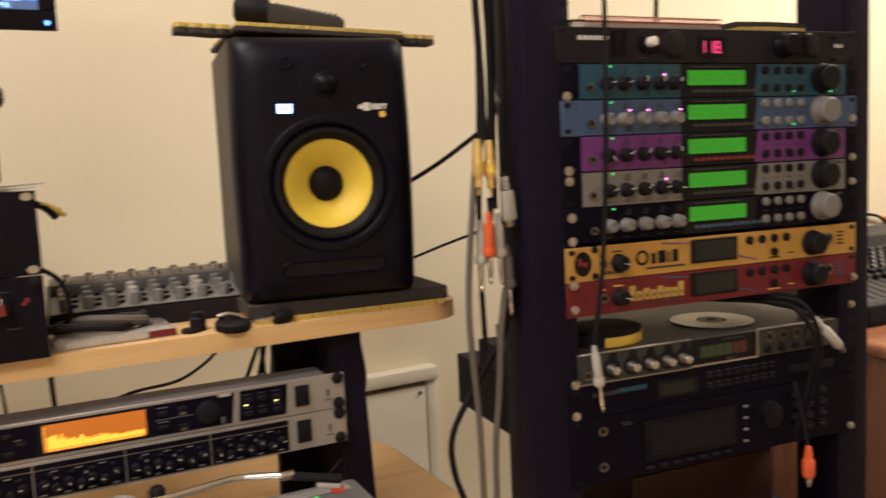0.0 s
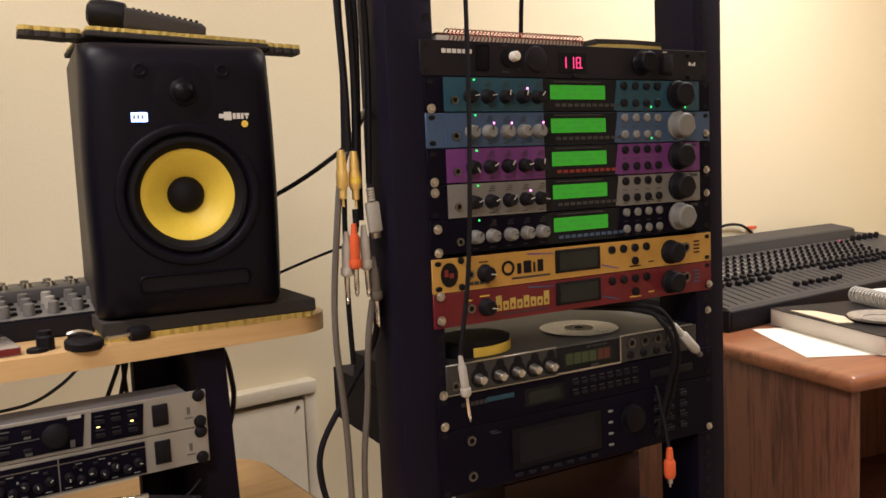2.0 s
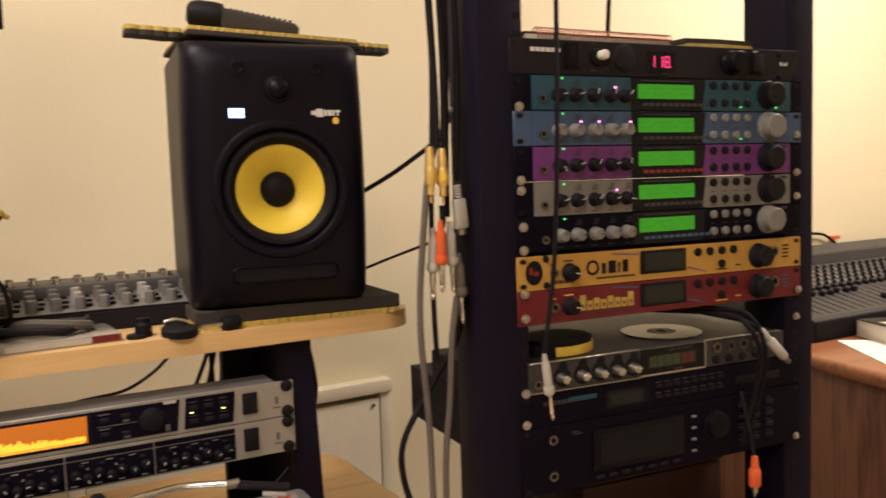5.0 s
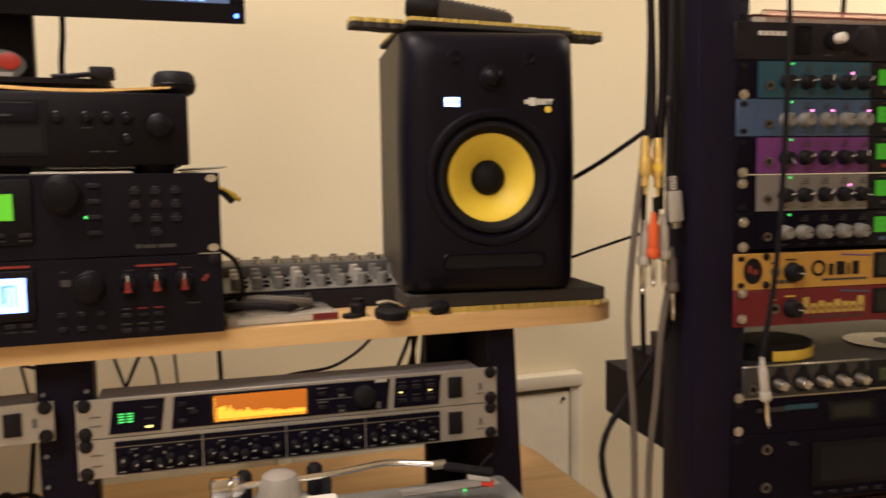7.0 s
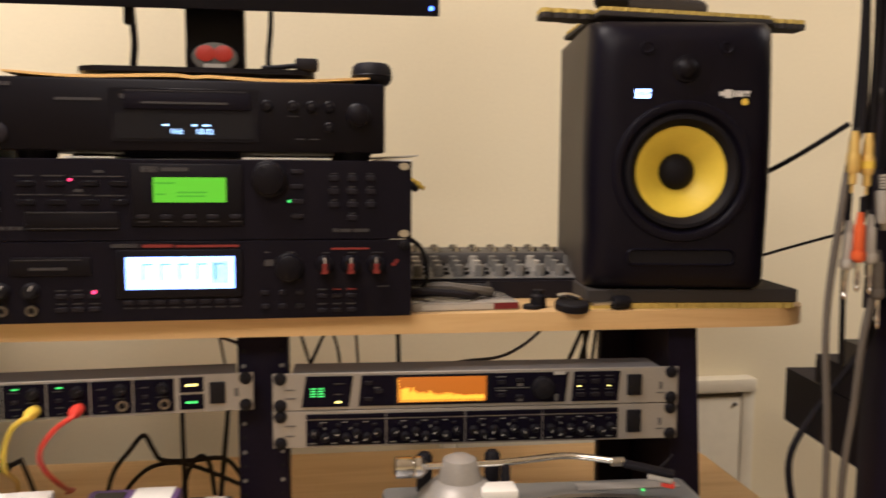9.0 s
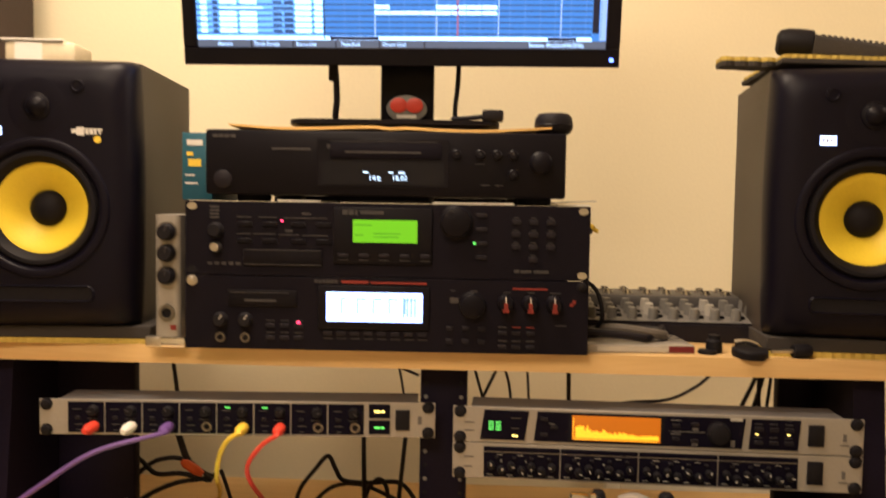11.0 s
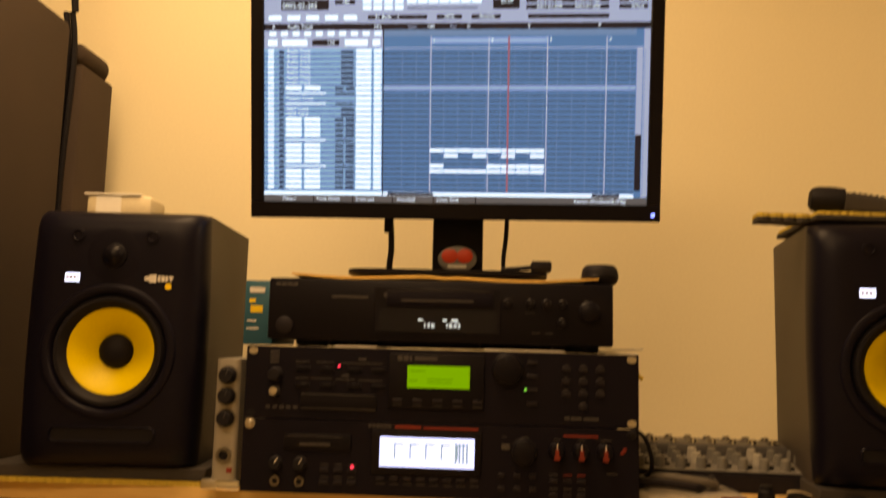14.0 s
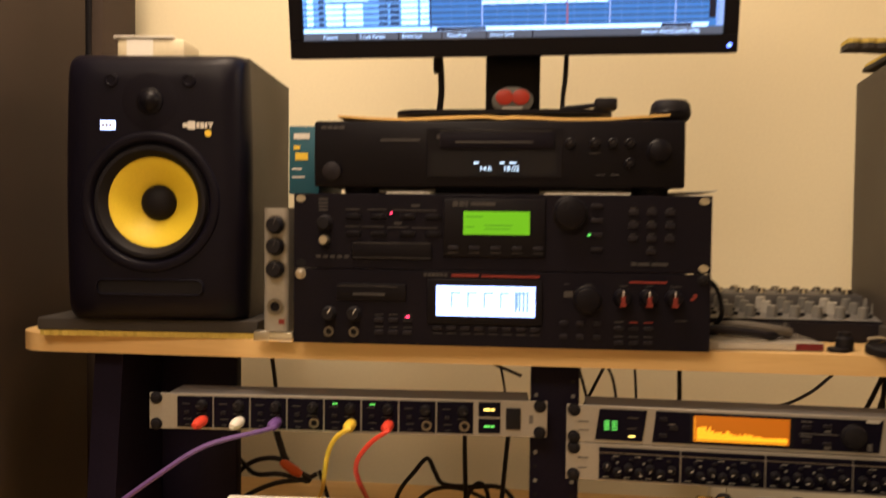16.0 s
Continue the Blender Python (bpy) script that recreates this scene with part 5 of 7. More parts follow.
    r(0.984, 1.0, 0.200, 0.965, G_S_BAR, 1)
    r(0, 0.966, 0.952, 0.968, G_S_TILE, 1)
    r(0.330, 0.450, 0.953, 0.967, G_S_DARK, 2)
    r(0.860, 0.930, 0.953, 0.967, G_S_DARK, 2)
    r(0, 1, 0.968, 1.0, G_S_GREY, 1)
    for s, x in (("Pattern", 0.050), ("Track Param", 0.140), ("Event List", 0.246), ("PianoRoll", 0.356), ("Drum Grid", 0.460), ("Remain 49m25s(498.0MB)", 0.815)):
        tx(s, x, 0.994, 0.0072)
    for x in (0.132, 0.236, 0.342, 0.450, 0.560):
        r(x, x + 0.003, 0.968, 1.0, G_S_DARK, 2)
    for b, m, k in lay.values():
        bmesh.ops.recalc_face_normals(b, faces=b.faces[:])
        me = bpy.data.meshes.new("screen_picture")
        b.to_mesh(me)
        b.free()
        me.materials.append(m)
        ob = new("screen_picture", me)
        ob["kind"] = "stuff"
        ob.parent = panel_ob
    # stand, outside the tilt
    inv = d.matrix_basis.inverted()
    bm = bm_new()
    box(bm, -0.022, 0.049, 0.13, 0.15, CDT + 0.0166, 1.46, 0.003)
    bm.transform(inv)
    part("neck", bm, M_PLASTIC, d)
    bm = bm_new()
    prism(bm, slab_outline(-0.1275, 0.134, 0.030, 0.25, 0.03), CDT + 0.0110, CDT + 0.0165)
    bm.transform(inv)
    part("base", bm, M_PLASTIC, d)
    return d


computer_screen()
# kraft envelope under the screen's foot
bm = bm_new()
bmesh.ops.create_grid(bm, x_segments=24, y_segments=6, size=0.5)
for v in bm.verts:
    x, y = v.co.x, v.co.y
    v.co = Vector((x * 0.385, y * 0.240, 0.0050 + 0.0016 * math.sin(x * 11 + 2.0) + 0.0040 * max(0, abs(x) * 2 - 0.70) - 0.0030 * max(0, 1 - abs(x + 0.01) * 40)))
geo = bmesh.ops.extrude_face_region(bm, geom=bm.faces[:])
for v in [g for g in geo["geom"] if isinstance(g, bmesh.types.BMVert)]:
    v.co.z -= 0.0034 - 0.0028 * max(0, abs(v.co.x) / 0.1925 - 0.55)
single("envelope", bm, M_KRAFT, pose(0.0, 0.128, CDT, 0, 0, 1), "padded kraft envelope under the screen's foot", "envelope")
# remote pod, plug, sticker
pod = thing("desktop_control_pod", pose(0.199, 0.036, CDT), "small black rounded control pod on the CD recorder", "control pod")
part("body", lathe(bm_new(), [(0.015, 0.0), (0.0205, 0.003), (0.0230, 0.008), (0.0233, 0.014), (0.0220, 0.0215), (0.018, 0.0258), (0.006, 0.027)], axis="z", seg=30), M_RUBBER, pod)
part("ring", lathe(bm_new(), [(0.0228, 0.0095), (0.0240, 0.0115), (0.0228, 0.0135)], axis="z", seg=30), M_PLASTIC, pod)
plug = thing("power_plug", pose(0.124, 0.045, CDT + 0.0167), "black plug and lead on the screen's base", "plug")
part("body", box(bm_new(), -0.012, 0.014, -0.01, 0.01, 0.0, 0.014, 0.003), M_RUBBER, plug)
part("lead", tube_mesh(bm_new(), [(-0.012, 0, 0.006), (-0.03, 0.0, 0.004), (-0.05, 0.004, 0.003)], 0.003), M_RUBBER, plug)
st = thing("round_badge", pose(0.0135, 0.126, CDT + 0.0166), "red and silver round badge leaning on the screen's neck", "badge")
part("disc", lathe(bm_new(), [(0.027, 0.0), (0.027, -0.003), (0.023, -0.0042)], axis="y", seg=32, at=(0, 0, 0.036)), M_GREYKNOB, st).scale = (1, 1, 0.66)
bm = bm_new()
for x in (-0.0105, 0.0105):
    lathe(bm, [(0.0115, -0.0043), (0.0115, -0.0058), (0.0085, -0.0066)], axis="y", seg=20, at=(x, 0, 0.0325))
part("red_mark", bm, M_REDPL, st, "two red lobes").scale = (1, 1, 0.86)
bars("lettering_bar", [(-0.013, 0.0110, 0.026, 0.0045)], -0.0046, M_PRINT, st)
cable([(-0.083, 0.115, 1.375), (-0.080, 0.115, 1.352), (-0.079, 0.12, 1.32), (-0.080, 0.125, CDT + 0.022), (-0.06, 0.15, CDT + 0.020)], 0.0042, M_RUBBER, "black video lead from screen to stand base", "screen leads")
single("connector", box(bm_new(), -0.006, 0.006, -0.006, 0.006, -0.02, 0.012, 0.002), M_RUBBER, pose(-0.083, 0.115, 1.362), "black video connector under the screen", "connector")
cable([(0.082, 0.118, 1.375), (0.081, 0.118, 1.34), (0.078, 0.12, 1.31), (0.078, 0.13, CDT + 0.020)], 0.0032, M_RUBBER, "black power lead under the screen", "screen leads")
# card box behind the deck, tray of scraps on the sampler, audio interface beside it
bx = thing("card_box", pose(-0.262, 0.05, 1.004 + 4 * U + 0.0005), "turquoise printed card box beside the CD recorder", "box")
part("carton", box(bm_new(), 0.0, 0.038, 0.0, 0.13, 0.0, 0.084, 0.001), M_TURQ, bx)
bars("box_print", [(0.006, 0.068, 0.020, 0.007), (0.004, 0.030, 0.012, 0.002), (0.004, 0.020, 0.016, 0.002)], 0.0, M_PRINT, bx)
bars("box_mark", [(0.008, 0.042, 0.016, 0.009), (0.006, 0.055, 0.008, 0.005)], 0.0, M_YELPL, bx)
ls = thing("loose_sheets", pose(0.205, 0.03, 1.004 + 4 * U), "few loose pale sheets on the sampler's corner", "paper")
part("sheet", box(bm_new(), 0.0, 0.040, 0.0, 0.10, 0.0, 0.002), M_PAPER, ls)
bm = bm_new()
box(bm, -0.004, 0.048, 0.004, 0.10, 0.003, 0.0045)
part("sheet", bm, M_LTGREY, ls)
for v in ls.children[1].data.vertices:
    v.co.z += 0.003 * max(0, (v.co.x - 0.01) / 0.04)
for x0, x1 in ((0.086, 0.138), (0.272, 0.370)):
    gs = thing("paper_slip", pose(-0.2185, 0.0, 1.004 + 4 * U), "white paper slip lying under the CD recorder", "paper", "paper slips")
    part("sheet", box(bm_new(), x0, x1, 0.008, 0.17, 0.0, 0.0024, 0.0005, 1), M_PAPER, gs)
au = thing("audio_interface", pose(-0.2725, 0.006, SHELF + 0.013), "silver audio interface standing on end by the samplers", "audio interface")
bm = bm_new()
prism(bm, slab_outline(-0.008, 0.023, -0.002, 0.19, 0.008), 0.0, 0.148)
part("case", bm, M_SILVER, au)
for i, z in enumerate((0.030, 0.075, 0.102, 0.1275)):
    if i:
        knob(au, 0.008, z, 0.0095, 0.012, M_RUBBER, -0.002, 20, M_DIMPRINT)
        part("knob_ring", lathe(bm_new(), [(0.0125, -0.0018), (0.0125, -0.0032), (0.0108, -0.0032)], seg=24, cap=False, at=(0.008, 0, z)), M_SOCKET, au)
    else:
        jack(au, 0.008, z, 0.0098, -0.002)
bars("maker_mark", [(0.012, 0.009, 0.007, 0.006)], -0.002, M_REDPRINT, au)
lt = thing("silver_lighter", pose(-0.268, 0.012, SHELF), "small silver lighter lying on the shelf", "lighter")
part("case", box(bm_new(), -0.024, 0.024, -0.006, 0.006, 0.0, 0.0125, 0.002), M_CHROME, lt)
part("lid", box(bm_new(), -0.0245, -0.004, -0.0064, 0.0064, 0.0005, 0.0132, 0.002), M_STEEL, lt)
tp = thing("tape_case", LS @ pose(-0.0235, 0.085, 0.326), "cream plastic tape case on the studio monitor", "case")
tp.scale = (1, 1, 1.3)
part("ring", box(bm_new(), -0.043, 0.044, -0.03, 0.03, 0.0, 0.021, 0.004), M_CREAM, tp)
part("lid", box(bm_new(), -0.047, 0.030, -0.032, 0.032, 0.0212, 0.0235, 0.001), M_WHITEPL, tp)
part("label", box(bm_new(), -0.030, 0.004, -0.0308, -0.0302, 0.002, 0.020), M_PAPER, tp)
rm = thing("handheld_case", RS @ pose(-0.006, 0.10, 0.3455, 0, 7.0, -10), "dark grey tapered handheld case with bulbous end on the foam mat", "case")
rm.scale = (0.92, 0.85, 0.82)
bm = bm_new()
rings = []
for x, h, w in ((-0.045, 0.036, 0.026), (-0.020, 0.034, 0.026), (0.020, 0.0305, 0.024), (0.056, 0.027, 0.021), (0.062, 0.022, 0.018)):
    rings.append([bm.verts.new((x, y, z)) for y, z in slab_outline(-w, w, 0.001 if x < 0.06 else 0.004, h, 0.008, 4)])
for a, b in zip(rings, rings[1:]):
    for i in range(len(a)):
        k = (i + 1) % len(a)
        bm.faces.new((a[i], a[k], b[k], b[i]))
bm.faces.new(rings[0])
bm.faces.new(rings[-1])
part("body", bm, M_FOAM, rm)
for i in range(12):
    x = -0.036 + i * 0.0075
    part("rib", box(bm_new(), x, x + 0.0042, -0.018, 0.018, 0.0352 - (x + 0.036) * 0.082, 0.0372 - (x + 0.036) * 0.082, 0.0008, 1), M_FOAM, rm)
bm = lathe(bm_new(), [(0.012, -0.094), (0.0190, -0.090), (0.0225, -0.080), (0.0230, -0.060), (0.0215, -0.046), (0.018, -0.044)], axis="x", seg=28, at=(0, 0, 0.0235))
part("bulb_end", bm, M_RUBBER, rm)

# ---- shelf clutter and the small mixer ----
def small_mixer():
    d = thing("compact_mixer", pose(0.247, 0.125, SHELF, 0, 0, -3), "grey compact audio mixer with many knobs on the shelf", "mixer")
    d.scale = (1, 1, 0.75)
    W = 0.285
    bm = bm_new()
    prof = [(0.0, 0.0), (0.0, 0.034), (0.03, 0.039), (0.20, 0.056), (0.20, 0.0)]
    a = [bm.verts.new((0, y, z)) for y, z in prof]
    b = [bm.verts.new((W, y, z)) for y, z in prof]
    bm.faces.new(a)
    bm.faces.new(b)
    for i in range(5):
        j = (i + 1) % 5
        bm.faces.new((a[i], a[j], b[j], b[i]))
    bmesh.ops.bevel(bm, geom=bm.edges[:], offset=0.003, segments=2, affect="EDGES")
    part("case", bm, M_CHARCOAL, d)
    bm = bm_new()
    f = [(0.004, 0.003, 0.0362), (W - 0.004, 0.003, 0.0362), (W - 0.004, 0.196, 0.0568), (0.004, 0.196, 0.0568)]
    bm.faces.new([bm.verts.new(v) for v in f])
    part("top_plate", bm, M_LIGHTPANEL, d, smooth=False)
    part("socket_block", box(bm_new(), 0.004, W - 0.022, 0.105, 0.198, 0.040, 0.0680, 0.004), M_GREYPANEL, d)

    def zt(y):
        return 0.0361 + (y - 0.003) * 0.107

    tall = lambda bm: lathe(bm, [(0.0068, 0), (0.0064, 0.017), (0.0058, 0.020), (0.001, 0.0206)], axis="z", seg=16)
    low = lambda bm: lathe(bm, [(0.0054, 0), (0.0050, 0.010), (0.001, 0.0104)], axis="z", seg=12)
    key = lambda bm: box(bm, -0.004, 0.004, -0.003, 0.003, 0, 0.005, 0.001, 1)
    for i in range(9):
        x = 0.020 + i * 0.0275
        piece("fader_knob", "tallknob", tall, M_GREYKNOB, d, (x, 0.020, zt(0.020)), (6, 0, 0))
        piece("key", "mixkey", key, M_RUBBER, d, (x + 0.011, 0.030, zt(0.030)), (6, 0, 0))
        for k in range(2):
            y = 0.052 + k * 0.032
            piece("knob", "lowknob", low if k else tall, M_GREYKNOB if i % 3 else M_LTGREY, d, (x, y, zt(y)), (6, 0, 0))
            piece("key", "mixkey", key, M_RUBBER, d, (x + 0.013, y + 0.008, zt(y)), (6, 0, 0))
    for i in range(8):
        for k in range(2):
            piece("socket", "mixsock", lambda bm: lathe(bm, [(0.0078, 0), (0.0078, 0.004), (0.0058, 0.0042), (0.0058, 0.009), (0.0035, 0.009), (0.0035, 0.002)], axis="z", seg=16, cap=False), M_CHROME, d, (0.026 + i * 0.0285, 0.122 + k * 0.040, 0.0680))
    return d


small_mixer()
cc = thing("disc_case", pose(0.246, 0.028, SHELF, 0, 0, 2), "clear disc case with odds and ends on the shelf", "disc case")
part("case", box(bm_new(), 0.0, 0.132, 0.0, 0.095, 0.0, 0.010, 0.001), M_CLEAR, cc)
part("inlay", box(bm_new(), 0.012, 0.100, -0.0006, 0.0, 0.002, 0.008), M_LTGREY, cc)
part("spine", box(bm_new(), 0.100, 0.131, -0.0007, 0.0, 0.0015, 0.009), M_RED, cc)
hp = thing("curled_lead", pose(0.295, 0.07, SHELF + 0.010), "curled dark lead lying on the disc case", "lead")
part("coil", tube_mesh(bm_new(), [(0.05 * math.cos(a) + 0.01 * math.sin(3 * a), 0.03 * math.sin(a), 0.006 + 0.004 * math.sin(2 * a) + 0.004 * a / 6) for a in [k * 0.45 for k in range(16)]], 0.0048), M_CHARCOAL, hp)
part("coil_end", tube_mesh(bm_new(), [(-0.04, 0.02, 0.008), (-0.01, -0.01, 0.016), (0.03, -0.015, 0.012), (0.055, 0.0, 0.007)], 0.006), M_GREYCABLE, hp)
kb = thing("black_knob_pair", pose(0.405, 0.045, SHELF), "black knobs and chrome stub on the shelf", "knob")
kb.scale = (0.82, 0.82, 0.82)
part("tall_knob", lathe(bm_new(), [(0.012, 0.0), (0.012, 0.018), (0.009, 0.021), (0.009, 0.027), (0.003, 0.028)], axis="z", seg=20), M_RUBBER, kb)
part("base", lathe(bm_new(), [(0.014, 0.0), (0.014, 0.005), (0.012, 0.006)], axis="z", seg=20, at=(-0.012, -0.008, 0)), M_RUBBER, kb)
dk = thing("round_black_cap", pose(0.441, 0.022, SHELF, 6, 0, 20), "flat round black cap with chrome bolt on the shelf", "cap")
dk.scale = (0.85, 0.85, 0.85)
part("cap", lathe(bm_new(), [(0.024, 0.0), (0.025, 0.003), (0.025, 0.010), (0.023, 0.012), (0.004, 0.0125)], axis="z", seg=30), M_RUBBER, dk)
part("bolt", tube_mesh(bm_new(), [(-0.012, 0.02, 0.016), (0.002, 0.012, 0.019), (0.016, 0.005, 0.015)], 0.004), M_CHROME, dk)
sk = thing("thumb_screw", pose(0.492, 0.016, SHELF, 0, 0, 8), "black-headed thumb screw lying on the shelf", "screw")
sk.scale = (0.85, 0.8, 0.8)
part("head", lathe(bm_new(), [(0.009, -0.002), (0.0105, 0.004), (0.0105, 0.020), (0.008, 0.025)], axis="x", seg=18, at=(0, 0, 0.0108)), M_RUBBER, sk)
part("shank", lathe(bm_new(), [(0.003, -0.034), (0.003, 0.0)], axis="x", seg=12, at=(0, 0, 0.0108)), M_STEEL, sk)
cable([(0.243, 0.10, 1.09), (0.262, 0.07, 1.075), (0.268, 0.06, 1.04), (0.255, 0.09, SHELF + 0.012)], 0.0028, M_RUBBER, "thin black lead curling behind the samplers")
cable([(0.243, 0.20, 1.165), (0.258, 0.19, 1.158), (0.270, 0.18, 1.145)], 0.0045, M_RUBBER, "short black phono lead behind the sampler")
single("yellow_plug", lathe(bm_new(), [(0.004, -0.016), (0.0055, -0.01), (0.0055, 0.008), (0.003, 0.010), (0.003, 0.016)], axis="x", seg=14), M_YELPL, pose(0.268, 0.19, 1.154, 0, 28, -10), "yellow phono plug behind the sampler", "plug")

# ---- rack units under the shelf ----
def under_unit(name, m, label):
    d = thing(name, m, label, "rack unit", "units under the shelf")
    part("case", box(bm_new(), 0.022, 0.461, 0.003, 0.052, 0.001, U - 0.001), M_GREYPANEL, d)
    panel("front_panel", 0.4826, U, M_SILVER, d, ears=False)
    for x in (0.0087, 0.4739):
        for z in (0.0064, U - 0.0064):
            screw(d, x, z, M_RUBBER, 0.0058)
    return d


HU = pose(-0.4128 - 0.0087, 0.0033, 0.9317 - 0.0381, 0, 0, 2.37)


def headphone_amp():
    d = under_unit("headphone_amplifier", HU, "silver eight-channel headphone amplifier with coloured plugs under the shelf")
    bars("corner_print", [(0.461, 0.017, 0.005, 0.010)], 0, M_GREYPANEL, d)
    for i in range(8):
        x0 = 0.0350 + i * 0.0452
        ch = part("channel", box(bm_new(), x0, x0 + 0.0434, -0.0012, 0, 0.0035, 0.0410), M_DARKPANEL, d)
        knob(ch, x0 + 0.031, 0.031, 0.0060, 0.008, M_RUBBER, -0.0012, 30 * i - 90, M_DIMPRINT)
        jack(ch, x0 + 0.033, 0.0125, 0.0062, -0.0012)
        button(ch, x0 + 0.012, 0.022, 0.006, 0.004, 0.002, M_CHARCOAL, -0.0012)
        bars("channel_print", [(x0 + 0.006, 0.0315, 0.010, 0.0012), (x0 + 0.024, 0.0200, 0.012, 0.0012), (x0 + 0.008, 0.0130, 0.010, 0.0012), (x0 + 0.010, 0.0060, 0.006, 0.0012)], -0.0012, M_DIMPRINT, ch)
        if i in (4, 5):
            part("meter", box(bm_new(), x0 + 0.0095, x0 + 0.0160, -0.0018, -0.0012, 0.0352, 0.0368), G_GRN, ch)
    for z in (0.0245, 0.0045):
        mt = part("master_meter", box(bm_new(), 0.4010, 0.4270, -0.0012, 0, z, z + 0.0170), M_DARKPANEL, d)
        part("meter_light", box(bm_new(), 0.4075, 0.4150, -0.0018, -0.0012, z + 0.007, z + 0.0095), G_YEL if z > 0.02 else G_GRN, mt)
        bars("meter_scale", [(0.4160, z + 0.007, 0.004, 0.0025)], -0.0012, G_YEL if z > 0.02 else G_GRN, mt)
    part("power_switch", box(bm_new(), 0.4335, 0.4510, -0.003, 0, 0.010, 0.0350, 0.001), M_RUBBER, d)
    return d


headphone_amp()
PLUGX = {0: (M_REDPL, "red"), 1: (M_WHITEPL, "white"), 2: (M_VIOLET, "violet"), 4: (M_YELPL, "yellow"), 5: (M_REDPL, "red")}


def patch_lead(i, pts, name):
    mtl, word = PLUGX[i]
    o = HU @ Vector((0.0350 + i * 0.0452 + 0.033, -0.0012, 0.0125))
    d = thing("patch_lead", Matrix.Translation(o), word + " patch lead plugged into the headphone amplifier", "cable", "coloured patch leads")
    part("plug", lathe(bm_new(), [(0.0058, 0.0), (0.0068, -0.006), (0.0068, -0.018), (0.0048, -0.026), (0.003, -0.030)], seg=16), mtl, d)
    if pts:
        part("lead", tube_mesh(bm_new(), [(0, -0.022, 0), (0, -0.032, -0.001)] + [Vector(p) - o for p in pts], 0.0029), mtl, d)
    return d


patch_lead(0, None, "")
patch_lead(1, None, "")
patch_lead(2, [(-0.330, -0.05, 0.890), (-0.385, -0.07, 0.855), (-0.46, -0.09, 0.80), (-0.54, -0.12, 0.75), (-0.58, -0.14, 0.706)], "")
patch_lead(4, [(-0.166, -0.034, 0.912), (-0.182, -0.030, 0.900), (-0.194, -0.02, 0.878), (-0.203, 0.0, 0.845), (-0.243, 0.15, 0.775), (-0.283, 0.27, 0.712)], "")
patch_lead(5, [(-0.122, -0.034, 0.910), (-0.142, -0.030, 0.895), (-0.160, -0.02, 0.869), (-0.162, 0.0, 0.842), (-0.165, 0.08, 0.790), (-0.195, 0.22, 0.735), (-0.222, 0.285, 0.706)], "")


UU = pose(0.0914 - 0.0087, 0.0124 + 0.0005, 0.9315 - 0.0381, 0, 0, -3.28)


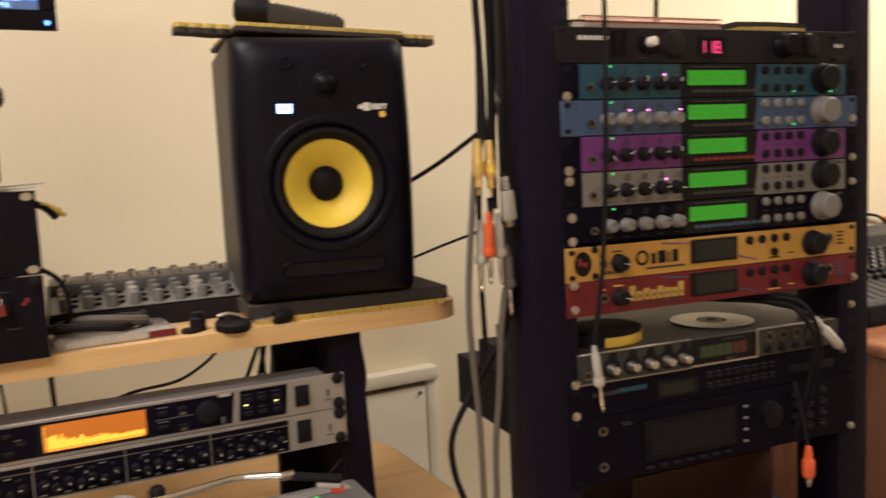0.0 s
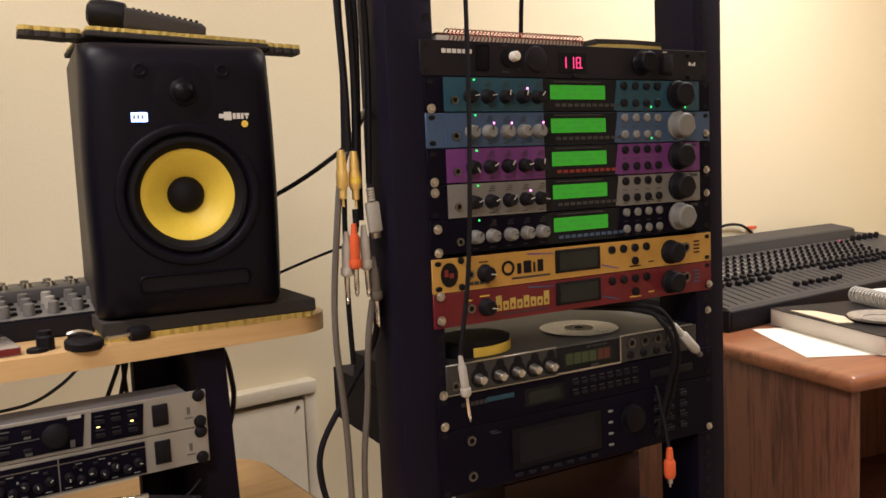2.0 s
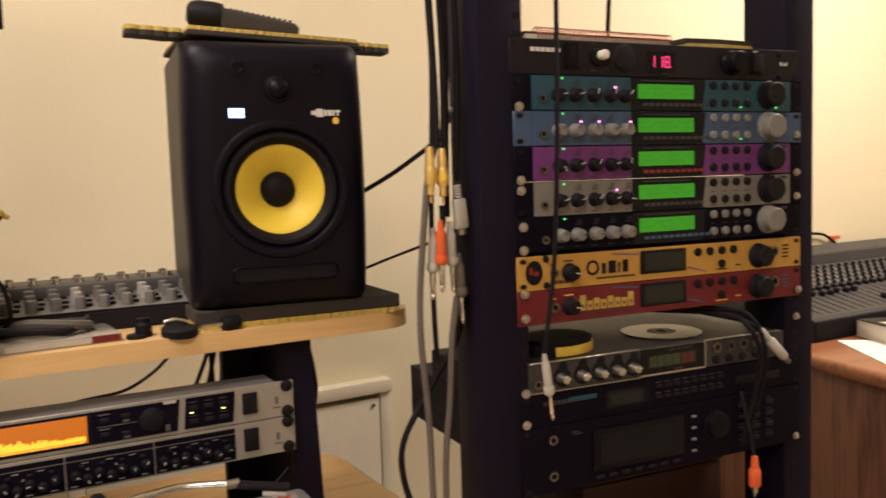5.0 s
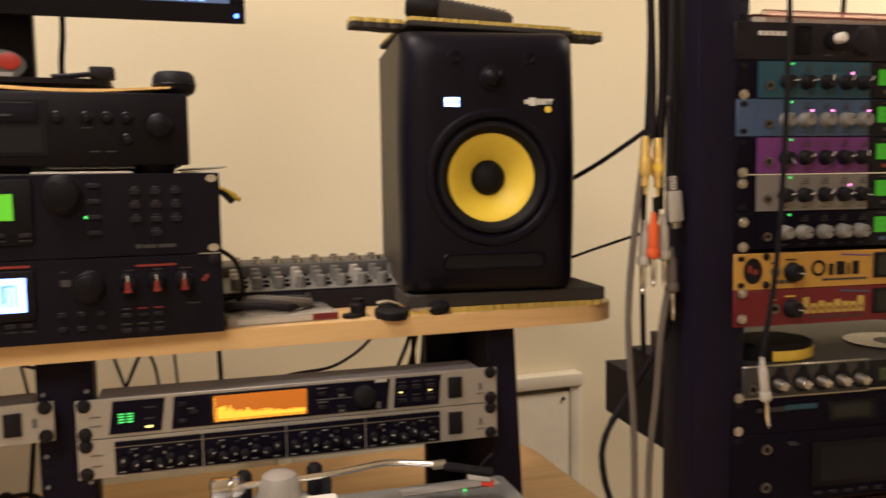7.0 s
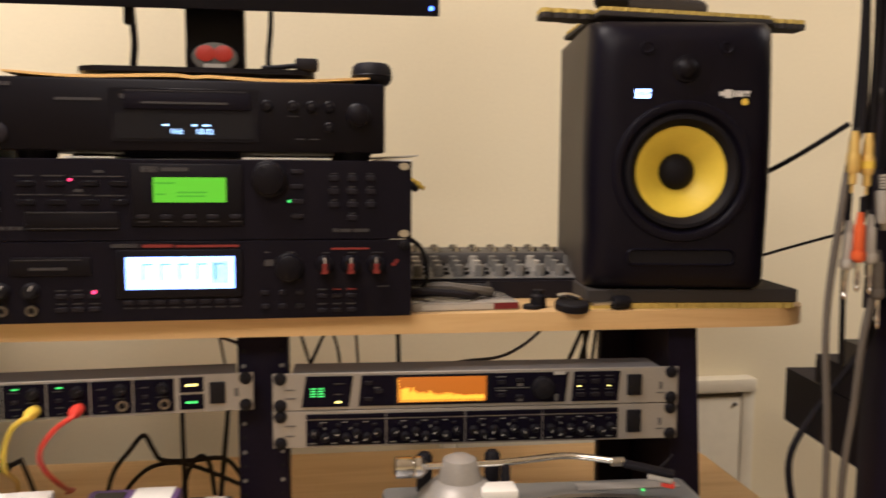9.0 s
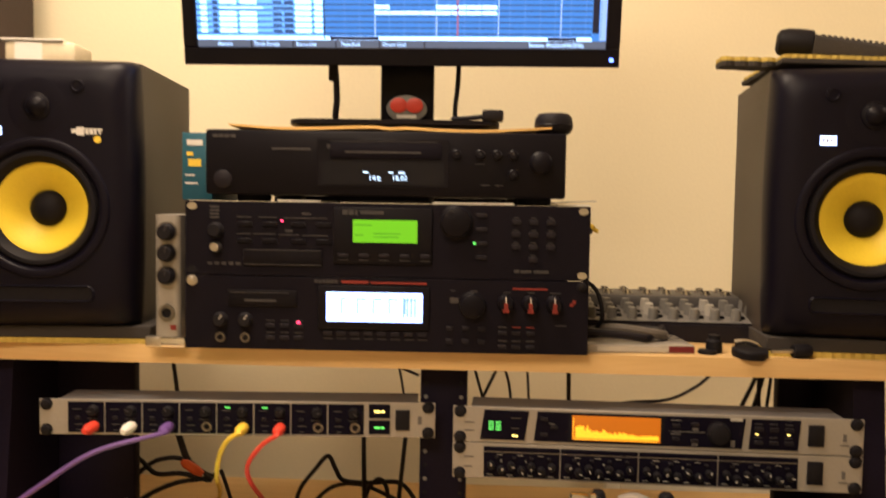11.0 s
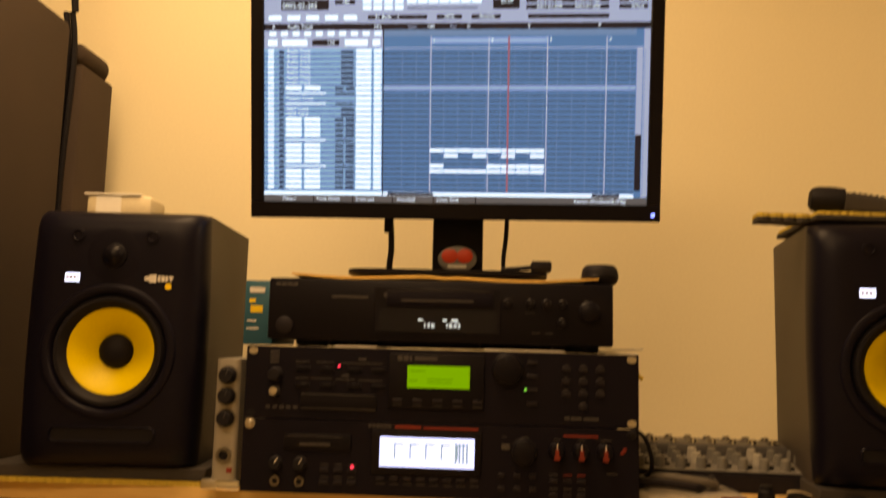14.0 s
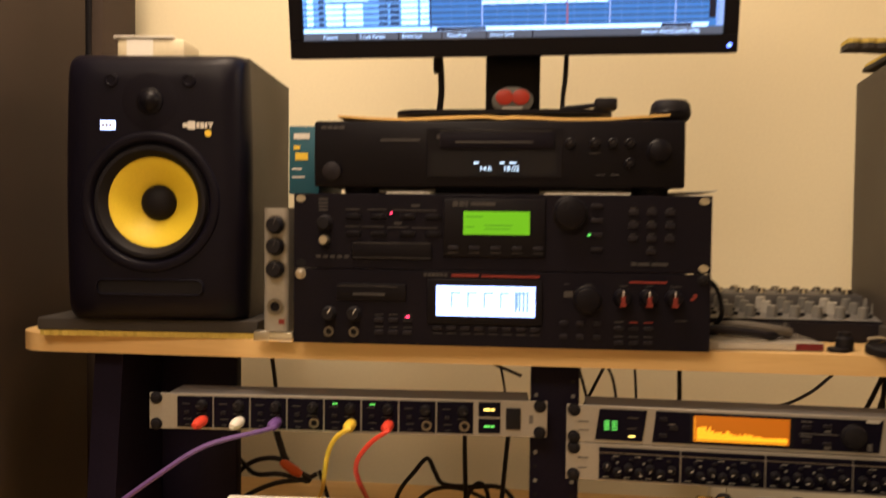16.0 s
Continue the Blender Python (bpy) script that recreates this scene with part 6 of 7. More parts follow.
def feedback_processor():
    d = under_unit("spectrum_processor", UU, "silver digital processor with amber spectrum display under the shelf")
    plate("level_window", 0.033, 0.087, 0.0045, 0.0405, 0, M_DARKPANEL, d, 0.0012, 0.005)
    for k in range(4):
        for x in (0.0432, 0.0520):
            part("level_light", box(bm_new(), x, x + 0.0062, -0.002, -0.0012, 0.0165 + k * 0.0030, 0.0178 + k * 0.0030), G_GRN, d)
    part("status_light", box(bm_new(), 0.0715, 0.0785, -0.002, -0.0012, 0.0090, 0.0110), G_YEL, d)
    bars("level_print", [(0.070, 0.031, 0.012, 0.0012), (0.070, 0.0185, 0.010, 0.0012)], -0.0012, M_DIMPRINT, d)
    plate("main_window", 0.098, 0.343, 0.0045, 0.0405, 0, M_DARKPANEL, d, 0.0012, 0.004)
    plate("display_frame", 0.1395, 0.2520, 0.0060, 0.0400, -0.0012, M_WINDOW, d, 0.0006)
    am = plate("amber_display", 0.1435, 0.2480, 0.0080, 0.0378, -0.0018, G_AMBER, d, 0.0005)
    bm = bm_new()
    rnd = random.Random(5)
    for i in range(58):
        h = (0.014 if i < 9 else 0.010 if i < 22 else 0.007 if i < 36 else 0.0048) * (0.55 + 0.45 * rnd.random()) + 0.0015
        box(bm, 0.1475 + i * 0.00170, 0.1475 + i * 0.00170 + 0.00158, -0.0026, -0.0023, 0.0108, 0.0108 + h)
    for i in range(32):
        box(bm, 0.1465 + i * 0.0031, 0.1483 + i * 0.0031, -0.0026, -0.0023, 0.0086, 0.0102)
    for i in range(7):
        box(bm, 0.1443, 0.1456, -0.0026, -0.0023, 0.0115 + i * 0.0036, 0.0134 + i * 0.0036)
    part("spectrum_bar", bm, G_AMBERHI, am, smooth=False)
    for x, z in ((0.110, 0.032), (0.110, 0.013), (0.122, 0.022), (0.266, 0.030), (0.266, 0.014), (0.288, 0.032), (0.288, 0.012)):
        button(d, x, z, 0.009, 0.0045, 0.002, M_CHARCOAL, -0.0012)
    bars("key_print", [(0.260, 0.0355, 0.012, 0.0012), (0.260, 0.0190, 0.012, 0.0012), (0.285, 0.0245, 0.007, 0.003), (0.285, 0.0060, 0.007, 0.003), (0.330, 0.006, 0.005, 0.008), (0.116, 0.0255, 0.007, 0.0012)], -0.0012, M_GREYPANEL, d)
    bars("window_line", [(0.258, 0.0222, 0.042, 0.0008)], -0.0012, M_GREYPANEL, d)
    bars("maker_mark", [(0.329, 0.0375, 0.014, 0.0035)], -0.0012, M_LTGREY, d)
    knob(d, 0.316, 0.022, 0.0125, 0.008, M_RUBBER, -0.0012, name="data_wheel")
    plate("right_window", 0.351, 0.4075, 0.0045, 0.0405, 0, M_DARKPANEL, d, 0.0012, 0.003)
    for i in range(3):
        for k in range(2):
            button(d, 0.362 + i * 0.0175, 0.013 + k * 0.016, 0.010, 0.0050, 0.002, M_CHARCOAL, -0.0012)
            bars("key_print", [(0.357 + i * 0.0175, 0.0185 + k * 0.016, 0.009, 0.0012)], -0.0012, M_DIMPRINT, d)
    for x in (0.3580, 0.3945):
        part("key_light", box(bm_new(), x, x + 0.0038, -0.002, -0.0012, 0.0224, 0.0236), G_YEL, d)
    part("power_switch", box(bm_new(), 0.4190, 0.4370, -0.003, 0, 0.0105, 0.0360, 0.001), M_RUBBER, d)
    bars("corner_print", [(0.459, 0.017, 0.004, 0.009), (0.456, 0.012, 0.010, 0.0015), (0.014, 0.024, 0.012, 0.0015), (0.014, 0.014, 0.012, 0.0015)], 0, M_GREYPANEL, d)
    return d


def multi_compressor():
    d = under_unit("multi_compressor", UU @ pose(0, 0, -U), "silver four-channel compressor with rows of small knobs under the shelf")
    for i in range(4):
        x0 = 0.0380 + i * 0.0930
        ch = part("channel", box(bm_new(), x0, x0 + 0.0915, -0.0012, 0, 0.0030, 0.0330), M_DARKPANEL, d)
        part("header_strip", box(bm_new(), x0, x0 + 0.0915, -0.0012, 0, 0.0345, 0.0400), M_DARKPANEL, d)
        for k in range(7):
            knob(ch, x0 + 0.009 + k * 0.0122, 0.0130 if k % 2 else 0.0180, 0.0044, 0.008, M_RUBBER, -0.0012, 47 * k + 60 * i, M_LTGREY)
        for k in range(4):
            button(ch, x0 + 0.016 + k * 0.021, 0.0275, 0.005, 0.003, 0.002, M_CHARCOAL, -0.0012)
        bars("channel_print", [(x0 + 0.004 + k * 0.0122, 0.0300 if k % 2 else 0.0052, 0.007, 0.0011) for k in range(7)] + [(x0 + 0.02 + k * 0.03, 0.0220, 0.0025, 0.0025) for k in range(2)], -0.0012, M_GREYKNOB, ch)
    part("power_switch", box(bm_new(), 0.4190, 0.4370, -0.003, 0, 0.0095, 0.0370, 0.001), M_RUBBER, d)
    bars("corner_print", [(0.459, 0.017, 0.004, 0.009), (0.456, 0.012, 0.010, 0.0015), (0.014, 0.026, 0.012, 0.0015), (0.014, 0.014, 0.010, 0.0015)], 0, M_GREYPANEL, d)
    return d


feedback_processor()
multi_compressor()

# cables behind and below the shelf
for pts, r in (
    ([(0.10, 0.22, 0.985), (0.115, 0.23, 0.93), (0.135, 0.24, 0.86)], 0.003), ([(0.165, 0.22, 0.985), (0.145, 0.23, 0.94), (0.12, 0.25, 0.88)], 0.0034),
    ([(0.12, 0.24, 0.985), (0.16, 0.25, 0.93), (0.17, 0.25, 0.86)], 0.003), ([(0.185, 0.22, 0.985), (0.19, 0.22, 0.93), (0.195, 0.23, 0.86)], 0.0026),
    ([(0.245, 0.20, 0.985), (0.247, 0.20, 0.94), (0.25, 0.21, 0.86)], 0.0042), ([(-0.10, 0.24, 0.985), (-0.03, 0.22, 0.955), (0.03, 0.22, 0.93)], 0.003),
    ([(-0.02, 0.24, 0.985), (0.0, 0.23, 0.94), (0.01, 0.23, 0.88)], 0.0026), ([(-0.355, 0.25, 0.985), (-0.345, 0.25, 0.94), (-0.335, 0.25, 0.86)], 0.0042),
    ([(0.545, 0.24, 0.985), (0.533, 0.25, 0.932), (0.510, 0.26, 0.87)], 0.0044), ([(0.548, 0.24, 0.985), (0.543, 0.25, 0.930), (0.531, 0.26, 0.87)], 0.0044), ([(0.540, 0.24, 0.985), (0.538, 0.25, 0.930), (0.543, 0.26, 0.87)], 0.0044), ([(0.556, 0.25, 0.985), (0.555, 0.25, 0.928), (0.551, 0.26, 0.86)], 0.0036),
    ([(-0.05, 0.22, 0.87), (-0.05, 0.22, 0.82), (-0.045, 0.20, 0.705)], 0.0046), ([(0.015, 0.22, 0.87), (0.01, 0.22, 0.82), (0.0, 0.20, 0.705)], 0.0046),
):
    cable(pts, r * 0.74, M_CABLE, "black lead hanging behind the desk units", "leads behind the desk")
cable([(0.56, 0.35, 0.985), (0.525, 0.355, 0.940), (0.499, 0.36, 0.910), (0.471, 0.36, 0.887), (0.429, 0.36, 0.868), (0.364, 0.36, 0.862), (0.30, 0.36, 0.845)], 0.0026, M_CABLE, "black lead sagging behind the desk units", "leads behind the desk")
cable([(0.640, 0.20, 0.985), (0.663, 0.20, 0.947), (0.673, 0.20, 0.924), (0.679, 0.20, 0.893), (0.681, 0.20, 0.858), (0.669, 0.20, 0.812), (0.645, 0.20, 0.775)], 0.0040, M_CABLE, "black lead looped behind the desk leg", "leads behind the desk")
# leads on the desktop
for pts, r in (
    ([(-0.161, 0.25, 0.704), (-0.150, 0.25, 0.745), (-0.128, 0.25, 0.775), (-0.108, 0.25, 0.797), (-0.096, 0.25, 0.777), (-0.084, 0.25, 0.760), (-0.044, 0.25, 0.757), (0.001, 0.25, 0.758), (0.026, 0.24, 0.735), (0.040, 0.23, 0.705)], 0.0046),
    ([(-0.140, 0.24, 0.705), (-0.125, 0.25, 0.729), (-0.097, 0.25, 0.751), (-0.060, 0.256, 0.752), (-0.02, 0.262, 0.735), (0.03, 0.27, 0.706)], 0.0042),
    ([(-0.056, 0.25, 0.705), (-0.053, 0.25, 0.726), (-0.043, 0.25, 0.752), (-0.029, 0.25, 0.763), (-0.018, 0.25, 0.749), (-0.012, 0.25, 0.705)], 0.0046),
    ([(-0.287, 0.25, 0.762), (-0.300, 0.25, 0.768), (-0.325, 0.255, 0.783), (-0.352, 0.255, 0.787), (-0.383, 0.25, 0.777), (-0.42, 0.24, 0.74), (-0.45, 0.23, 0.705)], 0.0050),
    ([(-0.287, 0.24, 0.758), (-0.329, 0.24, 0.768), (-0.368, 0.24, 0.767), (-0.398, 0.25, 0.786), (-0.44, 0.25, 0.80)], 0.0050),
    ([(-0.278, 0.26, 0.764), (-0.295, 0.25, 0.758), (-0.338, 0.245, 0.752), (-0.381, 0.24, 0.733), (-0.42, 0.22, 0.705)], 0.0050),
    ([(-0.272, 0.25, 0.772), (-0.264, 0.25, 0.750), (-0.250, 0.25, 0.705)], 0.0040),
):
    cable(pts, r * 0.74, M_CABLE, "black lead lying loose on the desktop", "leads on the desktop")
cable([(-0.350, 0.25, 0.862), (-0.339, 0.25, 0.832), (-0.327, 0.25, 0.795), (-0.321, 0.25, 0.785)], 0.005, M_CABLE, "black lead to an orange plug")
op = thing("orange_plug", pose(-0.312, 0.238, 0.778, 0, 122, 0), "orange-red plug lying among the desktop leads", "plug")
part("barrel", lathe(bm_new(), [(0.005, -0.022), (0.009, -0.014), (0.010, 0.010), (0.006, 0.022)], axis="z", seg=16), M_ORANGE, op).scale = (0.75, 0.75, 0.85)
part("tip", lathe(bm_new(), [(0.004, 0.022), (0.004, 0.036)], axis="z", seg=12), M_CABLE, op)

# groove box, dark boxes on the desktop
gb = thing("screen_unit", pose(-0.153, 0.001, DT, 0, 0, 1.5), "white-framed box with lit green screen on the desktop", "screen unit")
part("case", box(bm_new(), -0.168, 0.002, -0.200, 0.002, 0.0, 0.106, 0.005), M_LTGREY, gb)
TILT = pose(0, 0, 0.120, 3)


def tilted(name, x0, x1, y0, y1, z0, z1, material, parent, label="", bevel=0.0):
    bm = box(bm_new(), x0, x1, y0, y1, z0, z1, bevel)
    bm.transform(TILT)
    return part(name, bm, material, parent, label)


fr = tilted("screen_frame", -0.166, 0.0, -0.150, 0.0, -0.0132, 0.0, M_PAPER, gb, "white plastic screen frame", 0.004)
# flat grey border; the bevel's shadow is put into its colour
tilted("screen_surround", -0.142, -0.022, -0.130, -0.022, 0.0002, 0.0010, M_GREYKNOB, fr)
tilted("screen_glass", -0.138, -0.026, -0.127, -0.026, 0.0012, 0.0018, M_WINDOW, fr)
tilted("screen_label", -0.095, -0.066, -0.040, -0.035, 0.0020, 0.0023, M_GREYKNOB, fr)
tilted("green_screen", -0.136, -0.028, -0.124, -0.052, 0.0020, 0.0026, G_LIME, fr)
pb = thing("effects_pedal", pose(-0.128, 0.052, DT, 0, 0, -2), "dark violet effects box with white label on the desktop", "effects box")
part("case", box(bm_new(), 0.0, 0.104, -0.20, 0.0, 0.0, 0.098, 0.006), M_VIOLET, pb)
part("label", box(bm_new(), 0.053, 0.097, -0.17, -0.004, 0.0982, 0.0990), M_PAPER, pb, "white paper label")
bars("label_writing", [(0.064, -0.055 - i * 0.020, 0.018, 0.003) for i in range(3)], 0, M_GREYKNOB, pb).matrix_basis = pose(0, 0, 0.0990, -90)
part("display", box(bm_new(), 0.010, 0.044, -0.06, -0.016, 0.0982, 0.0992), M_WINDOW, pb)
gy = thing("grey_box", pose(-0.020, 0.046, DT, 0, 0, -3), "small grey box on the desktop beside the turntable", "box")
part("case", box(bm_new(), 0.0, 0.055, -0.16, 0.0, 0.0, 0.086, 0.005), M_CHAR2, gy)
part("lid", box(bm_new(), 0.024, 0.050, -0.15, -0.018, 0.0862, 0.092, 0.002), M_LTGREY, gy)
wp = thing("white_adapter", pose(-0.47, 0.08, DT), "white plastic adapter at the desktop's end", "adapter")
part("body", box(bm_new(), -0.03, 0.03, -0.03, 0.03, 0.0, 0.045, 0.008), M_WHITEPL, wp)

# ---- turntable, turned so that its arm lies along the back ----
def turntable():
    d = thing("turntable", pose(0.234, -0.012, DT, 0, 0, -3), "grey DJ turntable with silver S-shaped arm on the desktop", "turntable")
    W, D = 0.353, 0.44
    part("plinth", box(bm_new(), -0.028, 0.331, -D, 0.0, 0.028, 0.108, 0.008), M_PLINTH, d)
    for x in (0.05, W - 0.05):
        for y in (-0.05, -D + 0.05):
            part("foot", lathe(bm_new(), [(0.026, 0.0), (0.029, 0.004), (0.029, 0.028)], axis="z", seg=24, at=(x, y, 0)), M_RUBBER, d)
    PX, PY = 0.185, -0.245
    pl = part("platter", lathe(bm_new(), [(0.160, 0.108), (0.166, 0.112), (0.166, 0.122), (0.162, 0.124), (0.002, 0.124)], axis="z", seg=64, at=(PX, PY, 0)), M_STEEL, d)
    part("slipmat", lathe(bm_new(), [(0.148, 0.1242), (0.148, 0.1258), (0.004, 0.1258)], axis="z", seg=48, at=(PX, PY, 0)), M_RUBBER, pl)
    ax, ay = 0.056, -0.052
    part("arm_base", lathe(bm_new(), [(0.047, 0.108), (0.047, 0.112), (0.044, 0.117), (0.034, 0.127), (0.027, 0.133), (0.022, 0.134)], axis="z", seg=40, at=(ax, ay, 0)), M_SILVER, d)
    part("arm_pillar", lathe(bm_new(), [(0.025, 0.130), (0.0215, 0.147), (0.018, 0.156), (0.010, 0.160), (0.001, 0.161)], axis="z", seg=30, at=(ax, ay, 0)), M_SILVER, d)
    part("gimbal", box(bm_new(), ax - 0.016, ax + 0.020, ay - 0.010, ay + 0.010, 0.143, 0.155, 0.004), M_SILVER, d)
    part("arm_tube", tube_mesh(bm_new(), [(0.0, ay, 0.148), (0.06, ay, 0.149), (0.106, ay, 0.150), (0.140, ay + 0.005, 0.151), (0.176, ay + 0.012, 0.151), (0.205, ay + 0.006, 0.150), (0.236, ay - 0.008, 0.149)], 0.0038, 10), M_CHROME, d)
    part("counterweight", lathe(bm_new(), [(0.009, -0.016), (0.0118, -0.014), (0.0118, 0.003), (0.0105, 0.005), (0.0125, 0.007), (0.0125, 0.013), (0.006, 0.020)], axis="x", seg=24, at=(0, ay, 0.148)), M_CHROME, d)
    hs = part("headshell", box(bm_new(), 0.0, 0.056, -0.008, 0.008, -0.003, 0.003, 0.002), M_RUBBER, d)
    hs.matrix_basis = pose(0.238, ay - 0.009, 0.148, 0, 7, -22)
    part("collar", lathe(bm_new(), [(0.0052, 0.226), (0.0052, 0.240)], axis="x", seg=14, at=(0, ay - 0.006, 0.149)), M_STEEL, d)
    part("cartridge", box(bm_new(), 0.028, 0.055, -0.007, 0.007, -0.010, -0.003, 0.002), M_LTGREY, hs)
    part("stylus_guard", box(bm_new(), 0.044, 0.058, -0.006, 0.006, -0.015, -0.010, 0.001), M_REDPL, hs)
    part("finger_lift", tube_mesh(bm_new(), [(0.040, 0.006, 0.002), (0.046, 0.018, 0.006), (0.052, 0.028, 0.012)], 0.0013), M_RUBBER, hs)
    part("arm_rest", box(bm_new(), 0.102, 0.112, ay - 0.006, ay + 0.006, 0.108, 0.147, 0.002), M_RUBBER, d)
    part("lift_housing", box(bm_new(), 0.076, 0.116, ay - 0.034, ay - 0.004, 0.108, 0.131, 0.003), M_WHITEPL, d)
    for x in (0.02, 0.098):
        part("bias_knob", lathe(bm_new(), [(0.009, 0.108), (0.009, 0.148), (0.006, 0.152)], axis="z", seg=16, at=(x, -0.018, 0)), M_RUBBER, d)
    ps = part("pitch_track", box(bm_new(), 0.195, 0.315, -0.038, -0.018, 0.108, 0.110, 0.001), M_SILVER, d)
    led(ps, 0, 0, G_GRN, 0.002).matrix_basis = pose(0.268, -0.045, 0.109, -90)
    return d


turntable()

# ---- cable loom hanging between monitor and rack ----
def hang(x, y, r, m, z0=1.75, z1=0.45, sway=0.01, k=0.0, label="black lead hanging beside the rack"):
    n = 9
    pts = [(x + sway * math.sin(k + i * 0.9), y + sway * 0.5 * math.cos(k + i * 0.7), z0 + (z1 - z0) * i / n) for i in range(n + 1)]
    return cable(pts, r, m, label, "hanging loom")


hang(0.728, -0.10, 0.0048, M_RUBBER, 1.75, 1.215, 0.004, 0.2)
hang(0.742, -0.098, 0.0048, M_RUBBER, 1.75, 1.215, 0.004, 1.2)
hang(0.765, -0.092, 0.0042, M_RUBBER, 1.75, 1.175, 0.005, 2.2)
hang(0.755, -0.085, 0.0040, M_RUBBER, 1.75, 1.13, 0.004, 3.0)
hang(0.735, -0.080, 0.0035, M_RUBBER, 1.75, 0.95, 0.006, 4.0)
cable([(0.795, -0.04, 1.27), (0.765, -0.075, 1.255), (0.728, -0.09, 1.20), (0.712, -0.095, 1.12), (0.705, -0.09, 1.0), (0.714, -0.09, 0.85), (0.716, -0.09, 0.6)], 0.0042, M_GREYCABLE, "thick grey cable hanging beside the rack", "hanging loom")
cable([(0.757, -0.095, 1.03), (0.748, -0.095, 0.98), (0.745, -0.09, 0.90), (0.735, -0.09, 0.80), (0.738, -0.09, 0.6)], 0.0042, M_GREYCABLE, "thick grey cable hanging beside the rack", "hanging loom")
cable([(0.775, -0.08, 1.03), (0.770, -0.07, 0.97), (0.735, -0.05, 0.90), (0.700, -0.045, 0.84), (0.696, -0.05, 0.79), (0.712, -0.06, 0.72), (0.720, -0.06, 0.6)], 0.0042, M_RUBBER, "black lead bowing out below the loom", "hanging loom")


def phono(x, y, z, body, word):
    j = thing("phono_plug", pose(x, y, z), word + " phono plug hanging in the loom", "plug", "hanging phono plugs")
    part("sleeve", lathe(bm_new(), [(0.0042, 0.012), (0.0058, 0.0), (0.0062, -0.012)], axis="z", seg=16), body, j)
    part("barrel", lathe(bm_new(), [(0.0068, -0.012), (0.0074, -0.016), (0.0074, -0.030), (0.0060, -0.034)], axis="z", seg=16), body, j)
    part("tip", lathe(bm_new(), [(0.0045, -0.034), (0.0045, -0.046), (0.0016, -0.047), (0.0016, -0.056)], axis="z", seg=12), M_GOLD if body is M_GOLD else M_CHROME, j)
    return j


phono(0.7175, -0.105, 1.205, M_GOLD, "gold")
phono(0.735, -0.105, 1.203, M_GOLD, "gold")
single("band", lathe(bm_new(), [(0.0078, -0.004), (0.0078, 0.004)], axis="z", seg=16, cap=False), M_YELPL, pose(0.735, -0.105, 1.180), "yellow band round a gold plug", "band")
cable([(0.736, -0.10, 1.145), (0.735, -0.102, 1.125), (0.732, -0.104, 1.118)], 0.004, M_RUBBER, "black lead to the orange plug", "hanging loom")
jack_plug(pose(0.7305, -0.104, 1.118, 0, 0, 0), M_ORANGE, "orange jack plug hanging in the loom")
jack_plug(pose(0.7262, -0.092, 1.108, 0, 2, 0), M_LTGREY, "grey jack plug hanging in the loom")
jack_plug(pose(0.7465, -0.100, 1.115, 0, -2, 0), M_LTGREY, "grey jack plug hanging in the loom")
gp = thing("ribbed_plug", pose(0.755, -0.105, 1.170, 0, -6, 0), "light grey ribbed plug hanging in the loom", "plug")
gp.scale = (0.85, 0.85, 0.95)
part("body", box(bm_new(), -0.010, 0.010, -0.006, 0.006, -0.058, -0.018, 0.003), M_LTGREY, gp)
for i in range(5):
    part("rib", lathe(bm_new(), [(0.0055, -0.001), (0.0062, 0.0), (0.0055, 0.0018)], axis="z", seg=14, at=(0, 0, -0.016 + i * 0.0035)), M_LTGREY, gp)
part("tip", box(bm_new(), -0.006, 0.006, -0.004, 0.004, -0.066, -0.058, 0.001), M_STEEL, gp)
jack_plug(pose(0.758, -0.100, 1.075, 0, -3, 0), M_GREYCABLE, "dark grey jack plug low in the loom")
cable([(0.68, 0.27, 1.125), (0.74, 0.22, 1.145), (0.81, 0.18, 1.185), (0.87, 0.12, 1.24)], 0.0038, M_RUBBER, "black lead from monitor to rack", "monitor leads")
cable([(0.68, 0.27, 1.005), (0.74, 0.25, 1.02), (0.82, 0.20, 1.055), (0.88, 0.12, 1.09)], 0.0024, M_RUBBER, "thin grey lead from monitor to rack", "monitor leads")

# ---- dark cabinets at the desk's left end ----
lc = thing("loudspeaker_cabinet", pose(-0.650, -0.28, 0.0), "tall black cloth-covered loudspeaker cabinet beside the desk", "cabinet")
part("lower_body", box(bm_new(), -0.50, 0.0, 0.0, 0.56, 0.0, 0.68, 0.012), M_CARPETBLACK, lc)
part("upper_body", box(bm_new(), -0.50, 0.0, 0.0, 0.56, 0.686, 1.712, 0.012), M_CARPETBLACK, lc)
rc = thing("stacked_case", pose(-0.640, 0.305, 0.0), "dark cloth-covered case behind the cabinet", "case")
part("body", box(bm_new(), -0.40, 0.0, 0.0, 0.115, 0.0, 1.65, 0.006), M_CARPETBLACK, rc)
bm = bm_new()
box(bm, -0.39, -0.004, 0.0, 0.112, 1.652, 1.692, 0.016, 3)
part("lid", bm, M_CARPETBLACK, rc)
for x in (-0.668, -0.657):
    cable([(x, 0.288, 1.735), (x + 0.004, 0.296, 1.66), (x - 0.004, 0.298, 1.45), (x - 0.002, 0.298, 1.25), (x, 0.298, 1.0)], 0.005, M_RUBBER, "black lead hanging down the dark case", "case leads")

cable([(-0.652, 0.27, 2.44), (-0.654, 0.275, 2.1), (-0.652, 0.28, 1.80), (-0.651, 0.285, 1.735)], 0.006, M_RUBBER, "black lead rising from the dark case", "case leads")

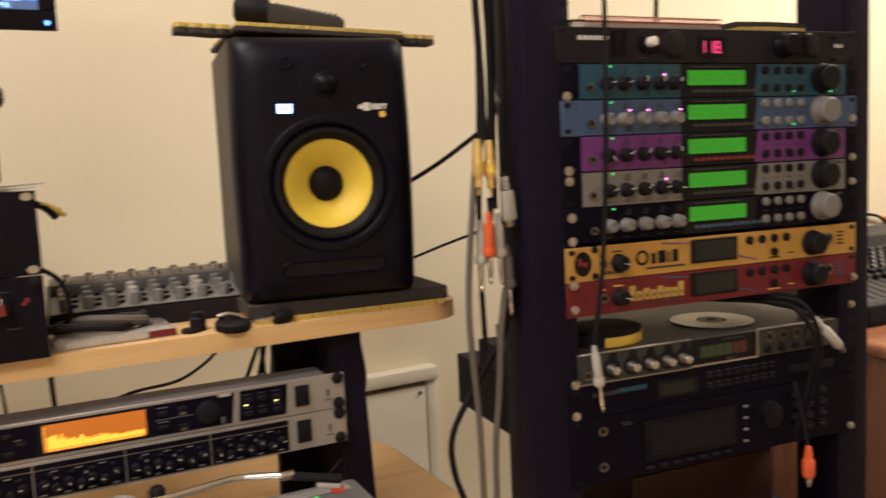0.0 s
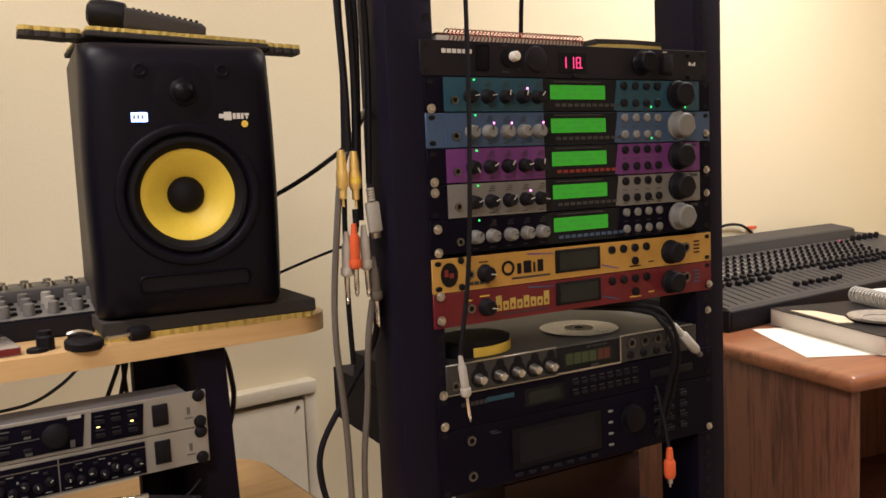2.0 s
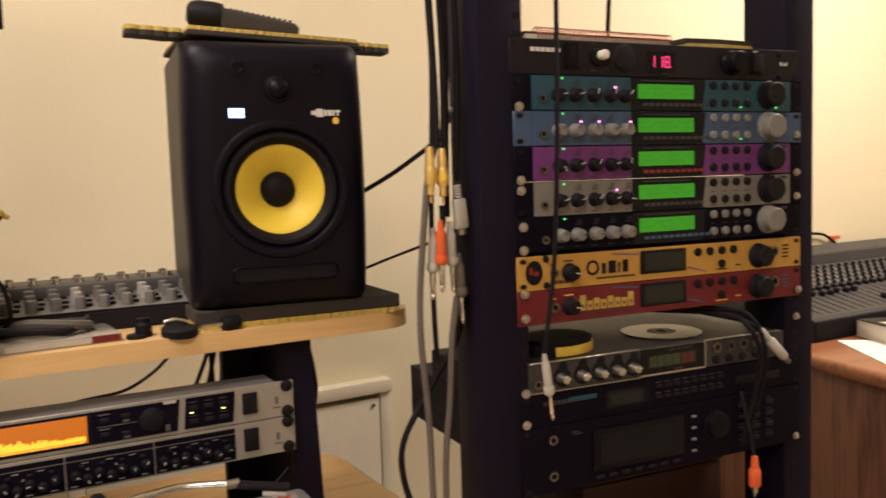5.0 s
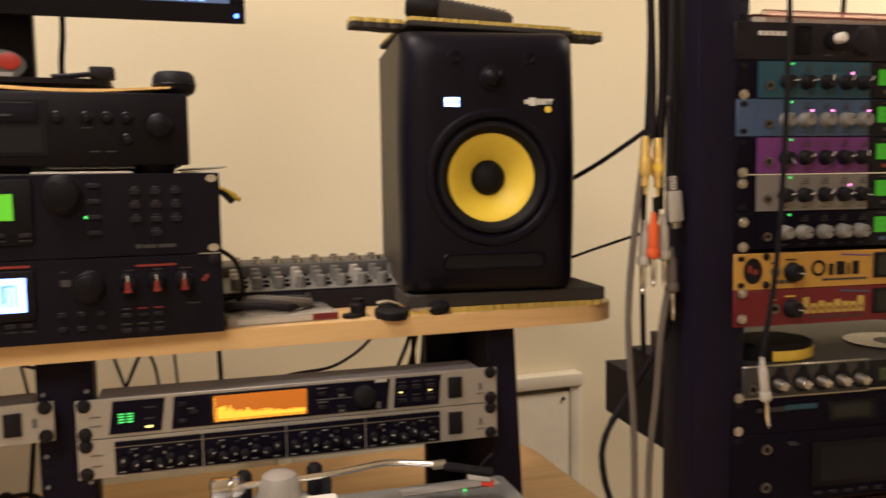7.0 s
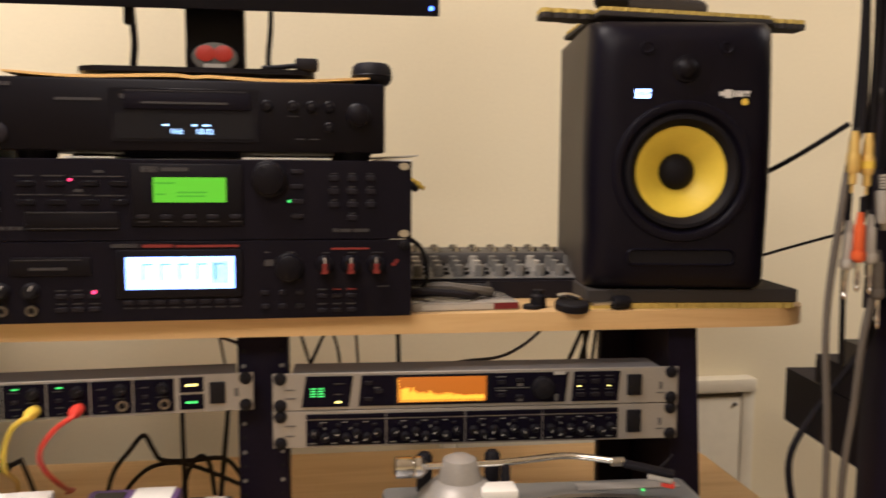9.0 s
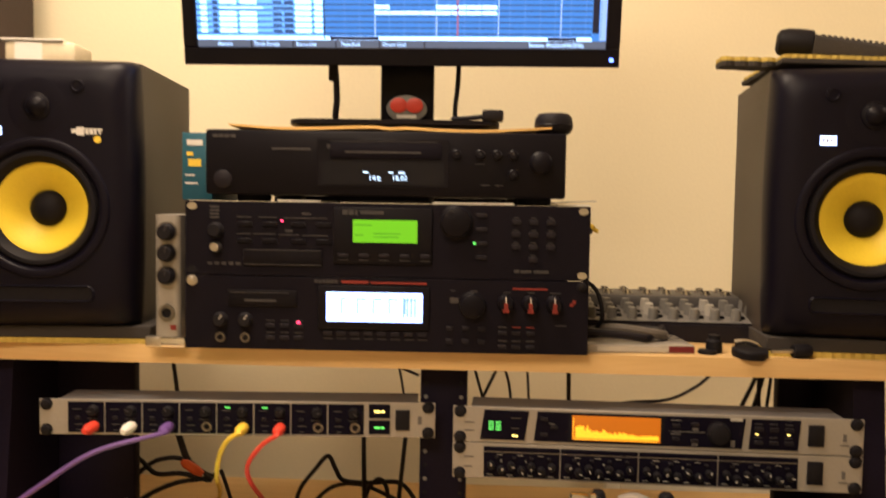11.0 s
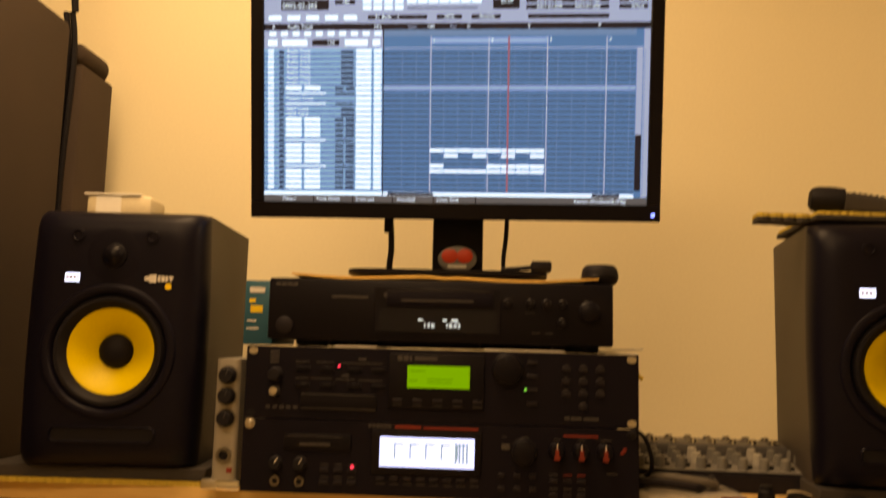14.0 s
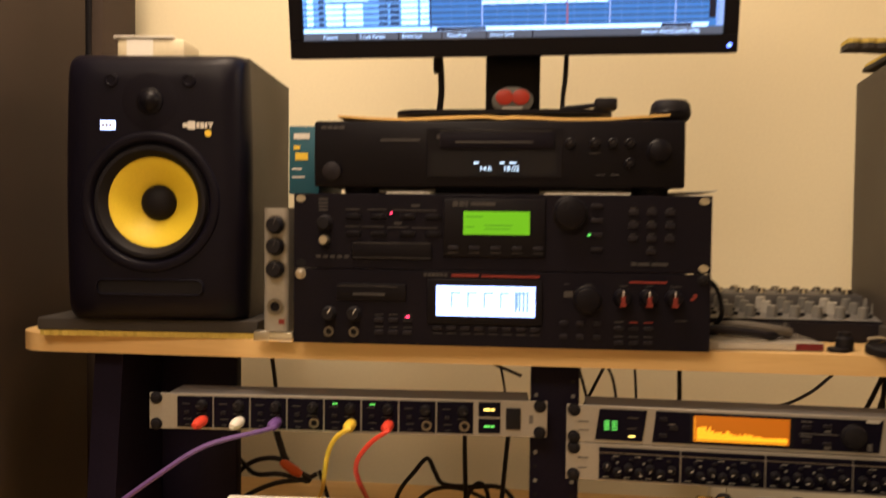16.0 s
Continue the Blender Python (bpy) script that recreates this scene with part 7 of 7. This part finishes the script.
# ---- oak cabinet with the large mixing desk ----
CB = pose(1.629, -0.250, 0.0, 0, 0, -14)
oc = thing("oak_cabinet", CB, "oak veneer cabinet with rounded top carrying a mixing desk", "cabinet")
part("side_panel", box(bm_new(), 0.012, 0.035, 0.012, 0.66, 0.0, 0.768, 0.002), M_OAKSHADED, oc)
part("back_panel", box(bm_new(), 0.035, 1.00, 0.62, 0.66, 0.0, 0.768), M_OAKSHADED, oc)
part("far_side", box(bm_new(), 1.00, 1.023, 0.012, 0.66, 0.0, 0.768, 0.002), M_OAKSHADED, oc)
part("shelf_board", box(bm_new(), 0.035, 1.00, 0.05, 0.62, 0.30, 0.32), M_OAKSHADED, oc)
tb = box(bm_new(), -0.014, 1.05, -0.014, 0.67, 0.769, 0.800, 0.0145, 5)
part("top", tb, M_OAKLIT, oc)


def mixing_desk():
    d = thing("mixing_desk", pose(1.800, 0.112, 0.8005, 0, 0, -2), "dark grey multichannel mixing desk on the oak cabinet", "mixer")
    W, RW, RY = 1.16, 1.02, 0.285
    SL = (0.118 - 0.052) / (RY - 0.008)
    prof = [(0.0, 0.0), (0.0, 0.046), (0.008, 0.052), (RY, 0.118), (0.37, 0.122), (0.37, 0.0)]
    bm = bm_new()
    a = [bm.verts.new((0, y, z)) for y, z in prof]
    b = [bm.verts.new((W, y, z)) for y, z in prof]
    bm.faces.new(a)
    bm.faces.new(b)
    for i in range(len(prof)):
        j = (i + 1) % len(prof)
        bm.faces.new((a[i], a[j], b[j], b[i]))
    part("case", bm, M_CHAR2, d, smooth=False)
    # raised back ridge with a sloping top
    bm = bm_new()
    rp2 = [(RY, 0.1185), (RY + 0.004, 0.145), (RY + 0.012, 0.149), (0.368, 0.160), (0.368, 0.1225)]
    a = [bm.verts.new((0.0, y, z)) for y, z in rp2]
    b = [bm.verts.new((RW, y, z)) for y, z in rp2]
    bm.faces.new(a)
    bm.faces.new(b)
    for i in range(len(rp2)):
        j = (i + 1) % len(rp2)
        bm.faces.new((a[i], a[j], b[j], b[i]))
    part("back_ridge", bm, M_CHAR2, d, smooth=False)
    part("front_strip", box(bm_new(), 0.001, W - 0.001, -0.004, -0.0003, 0.002, 0.044, 0.001), M_RUBBER, d)
    part("end_cheek", box(bm_new(), -0.010, -0.0005, -0.003, 0.37, 0.0, 0.050, 0.003), M_RUBBER, d)
    tilt = math.degrees(math.atan(SL))

    def zt(y):
        return 0.052 + (y - 0.008) * SL

    kn = lambda bm: lathe(bm, [(0.0052, 0), (0.0046, 0.009), (0.0036, 0.011), (0.001, 0.0112)], axis="z", seg=10)
    mk = lambda bm: box(bm, -0.0009, 0.0009, -0.0046, 0.001, 0.0112, 0.0118)
    sq = lambda bm: box(bm, -0.0062, 0.0062, -0.0075, 0.0075, 0.0, 0.009, 0.001, 1)
    dot = lambda bm: box(bm, -0.0045, 0.0045, -0.0020, 0.0020, 0.0, 0.0014)
    fd = lambda bm: box(bm, -0.0070, 0.0070, -0.0065, 0.0065, 0.0, 0.012, 0.002, 1)
    tr = lambda bm: box(bm, -0.0016, 0.0016, -0.052, 0.052, 0.0, 0.0006)
    up = random.Random(3)
    for i in range(36):
        x = 0.020 + i * 0.0308
        piece("fader_track", "ftrack", tr, M_RUBBER, d, (x, 0.068, zt(0.068) + 0.0003), (tilt, 0, 0))
        y = (0.110 if i < 10 else 0.046 if i < 17 else 0.108) + up.uniform(-0.004, 0.004)
        piece("fader", "fcap", fd, M_RUBBER, d, (x, y, zt(y)), (tilt, 0, 0))
        if i > 29:
            continue
        piece("mute_key", "mutekey", sq, M_RUBBER, d, (x, 0.138, zt(0.138)), (tilt, 0, 0))
        for k in range(5):
            y = 0.160 + k * 0.0235
            piece("knob", "bigmixknob", kn, M_RUBBER, d, (x, y, zt(y)), (tilt, 0, 0))
            piece("knob_mark", "kmark", mk, M_LTGREY, d, (x, y, zt(y)), (tilt, 0, 0))
            piece("scale_print", "kdot", dot, M_LTGREY, d, (x, y - 0.0105, zt(y - 0.0105) - 0.0008), (tilt, 0, 0))
    for i in range(5):
        piece("knob", "bigmixknob", kn, M_RUBBER, d, (RW - 0.06 + i * 0.034, 0.262, zt(0.262)), (tilt, 0, 0), (1.6, 1.6, 1.6))
    led(d, 0, 0, G_RED, 0.004).matrix_basis = pose(0.905, 0.268, zt(0.268) + 0.001, -90 + tilt)
    return d


mixing_desk()
single("paper_sheet", box(bm_new(), 0, 0.21, 0, 0.278, 0, 0.0008), M_PAPER, pose(1.694, -0.129, 0.8005, 0, 0, -36), "white paper sheet under the books on the cabinet", "paper")
bk = thing("thick_manual", pose(1.797, -0.223, 0.8016, 0, 0, -23.0), "thick pale manual lying on the cabinet", "book")
part("page_block", box(bm_new(), 0.002, 0.278, 0.002, 0.350, 0.001, 0.036, 0.001), M_PAGES, bk)
part("cover", box(bm_new(), 0.0, 0.280, 0.0, 0.352, 0.036, 0.0375), M_CHARCOAL, bk, "dark glossy cover")
part("back_cover", box(bm_new(), 0.0, 0.280, 0.0, 0.352, 0.0, 0.001), M_PAPER, bk)
single("torn_envelope", prism(bm_new(), [(0, 0), (0.03, -0.01), (0.06, 0.05), (0.052, 0.13), (0.012, 0.16)], 0, 0.002), M_CREAM, bk.matrix_basis @ pose(0.008, 0.135, 0.0378, 0, 0, 2), "torn cream envelope on the manual", "envelope")
dc = thing("plastic_dish", bk.matrix_basis @ pose(0.118, 0.130, 0.0378), "shallow clear plastic dish on the manual", "dish")
part("dish", lathe(bm_new(), [(0.060, 0.0), (0.070, 0.004), (0.072, 0.009), (0.070, 0.009), (0.060, 0.003), (0.002, 0.002)], axis="z", seg=40), M_CLEAR, dc)
part("inner_ring", lathe(bm_new(), [(0.045, 0.0025), (0.045, 0.005), (0.042, 0.005), (0.042, 0.0022)], axis="z", seg=36, cap=False), M_LTGREY, dc)
sb = thing("spiral_book", bk.matrix_basis @ pose(0.205, 0.338, 0.0378, 0, 0, -94), "spiral-bound booklet lying on the manual", "book")
sb.scale = (1.1, 1.25, 1.25)
part("page_block", box(bm_new(), 0.0, 0.22, 0.012, 0.15, 0.004, 0.020, 0.001), M_PAGES, sb)
part("cover_sheet", box(bm_new(), 0.0, 0.22, 0.010, 0.15, 0.020, 0.0212), M_PAPER, sb)
for i in range(22):
    piece("binding_ring", "bindring", lambda bm: tube_mesh(bm, [(0.0, 0.014 * math.cos(a), 0.014 * math.sin(a)) for a in [k * math.pi / 6 for k in range(13)]], 0.0022, 6, 1), M_LTGREY, sb, (0.006 + i * 0.0098, 0.008, 0.0142))
cable([(2.24, 0.488, 0.955), (2.31, 0.488, 0.988), (2.40, 0.488, 0.985), (2.46, 0.488, 0.955)], 0.004, M_RUBBER, "black lead behind the mixing desk")
single("orange_tag", box(bm_new(), -0.02, 0.02, -0.004, 0.004, -0.004, 0.006, 0.001), M_ORANGE, pose(2.46, 0.490, 0.972), "orange connector behind the mixing desk", "connector")
